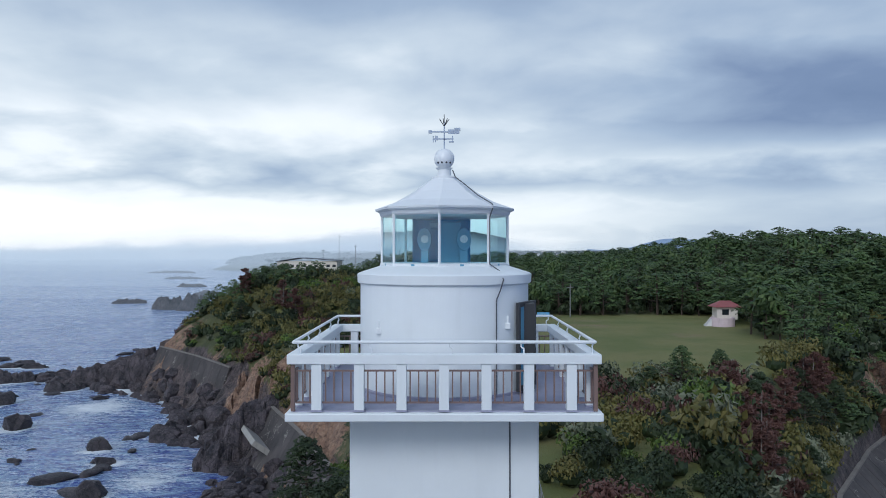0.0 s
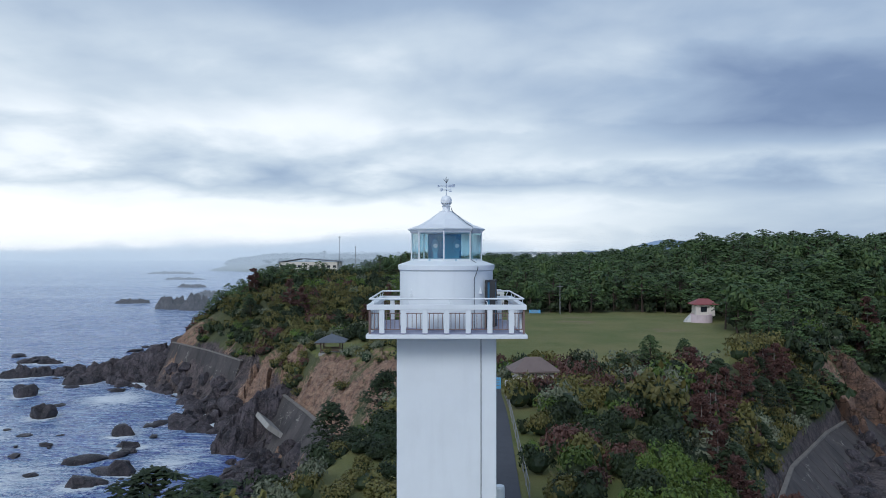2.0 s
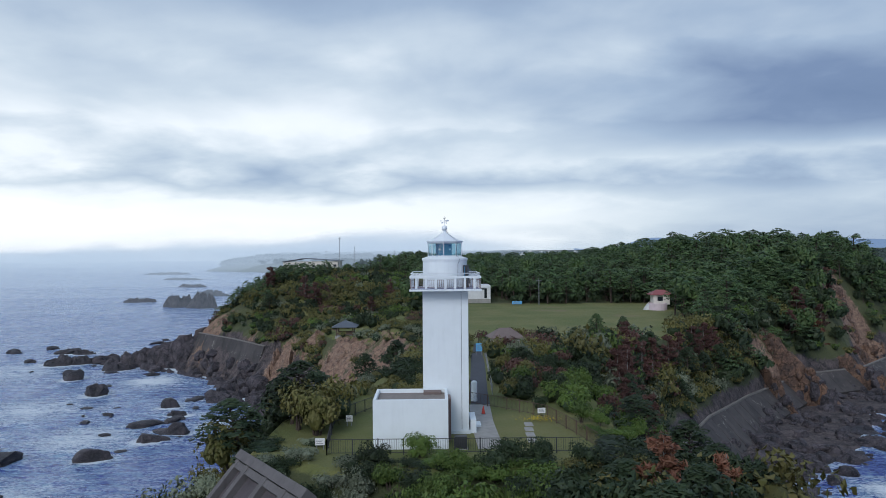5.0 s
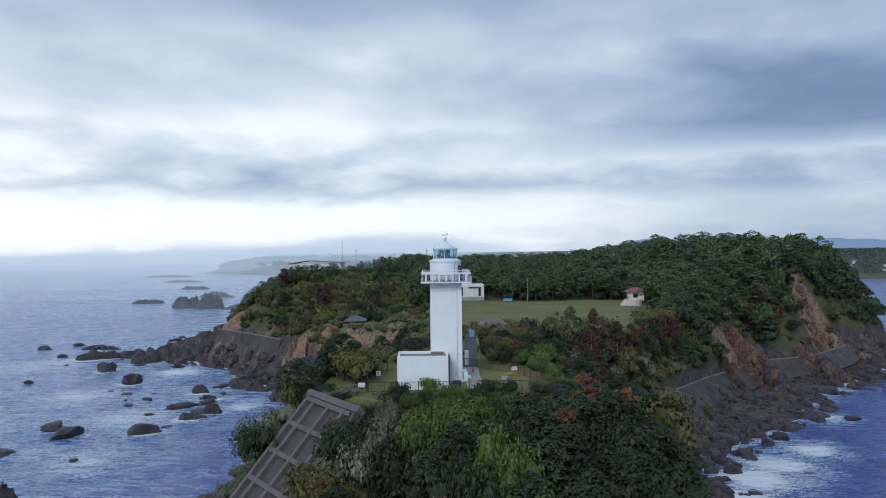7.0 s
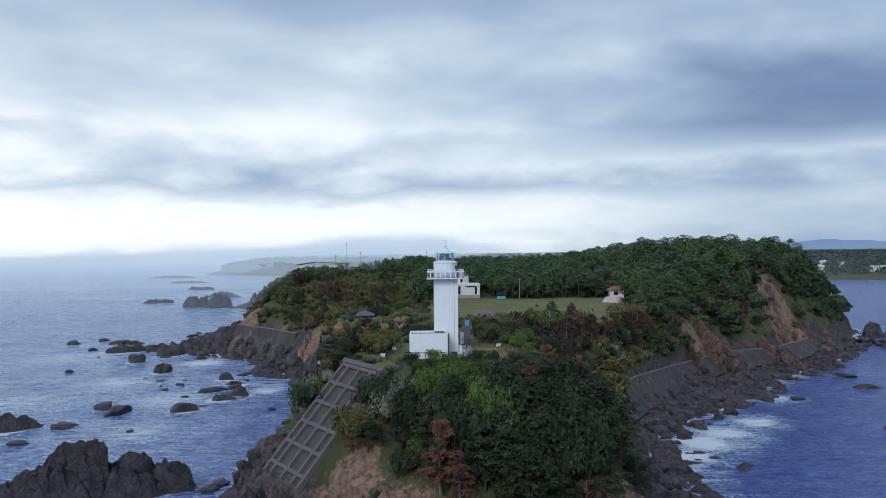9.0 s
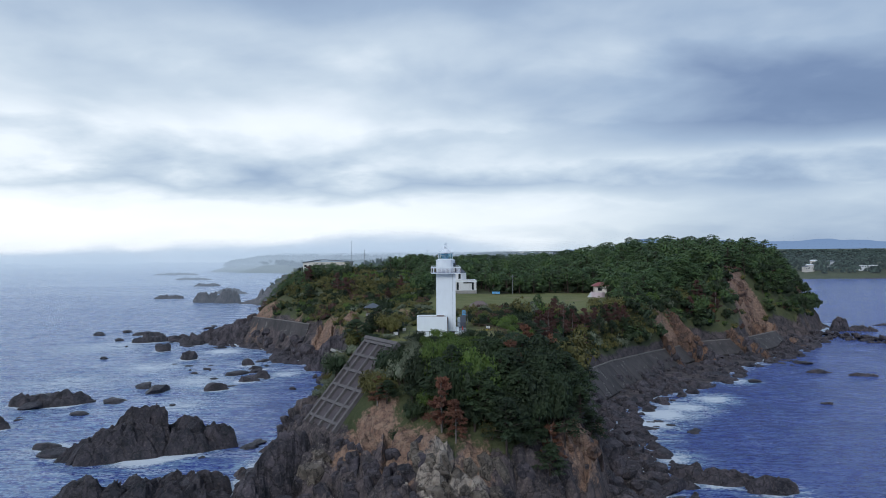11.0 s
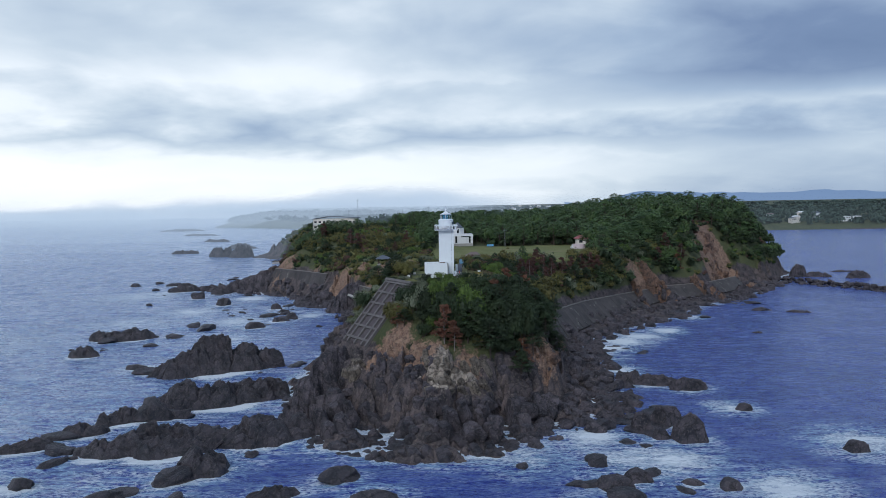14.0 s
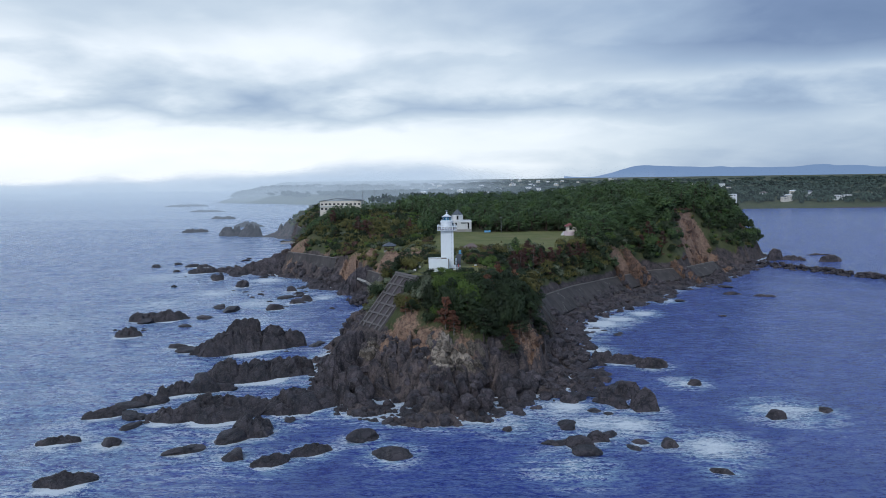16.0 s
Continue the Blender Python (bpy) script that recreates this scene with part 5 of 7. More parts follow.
M["concrete_old"] = make_old_concrete()
M["kerb_concrete"] = painted("kerb_concrete", (0.20, 0.185, 0.17), 0.9, 0.5)
sea_wall([(27.5, 8), (29, 22), (32, 40), (37, 54), (52.5, 81), (71.5, 107), (98, 137), (122, 148), (146, 172)], 1, 10.0, 1.4, 5.6, "dark stained concrete sea wall of leaning panels")
sea_wall([(-12, 74), (-14.5, 81), (-25, 106), (-35, 127)], -1, 10.2, 1.4, 5.2, "stained concrete sea wall above the cove")
sea_wall([(-52, 159), (-67, 179), (-84, 198)], -1, 12.2, 1.8, 4.0, "long grey concrete retaining wall under the trees")
sea_wall([(-95, 330), (-112, 405), (-130, 470)], -1, 12.0, 1.8, 4.0, "long grey concrete wall under the far bluff")
ramp_ = thing("concrete_ramp", "tilted broken concrete slab on the beach", "slab", (-33, 120, 0))
_bm = boxes((-5.5, 4.5, -9, 9, -0.5, 0.5), bevel=0.06)
bmesh.ops.transform(_bm, matrix=pose(0, 0, 3.6, 0, 38, 24), verts=_bm.verts)
part("slab", _bm, "concrete", ramp_)


def lattice():
    """The concrete lattice that holds the slope: beams and panels."""
    la = thing("slope_lattice", "weathered concrete lattice frame holding the bank", "retaining frame", LAT_O[:])
    basis = Matrix((LAT_U, LAT_V, LAT_U.cross(LAT_V).normalized() * -1)).transposed().to_4x4()
    if basis.col[2].z < 0:
        basis.col[2] = -basis.col[2]

    def slab(name, u0, u1, v0, v1, w0, w1, mat, label=""):
        bm = boxes((u0, u1, v0, v1, w0, w1), bevel=0.04)
        bmesh.ops.transform(bm, matrix=basis, verts=bm.verts)
        part(name, bm, mat, la, label)

    us, vs = [0.0, 1.7, 4.6, 7.4, 9.2], [0.0, 3.0, 6.2, 9.4, 12.6, 15.8]
    for u in us:
        slab("beam", u - 0.24, u + 0.24, -0.3, 17.2, -0.6, 0.36, "lattice_concrete")
    for v in vs:
        for a, b in zip(us, us[1:]):
            slab("cross_beam", a + 0.245, b - 0.245, v - 0.26, v + 0.26, -0.6, 0.33, "lattice_concrete")
    for a, b in zip(us, us[1:]):
        for c, d in zip(vs, vs[1:] + [17.0]):
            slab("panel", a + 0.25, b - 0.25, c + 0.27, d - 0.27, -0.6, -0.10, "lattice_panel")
    slab("top_beam", -0.5, 9.6, -1.0, -0.31, -0.5, 0.45, "lattice_concrete")


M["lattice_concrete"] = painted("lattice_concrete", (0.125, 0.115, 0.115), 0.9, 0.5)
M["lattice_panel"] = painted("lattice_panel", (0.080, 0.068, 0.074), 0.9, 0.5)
lattice()

# ---------------------------------------------------------------- round the tower: path, fences, small things


def draped(name, line, width, lift, mat, label, category):
    """A strip laid on the ground along a line."""
    bm = bmesh.new()
    pts = []
    for (xa, ya), (xb, yb) in zip(line, line[1:]):
        k = max(int(math.hypot(xb - xa, yb - ya) / 1.5), 1)
        pts += [(xa + (xb - xa) * i / k, ya + (yb - ya) * i / k) for i in range(k)]
    pts.append(line[-1])
    prev = None
    for i, (x, y) in enumerate(pts):
        a, b = pts[max(i - 1, 0)], pts[min(i + 1, len(pts) - 1)]
        d = Vector((b[0] - a[0], b[1] - a[1])).normalized()
        z = float(ground_at(x, y)) + lift
        ring = [bm.verts.new((x + s * d.y * width / 2, y - s * d.x * width / 2, z - dz)) for s, dz in ((-1, 0.3), (-1, 0), (1, 0), (1, 0.3))]
        if prev:
            for k in range(3):
                bm.faces.new((prev[k], prev[k + 1], ring[k + 1], ring[k]))
        prev = ring
    return tagged(part(name, bm, mat), label, category, kind="structure")


draped("path", [(3.4, 9), (3.6, 15), (4.7, 35), (5.7, 55), (7.5, 80)], 1.8, 0.05, "asphalt", "narrow dark asphalt footpath towards the park", "path")
draped("forecourt", [(3.2, -6.5), (3.1, 2), (3.3, 9)], 1.9, 0.04, "concrete", "worn concrete forecourt beside the tower", "path")


def fence(line, height, mat, label, gap=0.16, group="fences", posts=1.9):
    fe = thing("fence", label, "fence", (line[0][0], line[0][1], float(ground_at(*line[0]))), group=group)
    ox, oy, oz = fe.location
    for (xa, ya), (xb, yb) in zip(line, line[1:]):
        ln = math.hypot(xb - xa, yb - ya)
        k = max(int(round(ln / posts)), 1)
        for i in range(k):
            p = [(xa + (xb - xa) * (i + j) / k, ya + (yb - ya) * (i + j) / k) for j in (0, 1)]
            (x0, y0), (x1, y1) = p
            z0, z1 = (float(ground_at(*q)) - oz for q in p)
            bm = bmesh.new()
            box(bm, x0 - ox - 0.04, x0 - ox + 0.04, y0 - oy - 0.04, y0 - oy + 0.04, z0 - 0.1, z0 + height + 0.05)
            part("post", bm, mat, fe)
            bm = bmesh.new()
            for h in (0.15, height):
                rod(bm, (x0 - ox, y0 - oy, z0 + h), (x1 - ox, y1 - oy, z1 + h), 0.025, 5)
            m = int(ln / k / gap)
            for j in range(1, m):
                s = j / m
                x, y, z = x0 - ox + (x1 - x0) * s, y0 - oy + (y1 - y0) * s, z0 + (z1 - z0) * s
                rod(bm, (x, y, z + 0.15), (x, y, z + height), 0.011, 4)
            part("rail_bay", bm, mat, fe)
    return fe


fence([(-8.6, -7.6), (9.6, -7.6)], 1.1, "dark_metal", "dark steel baluster fence on the brow")
fence([(2.4, 9.5), (5.6, 6.8), (8.8, 3.2), (10.2, -2.5), (11.0, -6.5)], 1.1, "wood_brown", "brown timber-coloured fence along the lawn")
fence([(-8.6, -7.6), (-9.4, 2.0), (-6.5, 8.0)], 1.1, "dark_metal", "dark steel fence above the west bank")
fence([(4.9, 14), (5.8, 34), (6.9, 54)], 1.0, "post_grey", "grey handrail along the footpath", gap=3.0, posts=3.0)


def cone_marker():
    c = thing("traffic_cone", "red plastic traffic cone on the forecourt", "cone", (3.4, 5.0, 25.54))
    part("base", boxes((-0.2, 0.2, -0.2, 0.2, 0, 0.04), bevel=0.01), "dark_metal", c)
    part("body", lathe([(0.16, 0.04), (0.10, 0.4), (0.03, 0.72)], 16), "cone_red", c)


def white_post():
    c = thing("white_post", "round white painted concrete bollard post", "post", (2.9, 10.6, 25.45))
    part("shaft", lathe([(0.28, 0), (0.28, 1.85), (0.24, 2.0), (0.1, 2.06)], 20), "white_paint", c)


def sign(at, w, h, up, mat, label, turn=0):
    s = thing("signboard", label, "sign", (at[0], at[1], float(ground_at(*at))), turn)
    part("board", boxes((-w / 2, w / 2, -0.03, 0.03, up, up + h), bevel=0.008), mat, s)
    for x in (-w / 2 + 0.1, w / 2 - 0.1):
        part("leg", boxes((x - 0.03, x + 0.03, 0.031, 0.08, -0.1, up + h - 0.05)), "post_grey", s)
    for k in range(3):
        part("text_bar", boxes((-w * 0.36, w * (0.34 - 0.1 * (k % 2)), -0.036, -0.031, up + h * (0.25 + 0.24 * k), up + h * (0.33 + 0.24 * k))), "post_grey", s)


cone_marker()
white_post()
sign((8.3, 3.2), 0.7, 0.45, 0.45, "sign_white", "small white notice board by the lawn fence", 10)
sign((-9.3, -6.2), 0.7, 0.5, 0.35, "sign_white", "white warning board by the brow fence")
sign((-8.0, 1.0), 0.55, 0.5, 0.4, "sign_white", "white notice board on the west lawn")
sign((6.2, 57), 1.0, 1.3, 0.6, "sign_blue", "blue park information board beside the path")
sign((7.0, 52), 0.7, 1.0, 0.9, "sign_white", "white park notice beside the path")
sign((26.4, 181), 3.3, 1.0, 0.4, "sign_blue", "wide pale blue sign at the edge of the field")
for _i, (_x, _y) in enumerate(((6.9, 1.0), (6.7, -0.7), (6.6, -2.4), (6.5, -4.2))):
    tagged(part("stepping_stone", boxes((_x - 0.35, _x + 0.35, _y - 0.6, _y + 0.6, 25.3, 25.56), bevel=0.03), "concrete"), "pale rectangular stepping stone in the turf", "paving", "stepping stones")
_ac = thing("service_cabinet", "dark grey steel service cabinet by the hut", "cabinet", (1.0, -6.2, 25.5))
part("body", boxes((-0.45, 0.45, -0.3, 0.3, 0.05, 0.95), bevel=0.02), "dark_metal", _ac)
part("foot", boxes((-0.5, 0.5, -0.35, 0.35, -0.1, 0.05)), "concrete", _ac)
_po = thing("lawn_post", "small dark post with a white cap on the field", "post", (15, 88, 22.2))
part("shaft", boxes((-0.15, 0.15, -0.15, 0.15, -0.2, 1.0), bevel=0.02), "dark_metal", _po)
part("cap", boxes((-0.16, 0.16, -0.16, 0.16, 1.0, 1.35), bevel=0.03), "sign_white", _po)


def hip_roof(x, y, z, rise, ridge=0.0, over=0.0):
    bm = bmesh.new()
    b = [bm.verts.new(p) for p in ((-x, -y, z), (x, -y, z), (x, y, z), (-x, y, z))]
    lo = [bm.verts.new(p) for p in ((-x, -y, z - 0.16), (x, -y, z - 0.16), (x, y, z - 0.16), (-x, y, z - 0.16))]
    if ridge:
        t = [bm.verts.new((-ridge, 0, z + rise)), bm.verts.new((ridge, 0, z + rise))]
        for f in ((b[0], b[1], t[1], t[0]), (b[1], b[2], t[1]), (b[2], b[3], t[0], t[1]), (b[3], b[0], t[0])):
            bm.faces.new(f)
    else:
        t = bm.verts.new((0, 0, z + rise))
        for i in range(4):
            bm.faces.new((b[i], b[(i + 1) % 4], t))
    for i in range(4):
        bm.faces.new((lo[i], lo[(i + 1) % 4], b[(i + 1) % 4], b[i]))
    bm.faces.new(lo[::-1])
    return bm


def gazebo():
    z = float(ground_at(-23.5, 125.4))
    g = thing("gazebo", "open timber gazebo with a slate-grey pyramid roof", "gazebo", (-23.5, 125.4, z))
    part("floor", boxes((-2.4, 2.4, -2.4, 2.4, -0.5, 0.12)), "concrete", g)
    for x in (-2.0, 2.0):
        for y in (-2.0, 2.0):
            part("post", boxes((x - 0.12, x + 0.12, y - 0.12, y + 0.12, 0.12, 2.3)), "wood_brown", g)
    for y in (-2.0, 2.0):
        part("bench_rail", boxes((-1.87, 1.87, y - 0.05, y + 0.05, 0.5, 0.95)), "wood_brown", g)
    part("roof", hip_roof(3.1, 3.1, 2.45, 1.5), "slate_roof", g)
    part("finial", lathe([(0.12, 3.9), (0.12, 4.1), (0.02, 4.2)], 8), "slate_roof", g)


def window(parent, x, y, z, w, h, face=-1):
    fr = part("window", boxes((x - w / 2, x + w / 2, y - 0.05, y + 0.05, z, z + h)), "window_dark", parent, "dark glazed window")
    part("sill", boxes((x - w / 2 - 0.08, x + w / 2 + 0.08, y - 0.10, y + 0.10, z - 0.10, z - 0.005)), "pale_wall", fr)


def rest_house():
    z = float(ground_at(11.5, 56))
    h = thing("rest_house", "low cream park house with a brown hipped roof", "house", (10.3, 56, z + 0.1), 8)
    h.scale = (0.74, 0.74, 1.0)
    part("wall", boxes((-2.8, 2.8, -1.9, 1.9, -0.4, 2.7)), "cream_wall", h)
    window(h, -1.2, -1.92, 1.0, 1.2, 0.9)
    window(h, 1.2, -1.92, 1.0, 1.2, 0.9)
    part("roof", hip_roof(3.7, 2.7, 2.86, 1.4, 1.2), "brown_roof", h)


def museum():
    z = float(ground_at(11, 199))
    h = thing("exhibition_hall", "white flat-roofed hall with a small pyramid-roofed turret", "building", (11.0, 199, z))
    part("wall", boxes((-9, 7.6, -6, 6, -0.5, 6.0), bevel=0.05), "pale_wall", h)
    part("base_course", boxes((-9.06, 7.66, -6.06, 6.06, -0.5, 1.3)), "concrete", h)
    part("cornice", boxes((-9.15, 7.75, -6.15, 6.15, 5.3, 5.5)), "white_paint", h)
    for x, w in ((-1.0, 1.0), (5.9, 0.9)):
        window(h, x, -6.02, 1.6, w, 3.4)
    part("roof_grille", boxes((1.6, 5.6, -6.12, -5.9, 4.55, 5.05)), "window_dark", h)
    t = part("turret", lathe([(3.4, 6.0), (3.2, 9.2)], 6, 0.3), "pale_wall", h)
    part("turret_window", boxes((-0.5, 0.5, -3.3, -2.7, 6.6, 8.8)), "window_dark", t)
    part("turret_roof", lathe([(3.3, 9.2), (0.05, 12.2)], 6, 0.3), "slate_roof", h)


def kiosk():
    z = float(ground_at(64, 156))
    h = thing("park_pavilion", "pink-white pavilion with a red hipped roof on a round terrace", "pavilion", (66, 158, z))
    part("terrace", lathe([(3.2, -0.5), (3.2, 2.4), (3.0, 2.4), (3.0, 1.9)], 28), "pale_pink", h)
    bm = boxes((-1.0, 4.6, 1.2, 4.8, 1.7, 5.2))
    part("wall", bm, "cream_wall", h)
    part("window", boxes((0.4, 2.2, 1.12, 1.25, 3.0, 4.6)), "window_dark", h)
    rf = hip_roof(3.8, 2.6, 5.35, 1.6, 1.4)
    bmesh.ops.translate(rf, vec=(1.8, 3.0, 0), verts=rf.verts)
    part("roof", rf, "red_roof", h)
    for k in range(6):
        part("stair", boxes((-4.6 + 0.28 * k, -4.6 + 0.28 * (k + 1), -0.6, 1.4, -0.3, 0.3 + 0.36 * k)), "pale_wall", h)
    rl = bmesh.new()
    rod(rl, (-4.6, -0.6, 1.1), (-2.9, -0.6, 3.0), 0.06)
    rod(rl, (-4.6, -0.6, -0.2), (-4.6, -0.6, 1.1), 0.06)
    part("stair_rail", rl, "cream_wall", h)
    h.scale = (0.88, 0.88, 0.85)


M["pale_pink"] = painted("pale_pink", (0.60, 0.50, 0.54), 0.8, 0.25)


def hotel(at, turn, long_, deep, high, label, storeys=2):
    z = float(ground_at(at[0], at[1]))
    h = thing("hotel", label, "building", (at[0], at[1], z - 0.7), turn)
    part("wall", boxes((-long_ / 2, long_ / 2, -deep / 2, deep / 2, -5.0, high)), "cream_wall", h)
    bm = bmesh.new()
    x, y = long_ / 2 + 0.8, deep / 2 + 0.8
    a = [bm.verts.new(p) for p in ((-x, -y, high), (-x * 0.25, -y, high + 2.0), (x, -y, high + 0.5), (-x, y, high), (-x * 0.25, y, high + 2.0), (x, y, high + 0.5))]
    b = [bm.verts.new(v.co + Vector((0, 0, 0.35))) for v in a]
    for f in ((0, 1, 4, 3), (1, 2, 5, 4)):
        bm.faces.new([a[i] for i in f][::-1])
        bm.faces.new([b[i] for i in f])
    for i, j in ((0, 1), (1, 2), (2, 5), (5, 4), (4, 3), (3, 0)):
        bm.faces.new((a[i], a[j], b[j], b[i]))
    part("roof", bm, "slate_roof", h)
    gb = boxes((-long_ / 2, long_ / 2, -deep / 2, deep / 2, high, high + 0.25))
    part("gable", gb, "cream_wall", h)
    n = int(long_ / 3.2)
    for s in range(storeys):
        for k in range(n):
            window(h, -long_ / 2 + (k + 0.5) * long_ / n, -deep / 2 - 0.03, 0.8 + s * high / storeys, 1.9, 1.4)
    part("balcony", boxes((-long_ / 2, long_ * 0.2, -deep / 2 - 1.3, -deep / 2 - 0.06, high / storeys - 0.25, high / storeys + 0.05)), "pale_wall", h)


gazebo()
rest_house()
museum()
kiosk()
hotel((-76, 392), -6, 34, 12, 7.5, "cream two-storey seaside hotel with a low grey gable")
hotel((-122, 405), -4, 14, 9, 4.0, "low grey-roofed annexe of the hotel", 1)


def pole(at, height, label):
    z = float(ground_at(*at))
    p = thing("utility_pole", label, "pole", (at[0], at[1], z), group="utility poles")
    part("mast", lathe([(0.16, -0.5), (0.10, height)], 8), "post_grey", p)
    part("crossarm", boxes((-0.9, 0.9, -0.06, 0.06, height - 1.0, height - 0.86)), "post_grey", p)


for _x, _y, _h in ((-62, 352, 14), (-58, 380, 22), (-48, 372, 16), (-92, 372, 12), (-22, 330, 13), (-135, 402, 10), (-4, 330, 15), (34, 183, 9)):
    pole((_x, _y), _h, "grey utility pole rising above the trees")


def far_town():
    rng = np.random.default_rng(8)
    roofs = ("slate_roof", "brown_roof", "pale_wall", "slate_roof")
    protos = []
    for k in range(4):
        h = thing("house", "small pale house in the far town", "house", (-40, 900, 0), group="houses of the far town")
        w, d, t = 4 + k, 3.5, 4.5 + k * 0.8
        part("wall", boxes((-w, w, -d, d, -4, t)), "pale_wall" if k % 2 else "cream_wall", h)
        part("roof", hip_roof(w + 0.6, d + 0.6, t + 0.17, 1.8, w * 0.5), roofs[k], h)
        for x in (-w * 0.5, w * 0.5):
            part("window", boxes((x - 0.8, x + 0.8, -d - 0.05, -d + 0.02, 1.4, 2.8)), "window_dark", h)
        protos.append(h)
    spots = []
    for _ in range(80):
        y = rng.uniform(900, 2600)
        x = rng.uniform(-60, 0.42 * (y + 200))
        spots.append((x, y))
    for _ in range(7):
        spots.append((rng.uniform(520, 900), rng.uniform(935, 1000)))
    for i, (x, y) in enumerate(spots):
        m = pose(x, y, float(ground_at(x, y)) + 3.0, 0, 0, rng.uniform(-30, 30))
        if i < 4:
            protos[i].matrix_basis = m
        else:
            copy_thing(protos[i % 4], m)
    for x, y, w, t in ((-10, 700, 14, 9), (24, 760, 16, 7), (60, 780, 22, 8), (150, 900, 30, 7), (205, 900, 22, 8), (430, 905, 13, 12), (468, 915, 10, 11), (660, 950, 30, 3)):
        h = thing("far_block", "pale flat-roofed block beyond the woods", "building", (x, y, float(ground_at(x, y)) + 4), group="blocks of the far town")
        part("wall", boxes((-w / 2, w / 2, -6, 6, -8, t)), "pale_wall", h)
        for k in range(int(w / 4)):
            part("window", boxes((-w / 2 + 4 * k + 1, -w / 2 + 4 * k + 3, -6.06, -5.9, t - 3, t - 1.5)), "window_dark", h)


far_town()


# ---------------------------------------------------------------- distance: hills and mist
# emission for far things: haze is put into a glowing colour
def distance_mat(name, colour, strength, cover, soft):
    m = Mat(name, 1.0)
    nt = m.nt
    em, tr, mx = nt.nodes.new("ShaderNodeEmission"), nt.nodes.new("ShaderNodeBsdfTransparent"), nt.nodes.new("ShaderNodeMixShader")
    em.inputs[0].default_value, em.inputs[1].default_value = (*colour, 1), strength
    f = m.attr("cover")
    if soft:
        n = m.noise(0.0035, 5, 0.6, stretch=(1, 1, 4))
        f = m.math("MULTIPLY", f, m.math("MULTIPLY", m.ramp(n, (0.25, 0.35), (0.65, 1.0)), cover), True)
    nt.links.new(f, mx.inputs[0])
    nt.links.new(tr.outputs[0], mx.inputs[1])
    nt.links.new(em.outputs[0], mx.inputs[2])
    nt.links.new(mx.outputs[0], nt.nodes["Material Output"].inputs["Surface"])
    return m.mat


def ridge_line(name, y, x0, x1, z0, top, mat, label):
    n, k = 240, 8
    x = np.linspace(x0, x1, n)
    ht = top(x)
    g = np.linspace(0, 1, k)
    v = np.stack([np.tile(x, k), np.full(n * k, y) + np.repeat(g, n) * 60, (z0 + g[:, None] * (ht - z0)[None]).ravel()], 1)
    a = (np.arange(k - 1)[:, None] * n + np.arange(n - 1)[None]).ravel()
    me = mesh_of(name, v, np.stack([a, a + 1, a + n + 1, a + n], 1), [mat], True)
    return tagged(new(name, me), label, "backdrop", kind="structure"), g, n, me


def hills():
    # the hills glow one even blue, distance haze put into the colour
    mat = distance_mat("hill_haze_blue", (0.20, 0.29, 0.45), 1.0, 1.0, False)
    ob, g, n, me = ridge_line("backdrop", 4560, 900, 4600, -20, lambda x: 60 + 55 * smooth(1050, 1500, x) + 85 * fbm(x / 520, x * 0, 4, 310), mat, "far hills, blue haze put into their glowing colour")
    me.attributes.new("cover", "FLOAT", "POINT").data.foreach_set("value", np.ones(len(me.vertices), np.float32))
    # sea mist drawn as upright translucent sheets with a pale glow
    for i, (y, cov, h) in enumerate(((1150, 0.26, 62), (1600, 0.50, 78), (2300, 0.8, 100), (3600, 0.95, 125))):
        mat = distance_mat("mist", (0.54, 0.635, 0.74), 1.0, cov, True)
        ob, g, n, me = ridge_line("mist_bank", y, -4600, 300 + i * 300, 0, lambda x: h * (0.75 + 0.8 * fbm(x / 420 + i * 9, x * 0, 4, 320) + 0.45 * np.exp(-((x + 0.05 * y) / (0.18 * y)) ** 2)), mat, "glowing translucent sheet drawn as a pale bank of sea mist on the horizon")
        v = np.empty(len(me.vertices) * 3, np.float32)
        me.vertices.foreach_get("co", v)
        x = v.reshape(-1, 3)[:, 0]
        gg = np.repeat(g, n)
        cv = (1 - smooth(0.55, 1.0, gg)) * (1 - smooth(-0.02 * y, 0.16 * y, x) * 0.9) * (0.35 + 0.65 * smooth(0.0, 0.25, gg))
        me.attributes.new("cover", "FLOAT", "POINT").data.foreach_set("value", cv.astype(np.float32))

    # added glowing sheets that paint distance haze over bay and slopes
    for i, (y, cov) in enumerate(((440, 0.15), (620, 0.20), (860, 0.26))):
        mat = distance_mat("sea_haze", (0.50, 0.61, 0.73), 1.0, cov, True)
        ob, g, n, me = ridge_line("sea_haze", y, -2500, 1500, -1, lambda x: 66 + 22 * fbm(x / 200 + i * 5, x * 0, 3, 340), mat, "thin glowing sheet that paints blue distance haze over the bay")
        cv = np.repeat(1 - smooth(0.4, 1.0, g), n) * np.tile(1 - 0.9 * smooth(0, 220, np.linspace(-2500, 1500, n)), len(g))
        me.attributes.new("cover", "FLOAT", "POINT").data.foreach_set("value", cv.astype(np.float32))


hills()


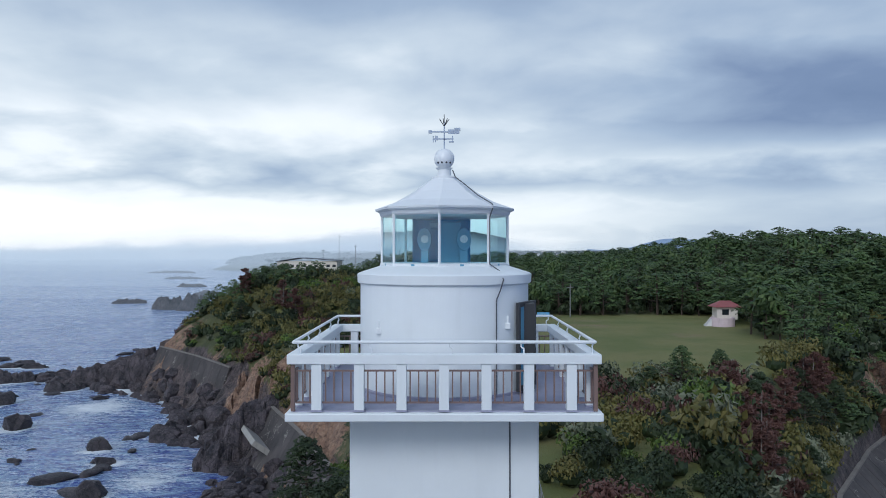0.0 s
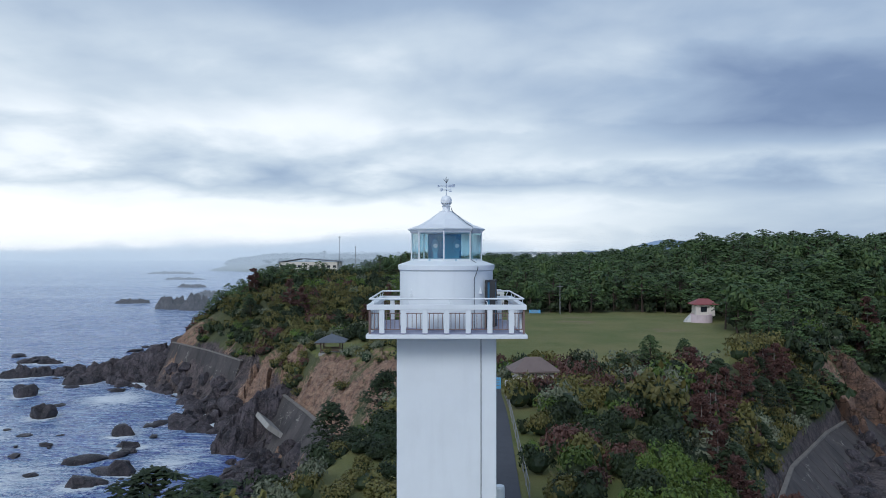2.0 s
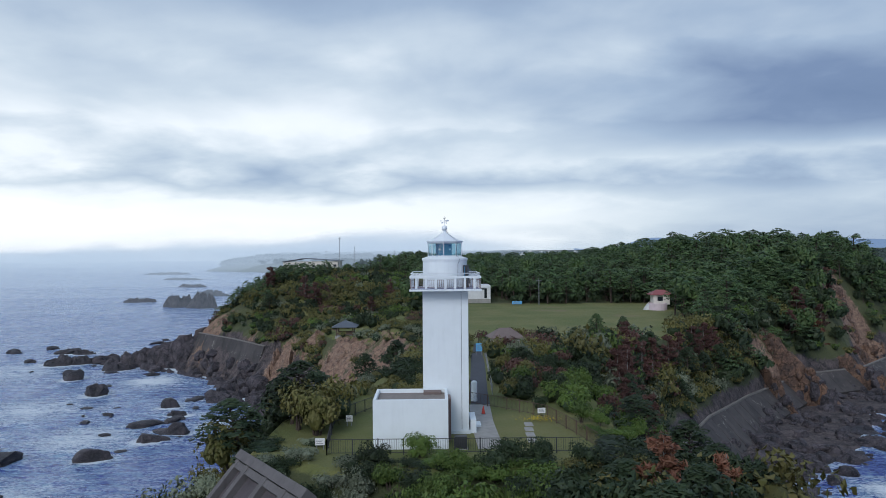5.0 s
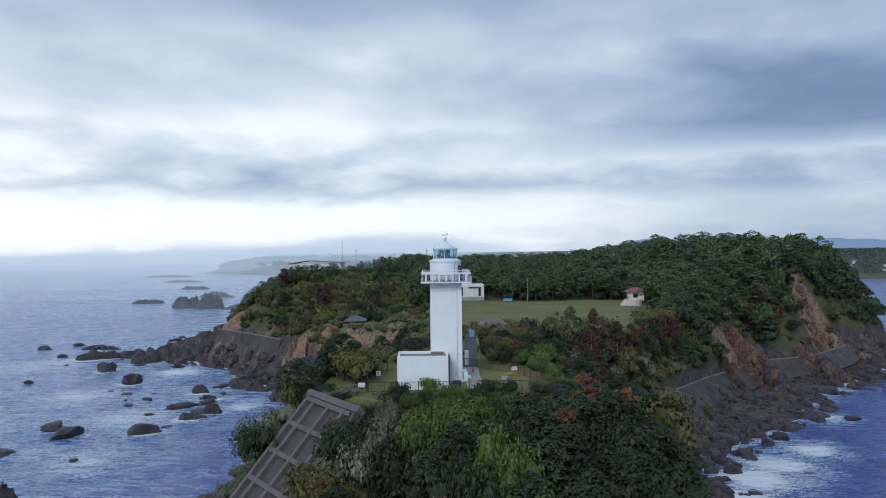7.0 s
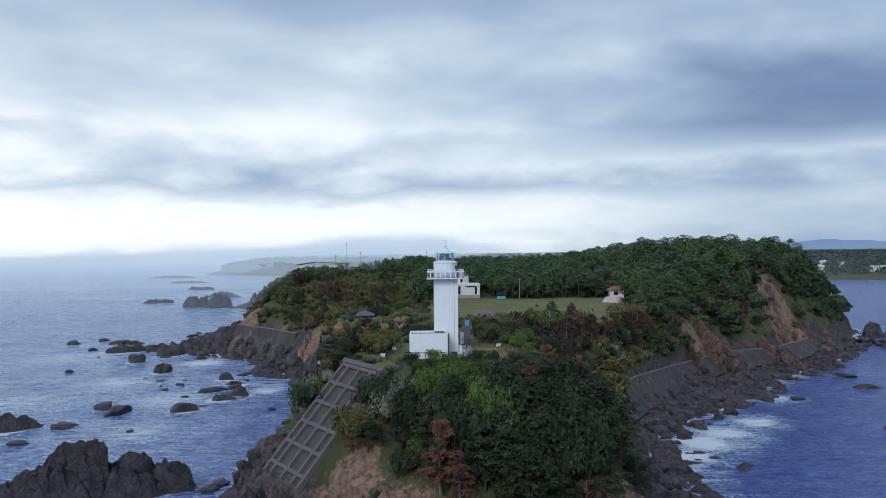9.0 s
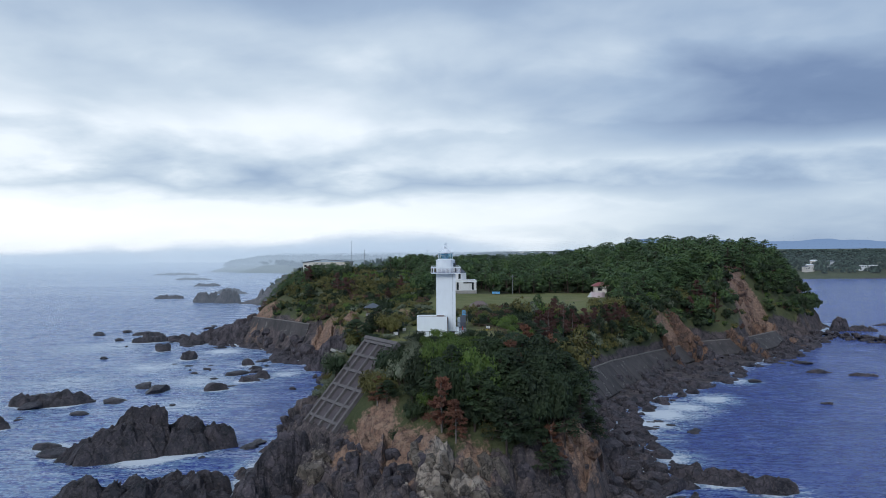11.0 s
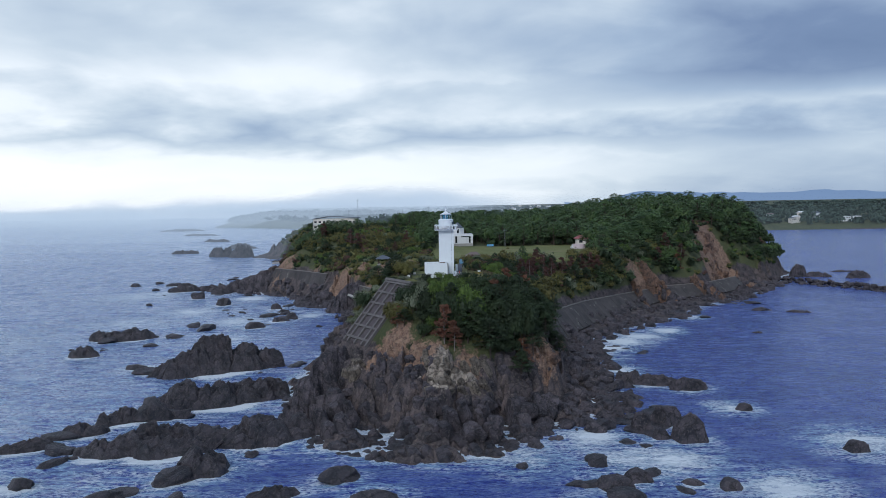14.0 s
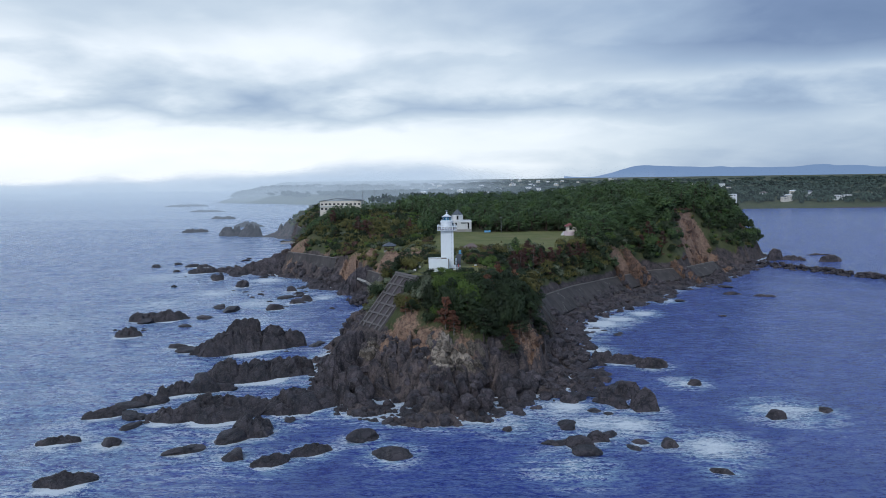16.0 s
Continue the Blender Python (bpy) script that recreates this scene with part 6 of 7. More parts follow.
# ---------------------------------------------------------------- trees and shrubs
def leaves(rng, centres, outward, length, width, droop=0.0, spread=0.9):
    """One diamond leaf or needle tuft at each centre, facing roughly outwards."""
    n = len(centres)
    face = outward / (np.linalg.norm(outward, axis=1)[:, None] + 1e-9) + rng.normal(0, spread * 0.5, (n, 3))
    face[:, 2] += 0.25 - droop
    face /= np.linalg.norm(face, axis=1)[:, None] + 1e-9
    d = np.cross(face, rng.normal(size=(n, 3)))
    d /= np.linalg.norm(d, axis=1)[:, None] + 1e-9
    s = np.cross(face, d)
    ln = (length * rng.uniform(0.6, 1.3, n))[:, None]
    wd = (width * rng.uniform(0.6, 1.3, n))[:, None]
    up = face * ln * -0.14
    a, b, c, e = centres - d * ln * 0.5, centres + s * wd * 0.5 + up, centres + d * ln * 0.5, centres - s * wd * 0.5 + up
    v = np.stack([a, b, c, e], 1).reshape(-1, 3)
    k = np.arange(n) * 4
    f = np.concatenate([np.stack([k, k + 1, k + 2], 1), np.stack([k, k + 2, k + 3], 1)])
    return v, f


def joined(*bodies):
    vs, fs, base = [], [], 0
    for v, f in bodies:
        vs.append(v)
        fs.append(f + base)
        base += len(v)
    return np.concatenate(vs), np.concatenate(fs)


def limb(a, b, r0, r1, sides=5):
    a, b = np.array(a, float), np.array(b, float)
    d = b - a
    d /= np.linalg.norm(d) + 1e-9
    p = np.cross(d, (0.31, 0.95, 0.1))
    p /= np.linalg.norm(p)
    q = np.cross(d, p)
    ang = np.arange(sides) * 2 * math.pi / sides
    ring = np.cos(ang)[:, None] * p + np.sin(ang)[:, None] * q
    v = np.concatenate([a + ring * r0, b + ring * r1])
    i = np.arange(sides)
    j = (i + 1) % sides
    return v, np.concatenate([np.stack([i, j, j + sides], 1), np.stack([i, j + sides, i + sides], 1)])


def crown_core(rng, centre, radius):
    """A dark inside that keeps the crown from being seen through."""
    v = ICO_V[:42] if len(ICO_V) < 42 else ICO_V
    return v * radius * rng.uniform(0.8, 1.05, (len(v), 1)) + centre, ICO_F


def broadleaf(seed, n, lobes=8, leaf=0.17):
    """A rounded crown of lobes, 1 m in radius and 1 m high, on forking stems."""
    rng = np.random.default_rng(seed)
    cs, rs = [], []
    for k in range(lobes):
        a, r = rng.uniform(0, 6.28), rng.uniform(0.15, 0.62)
        cs.append((r * math.cos(a), r * math.sin(a), rng.uniform(0.32, 0.70)))
        rs.append(rng.uniform(0.24, 0.42))
    pts, outs = [], []
    per = n // lobes
    for c, r in zip(cs, rs):
        d = rng.normal(size=(per, 3))
        d[:, 2] = np.abs(d[:, 2]) * 1.1 - 0.35
        d /= np.linalg.norm(d, axis=1)[:, None]
        lump = np.sin(d[:, :1] * 7 + c[0] * 20) * np.sin(d[:, 1:2] * 7 + c[1] * 20) * np.sin(d[:, 2:] * 6 + c[2] * 20)
        rad = r * rng.uniform(0.84, 1.06, (per, 1)) * (1 + 0.22 * lump)
        pts.append(np.array(c) + d * rad * (1, 1, 0.85))
        outs.append(d)
    pts, outs = np.concatenate(pts), np.concatenate(outs)
    pts[:, 2] = np.clip(pts[:, 2], 0.02, None)
    crown = leaves(rng, pts, outs, leaf, leaf * 0.7)
    core = joined(*[crown_core(rng, np.array(c), r * 0.58) for c, r in zip(cs, rs)][:5]) if n > 200 else None
    stems = joined(*[limb((0, 0, -0.25), (c[0] * 0.6, c[1] * 0.6, c[2] * 0.8), 0.045, 0.02) for c in cs[:4]])
    return crown, stems, core


def pine(seed, pads, per, needle):
    """A wind-shaped pine: a crooked trunk, limbs and flat pads of needles, 1 m high."""
    rng = np.random.default_rng(seed)
    lean = rng.normal(0, 0.05, 2)
    wood = [limb((0, 0, -0.05), (lean[0], lean[1], 0.55), 0.022, 0.015), limb((lean[0], lean[1], 0.55), (lean[0] * 1.6, lean[1] * 1.6, 0.95), 0.015, 0.004)]
    pts, outs = [], []
    for k in range(pads):
        g = (k + rng.uniform(0, 1)) / pads
        h = 0.34 + 0.60 * g
        a = k * 2.4 + rng.uniform(-0.6, 0.6)
        far = (0.31 * (1 - g ** 2.2) + 0.02) * rng.uniform(0.55, 1.1)
        ox, oy = lean[0] * h * 1.5, lean[1] * h * 1.5
        at = np.array((ox + far * math.cos(a), oy + far * math.sin(a), h))
        wood.append(limb((ox, oy, h - 0.06), at, 0.008, 0.003, 4))
        wide = rng.uniform(0.09, 0.15) * (1.15 - 0.4 * g)
        r, t = np.sqrt(rng.random(per)) * wide, rng.uniform(0, 6.28, per)
        p = np.stack([r * np.cos(t), r * np.sin(t), 0.055 * (1 - (r / wide) ** 2) + rng.normal(0, 0.008, per)], 1)
        pts.append(at + p)
        outs.append(np.stack([p[:, 0] * 5, p[:, 1] * 5, np.full(per, 0.8)], 1))
    crown = leaves(rng, np.concatenate(pts), np.concatenate(outs), needle, needle * 0.55, spread=0.55)
    return crown, joined(*wood), None


def bare_tree(seed, n):
    """A withered pine: a straight stem, thin drooping branches and scant dead needles."""
    rng = np.random.default_rng(seed)
    wood = [limb((0, 0, -0.05), (0.02, 0.01, 0.97), 0.018, 0.004)]
    pts, outs = [], []
    for k in range(34):
        h = rng.uniform(0.18, 0.95)
        a, r = rng.uniform(0, 6.28), (0.30 * (1 - h) + 0.07) * rng.uniform(0.6, 1.1)
        tip = np.array((r * math.cos(a), r * math.sin(a), h + rng.uniform(-0.02, 0.08)))
        wood.append(limb((0.02 * h, 0, h), tip, 0.006, 0.002, 3))
        t = rng.uniform(0.3, 1.0, (n // 34, 1))
        pts.append(np.array((0, 0, h)) * (1 - t) + tip * t + rng.normal(0, 0.016, (n // 34, 3)))
        outs.append(rng.normal(0, 1, (n // 34, 3)))
    return leaves(rng, np.concatenate(pts), np.concatenate(outs), 0.075, 0.026, spread=0.8), joined(*wood), None


def plant_things(name, label, category, protos, crown_mat, wood_mat, spots, group):
    """Plants that stand apart: each a thing with its stems and its crown."""
    made = []
    for k, (crown, wood, core) in enumerate(protos):
        p = thing(name, label, category, group=group)
        w = new("trunk", mesh_of("trunk", *wood, [M[wood_mat]]))
        w.parent = p
        c = new("crown", mesh_of("crown", *(joined(crown, core) if core else crown), [M[crown_mat]]))
        c.parent = p
        made.append([p, False])
    for i, (x, y, z, s, a, k, tall) in enumerate(spots):
        m = Matrix.LocRotScale((x, y, z), Euler((0, 0, a)), (s, s, tall))
        p, used = made[k % len(made)]
        if not used:
            p.matrix_basis = m
            made[k % len(made)][1] = True
        else:
            q = copy_thing(p, m)
            q.matrix_basis = m
    for p, used in made:
        if not used:
            for ob in (*p.children, p):
                bpy.data.objects.remove(ob)


def keep_clear(x, y):
    """Ground that carries no plants: lawns, paths, buildings, bare faces."""
    lat = lattice_plane(x, y)[1] > 0.5
    court = (x > -8.8) & (x < 10.8) & (y > -8.2) & (y < 9 - 0.5 * (x - 2)) 
    way = (np.abs(x - (3.3 + 0.045 * y)) < 1.7) & (y > 5) & (y < 82)
    verge = (x > 1) & (x < 7.4 + 0.01 * y) & (y > 5) & (y < 12)
    field = (y > 84 - 0.06 * x) & (y < 187) & (x > -3) & (x < 47 + 0.16 * (y - 84))
    gaz = (np.abs(x + 20) < 8) & (np.abs(y - 131) < 10)
    house = ((np.abs(x - 11.5) < 4.5) & (np.abs(y - 56) < 3.5)) | ((np.abs(x - 11) < 12) & (y > 180) & (y < 210)) | ((np.abs(x - 64) < 7) & (np.abs(y - 156) < 7)) | ((np.abs(x + 76) < 21) & (y > 345) & (y < 402)) | ((np.abs(x + 122) < 9) & (y > 394) & (y < 412))
    return lat | court | way | verge | field | gaz | house


def sow(x0, x1, y0, y1, gap, seed):
    rng = np.random.default_rng(seed)
    gx, gy = np.meshgrid(np.arange(x0, x1, gap), np.arange(y0, y1, gap))
    x = gx.ravel() + rng.uniform(-0.45, 0.45, gx.size) * gap
    y = gy.ravel() + rng.uniform(-0.45, 0.45, gx.size) * gap
    d0, d1, d2 = (reach(x, y, o) for o in (SHORE + SHORE_E, BRINK + BRINK_E, EDGE + EDGE_E))
    bare = np.zeros(x.shape)
    for bx, by, r, v in BARE:
        bare = np.maximum(bare, v * np.exp(-(((x - bx) ** 2 + (y - by) ** 2) / r ** 2) ** 1.5))
    return rng, x, y, ground_at(x, y), d0, d1, d2, bare


KINDS = ("leaf_green", "leaf_dark", "leaf_olive", "leaf_silver", "leaf_rust")
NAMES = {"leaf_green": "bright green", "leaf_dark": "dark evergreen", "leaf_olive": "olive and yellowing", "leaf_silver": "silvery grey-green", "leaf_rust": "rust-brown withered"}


def species(x, y, rng):
    """Which shrub grows where: drifts, with odd ones among them."""
    p = fbm(x / 14, y / 14, 3, 400) + rng.normal(0, 0.07, x.shape)
    q = fbm(x / 9, y / 9, 3, 430) + rng.normal(0, 0.07, x.shape)
    k = np.where(p > 0.07, 0, np.where(p > -0.06, 1, 2))
    k = np.where(q > 0.15, 3, k)
    k = np.where((q < -0.25), 4, k)
    # the cape: dark on the east flank, green in the middle, grey-green to the west
    cape = y < -4
    k = np.where(cape & (x > 5) & (k != 4), np.where(rng.random(x.shape) < 0.8, 1, 2), k)
    k = np.where(cape & (x > -4) & (x < 6) & (y > -30), np.where(rng.random(x.shape) < 0.7, 0, 1), k)
    k = np.where(cape & (x <= 5) & (y <= -24), np.where(rng.random(x.shape) < 0.7, 1, 0), k)
    k = np.where(cape & (x <= -4) & (y > -20), np.where(rng.random(x.shape) < 0.45, 3, 1), k)
    east = (x > 20) & (y > 5) & (y < 130)
    k = np.where(east & (rng.random(x.shape) < 0.38), np.where(rng.random(x.shape) < 0.35, 3, np.where(rng.random(x.shape) < 0.6, 2, 1)), k)
    low = (x > 24 + 0.55 * np.maximum(y - 20, 0)) & (y > 0) & (y < 130)
    k = np.where(low & (rng.random(x.shape) < 0.45), np.where(rng.random(x.shape) < 0.4, 4, 1), k)
    return k


def grow_shrubs():
    near = [broadleaf(500 + k, 1200, 15, 0.105) for k in range(4)]
    sizes = [[broadleaf(520 + 10 * n + k, leaf_count, 11, leaf)[0] for k in range(4)] for n, (leaf_count, leaf) in enumerate(((480, 0.145), (250, 0.180), (110, 0.26)))]
    things, stuff, cores, pines = {k: [] for k in KINDS}, {k: [] for k in KINDS}, [], []
    # near slopes, then those further off
    for x0, x1, y0, y1, gap, seed in ((-40, 40, -45, 34, 2.3, 1), (-60, 110, 34, 190, 2.75, 2), (-155, -10, 120, 520, 3.7, 3), (60, 200, 100, 330, 3.7, 4)):
        rng, x, y, z, d0, d1, d2, bare = sow(x0, x1, y0, y1, gap, seed)
        margin = np.where((y < 9) & (x < 8.5) & (x > -6), 1.5, np.where(x > -8, 60.0, np.where(y > 142, 60.0, 8.0)))
        ok = (d1 > 0.3 + 1.2 * rng.random(x.shape)) & (d2 < margin) & (bare < 0.40 + 0.6 * rng.random(x.shape) ** 2) & ~keep_clear(x, y)
        if seed == 2:
            ok &= (d1 > 0.9) | (x < 25)
            ok &= (y < 88) | (d2 < 1) | (x < -3)
            ok &= (x < 62) | (d2 < 2)
        if seed == 3:
            ok &= ((y > 190) & (x < -30)) | ((x < -10) & (y < 240))
            ok &= (y < 250) | (d2 < 4) | (x < -96)
        if seed == 4:
            ok &= (x > 110) | (y > 190)
            ok &= d2 < 3
        k = species(x, y, rng)
        for i in np.flatnonzero(ok):
            s = rng.uniform(1.0, 1.9) * (1.15 if seed > 1 else 1.0) * (1.25 if seed > 2 else 1.0)
            tall = s * rng.uniform(1.1, 1.7)
            if seed == 1:
                # wind-clipped towards the brow, so that the lawn stays in sight
                lid = 25.9 + 0.125 * max(-8.0 - y[i], 0) - z[i] if y[i] < 0 else (3.4 if x[i] > 6 or x[i] < -8 else 1.5)
                if -18 < x[i] < -9 and -4 < y[i] < 7:
                    if rng.random() < 0.6:
                        continue
                    lid, tall, s, k[i] = 5.5, rng.uniform(3.6, 4.8), rng.uniform(2.6, 3.2), 1 + int(rng.random() < 0.4)
                tall = min(tall * (1.0 + 0.9 * (d2[i] < -6)), max(lid, 0.55))
                if x[i] > 4 and y[i] < -4:
                    s, tall = s * 1.3, min(tall * 1.5, max(lid, 0.55))
                if d1[i] < 3:
                    tall = min(tall, 3.0 if x[i] > 4 else 1.6)
            elif x[i] > -8 and d2[i] > -2 and y[i] < 130:
                tall = min(tall * 1.25, 3.6 if x[i] > 6 else 2.0)
            if seed == 2 and x[i] > 14 and d2[i] < 0:
                tall, s = tall * 1.5, s * 1.15
            s = max(s, tall / 1.45)
            spot = (x[i], y[i], z[i] - 0.1, s, rng.uniform(0, 6.28), int(rng.integers(4)), tall)
            name = KINDS[k[i]]
            if seed == 1 and y[i] < 2 and len(things[name]) < 70:
                things[name].append(spot)
            else:
                stuff[name].append((seed, spot))
    for name in KINDS:
        if things[name]:
            plant_things("shrub", f"{NAMES[name]} wind-clipped coastal shrub on the slope", "shrub", near, name, "bark", things[name], f"{NAMES[name]} shrubs")
        spots = [(*s[:5], s[5] + 4 * (min(seed, 3) - 1), s[6]) for seed, s in stuff[name]]
        if spots:
            tagged(scatter_mesh("shrubs", sum(sizes, []), spots, [M[name]]), f"thicket of {NAMES[name]} coastal shrubs", "shrubs", kind="stuff")
            cores += [s for seed, s in stuff[name]]
    # dark filler blobs: the thickets' inner shade is put into their colour
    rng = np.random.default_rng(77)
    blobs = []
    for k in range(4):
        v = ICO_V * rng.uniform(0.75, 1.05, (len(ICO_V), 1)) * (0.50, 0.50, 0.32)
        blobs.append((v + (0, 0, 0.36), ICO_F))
    tagged(scatter_mesh("thicket_twigs", blobs, cores, [M["leaf_dark"]]), "dark filler blobs inside the thickets, inner shade put into their colour", "twigs", kind="stuff")


grow_shrubs()


def grow_trees():
    rng = np.random.default_rng(12)
    near = [pine(600 + k, 30, 56, 0.060) for k in range(5)]
    mid = [pine(620 + k, 18, 24, 0.076) for k in range(4)]
    for k in range(1):
        (v, f), stems, core = broadleaf(630 + k, 198, 9, 0.22)
        mid.append(((v * (0.36, 0.36, 0.72) + (0, 0, 0.26), f), (stems[0] * (0.3, 0.3, 0.7) + (0, 0, 0.1), stems[1]), None))
    dead = [bare_tree(640 + k, 1500) for k in range(3)]
    # pines of the cape and its flanks
    spots = []
    for x, y, h, w in ((12, -19, 8.0, 9), (16, -14, 7.5, 8), (9, -25, 8.5, 9), (14, -25, 7.5, 8), (19, -8, 6.5, 8), (5, -30, 7.0, 8), (17, -19, 7, 8), (20, -14, 6.5, 8), (8, -33, 5.5, 7), (12, -31, 5.5, 7),
                       (-2, -27, 6.5, 7), (-5, -22, 5.0, 7), (21, -3, 6, 7), (11, -14, 5.5, 7), (-10, -24, 3.6, 6), (17, 3, 4.5, 7), (-16, -2, 5.0, 8), (-13, 2, 5.2, 8), (-11, 6, 3.6, 7), (22, 6, 6, 8), (23, -12, 8, 9), (24.5, -6, 8, 9), (21.5, -20, 7, 8), (17.5, -27, 6.5, 8), (14, -33, 6, 7), (25.5, 1, 7, 8), (24, -16, 7, 8)):
        z = float(ground_at(x, y))
        lid = 26.2 + 0.125 * max(-8 - y, 0) - z if y < 0 and x > -8 else 9
        spots.append((x, y, z - 0.1, w, rng.uniform(0, 6.28), int(rng.integers(5)), min(h * 1.05, max(lid, 2.5))))
    # the crowded trees that cover the brow and the east flank of the cape
    crowd = {"leaf_pine": [], "leaf_dark": [], "leaf_green": [], "leaf_silver": []}
    r2, x, y, z, d0, d1, d2, bare = sow(-12, 27, -37, -9, 3.1, 22)
    for i in np.flatnonzero((d1 > 0.6) & (bare < 0.55) & ~keep_clear(x, y) & (lattice_plane(x, y)[1] < 0.05)):
        lid = 26.2 + 0.10 * max(-9 - y[i], 0) - z[i]
        h = float(np.clip(lid * r2.uniform(0.65, 1.0), 1.8, 9.0)) * (0.6 if x[i] < -7 else 1.0)
        u = r2.random()
        if x[i] > 6:
            kind = "leaf_pine" if u < 0.6 else "leaf_dark"
        elif y[i] < -25:
            kind = "leaf_pine" if u < 0.45 else "leaf_dark" if u < 0.8 else "leaf_green"
        elif x[i] > -4:
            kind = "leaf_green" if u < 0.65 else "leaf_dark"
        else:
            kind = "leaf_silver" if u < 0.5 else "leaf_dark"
        if kind == "leaf_pine":
            spots.append((x[i], y[i], z[i] - 0.1, h * r2.uniform(0.8, 1.0), r2.uniform(0, 6.28), int(r2.integers(5)), h))
        else:
            crowd[kind].append((x[i], y[i], z[i] - 0.15, max(h * r2.uniform(0.34, 0.46), 1.5), r2.uniform(0, 6.28), int(r2.integers(4)), h))
    full = [broadleaf(560 + k, 1800, 20, 0.090) for k in range(4)]
    for kind, rows in crowd.items():
        if rows:
            plant_things("broadleaf_tree", f"{NAMES[kind]} rounded coastal tree on the cape", "tree", full, kind, "bark", rows, f"{NAMES[kind]} trees of the cape")
    # and along the east and west slopes
    r2, x, y, z, d0, d1, d2, bare = sow(-60, 120, 30, 190, 6.5, 21)
    ok = (d1 > 2) & (d2 < -1.5) & (bare < 0.3) & ~keep_clear(x, y) & (r2.random(x.shape) < np.where(x > 0, 0.62, 0.35))
    for i in np.flatnonzero(ok):
        h = r2.uniform(4.5, 8.0)
        spots.append((x[i], y[i], z[i] - 0.1, h * 0.95, r2.uniform(0, 6.28), int(r2.integers(5)), h))
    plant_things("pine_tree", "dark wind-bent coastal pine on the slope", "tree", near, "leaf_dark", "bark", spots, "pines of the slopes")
    # withered red pines
    spots = []
    for x, y, h in ((-1.5, -33, 8.5), (0.5, -34, 6.5), (10, -22, 8.5), (13, -15, 7.5), (15, -29, 7.0), (-11.5, -23, 5.0), (18, -12, 7.0), (108, 146, 8.5), (22, 18, 6), (24, 40, 7), (27, 46, 8), (34, 63, 8), (38, 70, 7), (43, 77, 8), (22, 30, 6), (30, 58, 7), (58, 99, 8), (62, 104, 7),
                    (98, 142, 9), (104, 150, 9), (112, 152, 8), (-42, 172, 9), (-38, 168, 8), (-58, 195, 9), (-20, 160, 6), (-15, 172, 7), (126, 176, 9), (48, 86, 7), (21, 24, 5), (40, 76, 6), (28, 52, 7), (32, 66, 7), (53, 92, 8)):
        spots.append((x, y, float(ground_at(x, y)) - 0.1, h * 1.15, rng.uniform(0, 6.28), int(rng.integers(3)), h))
    plant_things("withered_pine", "withered rust-red pine with bare branches", "tree", dead, "leaf_red", "bark_grey", spots[:8], "withered pines of the cape")
    plant_things("withered_pine", "dull brown withered pine with bare branches", "tree", dead, "leaf_rust", "bark_grey", spots[8:], "withered pines")
    # two young pines before the field
    plant_things("young_pine", "young bushy pine at the edge of the field", "tree", near, "leaf_pine", "bark", [(28.5, 72, float(ground_at(28.5, 72)), 6, 1.0, 0, 6.4), (34, 74, float(ground_at(34, 74)), 5, 2.0, 1, 5.8), (24.5, 71, float(ground_at(24.5, 71)), 5, 3.0, 2, 4.0)], "young pines")
    # the pine wood behind the field
    out = []
    for x0, x1, y0, y1, gap, seed in ((-62, 190, 186, 262, 6.3, 31), (48, 150, 92, 190, 5.9, 32), (-140, 230, 262, 480, 11.0, 33), (-6, 4, 150, 188, 5.0, 34), (-100, -40, 178, 300, 6.2, 35), (150, 212, 176, 262, 5.2, 36)):
        r2, x, y, z, d0, d1, d2, bare = sow(x0, x1, y0, y1, gap, seed)
        ok = (d2 > -9) & (d1 > 2) & (bare < 0.4) & ~keep_clear(x, y)
        if seed == 32:
            ok &= (x > 56 + 0.16 * (y - 84)) & (d2 > -12)
        if seed == 34:
            ok &= d2 > -6
        if seed == 36:
            ok = (d1 > 1.5) & (bare < 0.35)
        if seed == 35:
            ok = (d1 > 2) & (bare < 0.3) & ~keep_clear(x, y) & (r2.random(x.shape) < np.where(x < -62, 0.8, 0.3))
        if seed == 31:
            ok &= (x > -8) | ((y > 212 - 0.5 * (x + 8)) & (r2.random(x.shape) < 0.7))
        for i in np.flatnonzero(ok):
            hill = float(smooth(55, 110, x[i]) * smooth(110, 190, y[i]))
            low = float(smooth(-5, -50, x[i]))
            h = r2.uniform(6.8, 12.6) + 1.6 * hill - 4.5 * low
            if d2[i] < 4:
                h *= 0.75
            if x[i] < -28 and y[i] > 232 and seed != 35:
                h = r2.uniform(3.0, 5.0)
            if seed > 34:
                h = r2.uniform(5.0, 8.0)
            out.append((x[i], y[i], z[i] - 0.2, h * r2.uniform(1.1, 1.6) * (1.25 if seed == 33 else 1), r2.uniform(0, 6.28), int(r2.integers(5)), h))
    tagged(scatter_mesh("pine_wood", [c for c, w, k in mid], out, [M["leaf_pine"]]), "dense dark pine wood behind the field", "wood", kind="stuff")
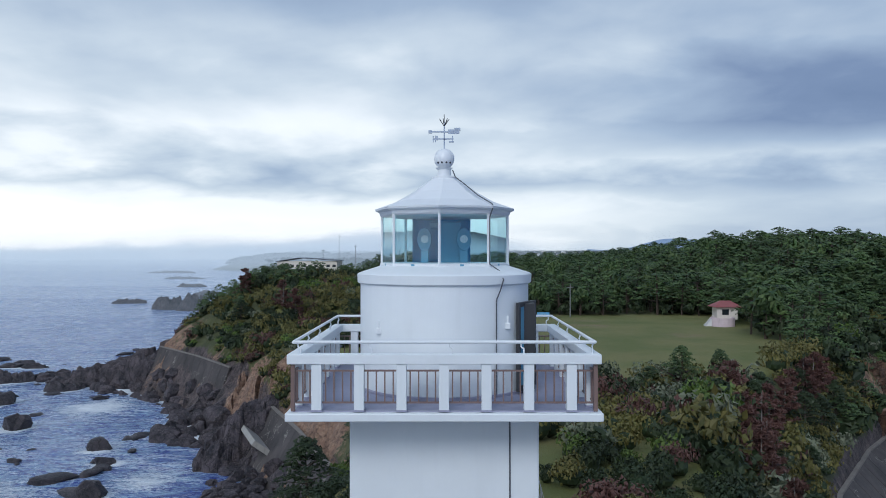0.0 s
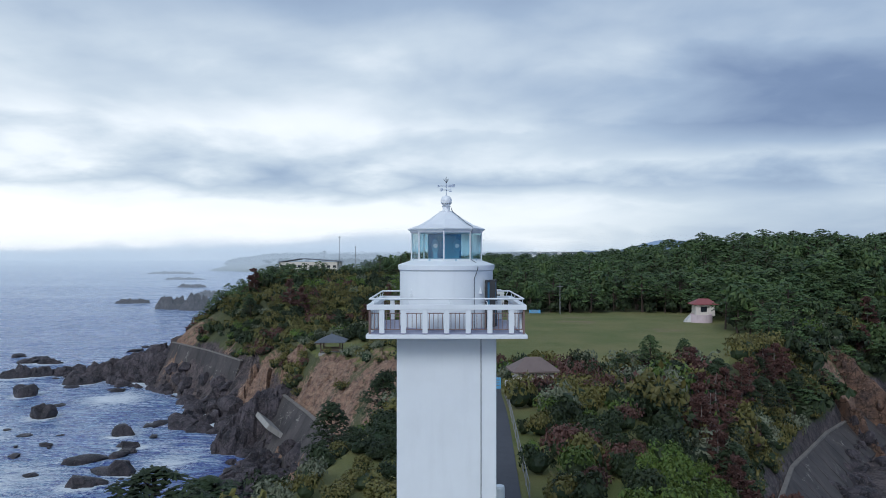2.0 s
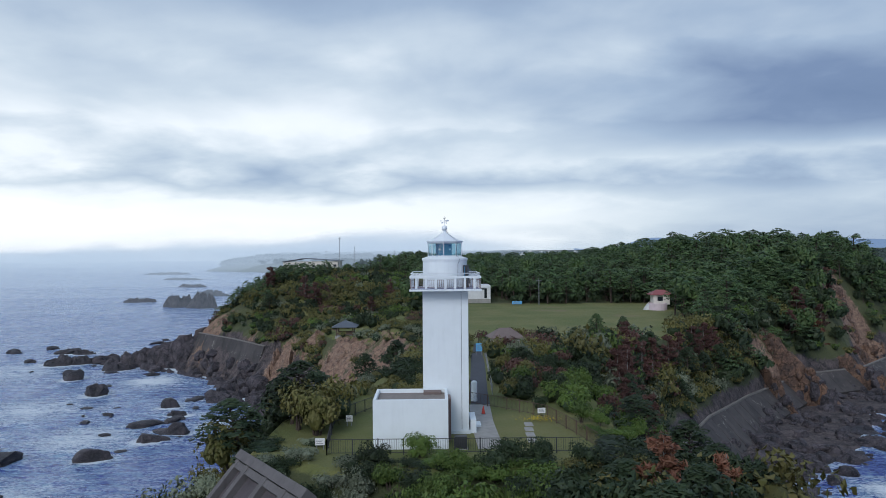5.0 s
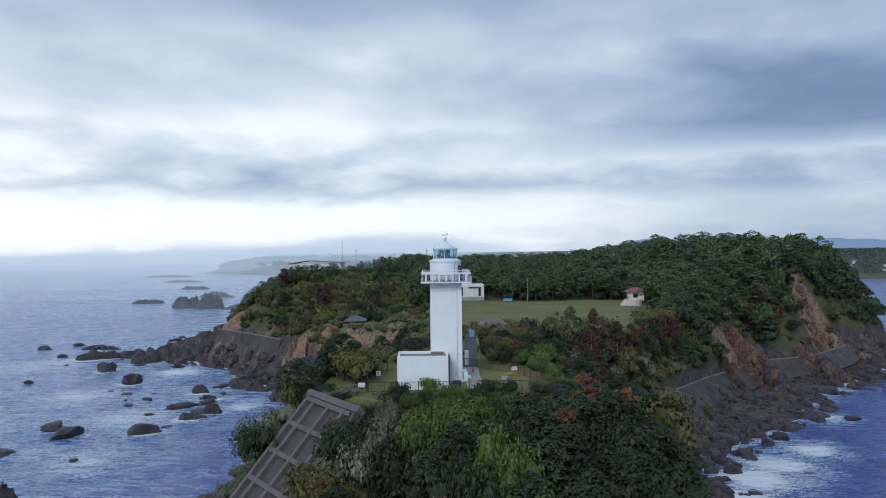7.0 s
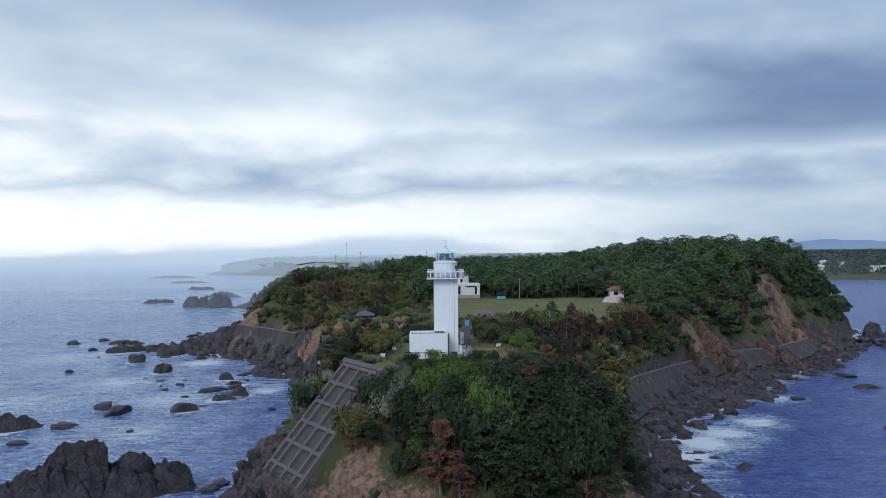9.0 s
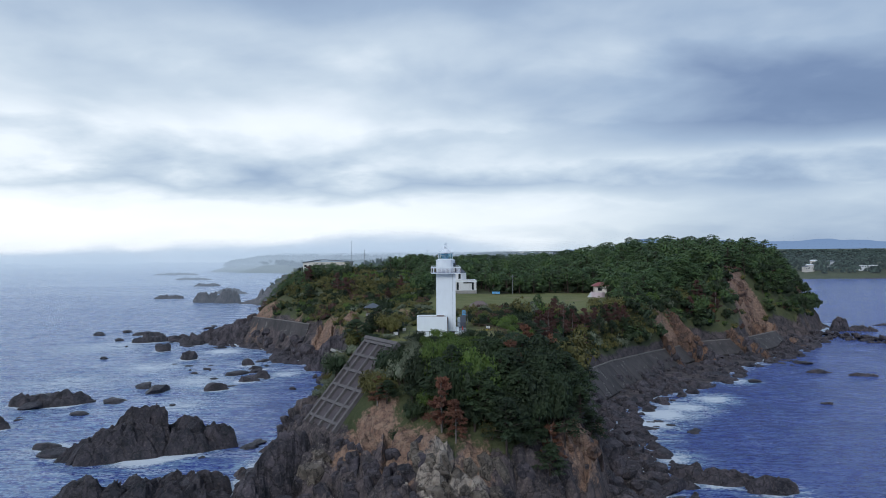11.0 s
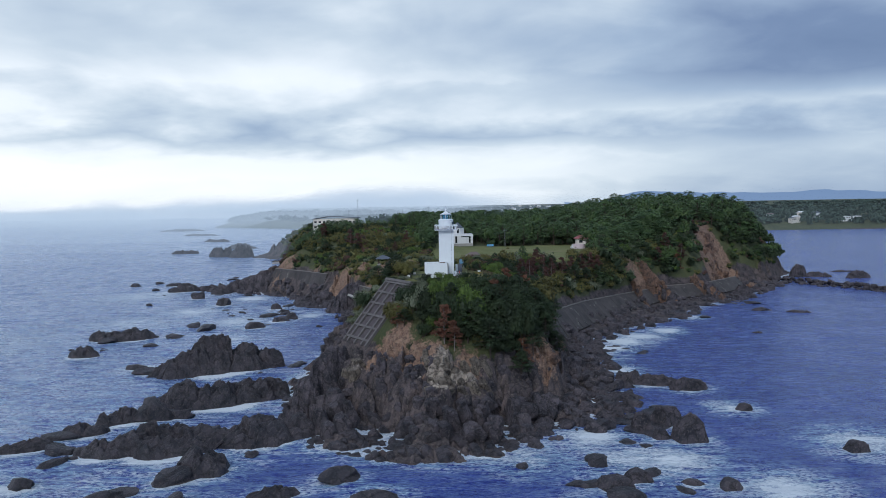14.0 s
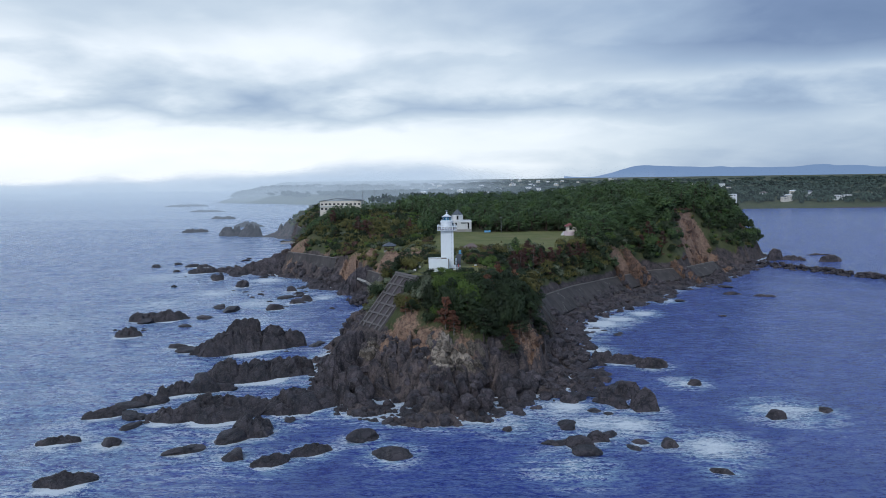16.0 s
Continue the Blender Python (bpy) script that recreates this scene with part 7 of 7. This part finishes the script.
    tagged(scatter_mesh("pine_trunks", [w for c, w, k in mid], out[:400], [M["bark"]]), "brown trunks of the pine wood", "trunks", kind="stuff")
    # undergrowth that closes the wood
    blobs = []
    for k in range(3):
        c, w, core = broadleaf(660 + k, 60, 6, 0.5)
        blobs.append(c)
    spots = [(x + 2.0, y - 1.2, z, 3.2, a, k % 3, 4.0) for x, y, z, s, a, k, t in out if y < 262]
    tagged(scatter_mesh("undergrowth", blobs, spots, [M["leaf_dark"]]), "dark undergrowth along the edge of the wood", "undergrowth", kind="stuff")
    # far woods
    tufts = [broadleaf(680 + k, 32, 5, 0.6)[0] for k in range(3)]
    far = []
    for x0, x1, y0, y1, gap, seed in ((-170, 330, 480, 900, 15, 41), (-300, 900, 900, 1500, 21, 42), (400, 1500, 900, 1150, 15, 43), (-500, 1700, 1500, 2600, 38, 44), (-560, -60, 1320, 2200, 26, 45)):
        r2, x, y, z, d0, d1, d2, bare = sow(x0, x1, y0, y1, gap, seed)
        ok = (d1 > 6) & (fbm(x / 90, y / 90, 2, 500) > -0.17)
        for i in np.flatnonzero(ok):
            s = r2.uniform(6, 9) * gap / 15
            far.append((x[i], y[i], z[i] - 1, s, r2.uniform(0, 6.28), int(r2.integers(3)), r2.uniform(9, 13)))
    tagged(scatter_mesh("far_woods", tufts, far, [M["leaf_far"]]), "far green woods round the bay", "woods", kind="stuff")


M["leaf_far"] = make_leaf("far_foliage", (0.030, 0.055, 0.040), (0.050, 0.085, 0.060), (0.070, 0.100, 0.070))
grow_trees()


def yellow_flowers():
    rng = np.random.default_rng(3)
    p = np.stack([rng.normal(8.0, 0.8, 260), rng.normal(2.2, 0.35, 260), 25.6 + rng.uniform(0, 0.3, 260)], 1)
    v, f = leaves(rng, p, np.tile((0, 0, 1.0), (260, 1)), 0.14, 0.10)
    tagged(new("flower_bed", mesh_of("flower_bed", v, f, [M["yellow"]])), "bed of small yellow flowers by the fence", "flowers", kind="stuff")


M["yellow"] = make_leaf("yellow_petals", (0.55, 0.38, 0.02), (0.62, 0.45, 0.03), (0.35, 0.30, 0.04))
yellow_flowers()
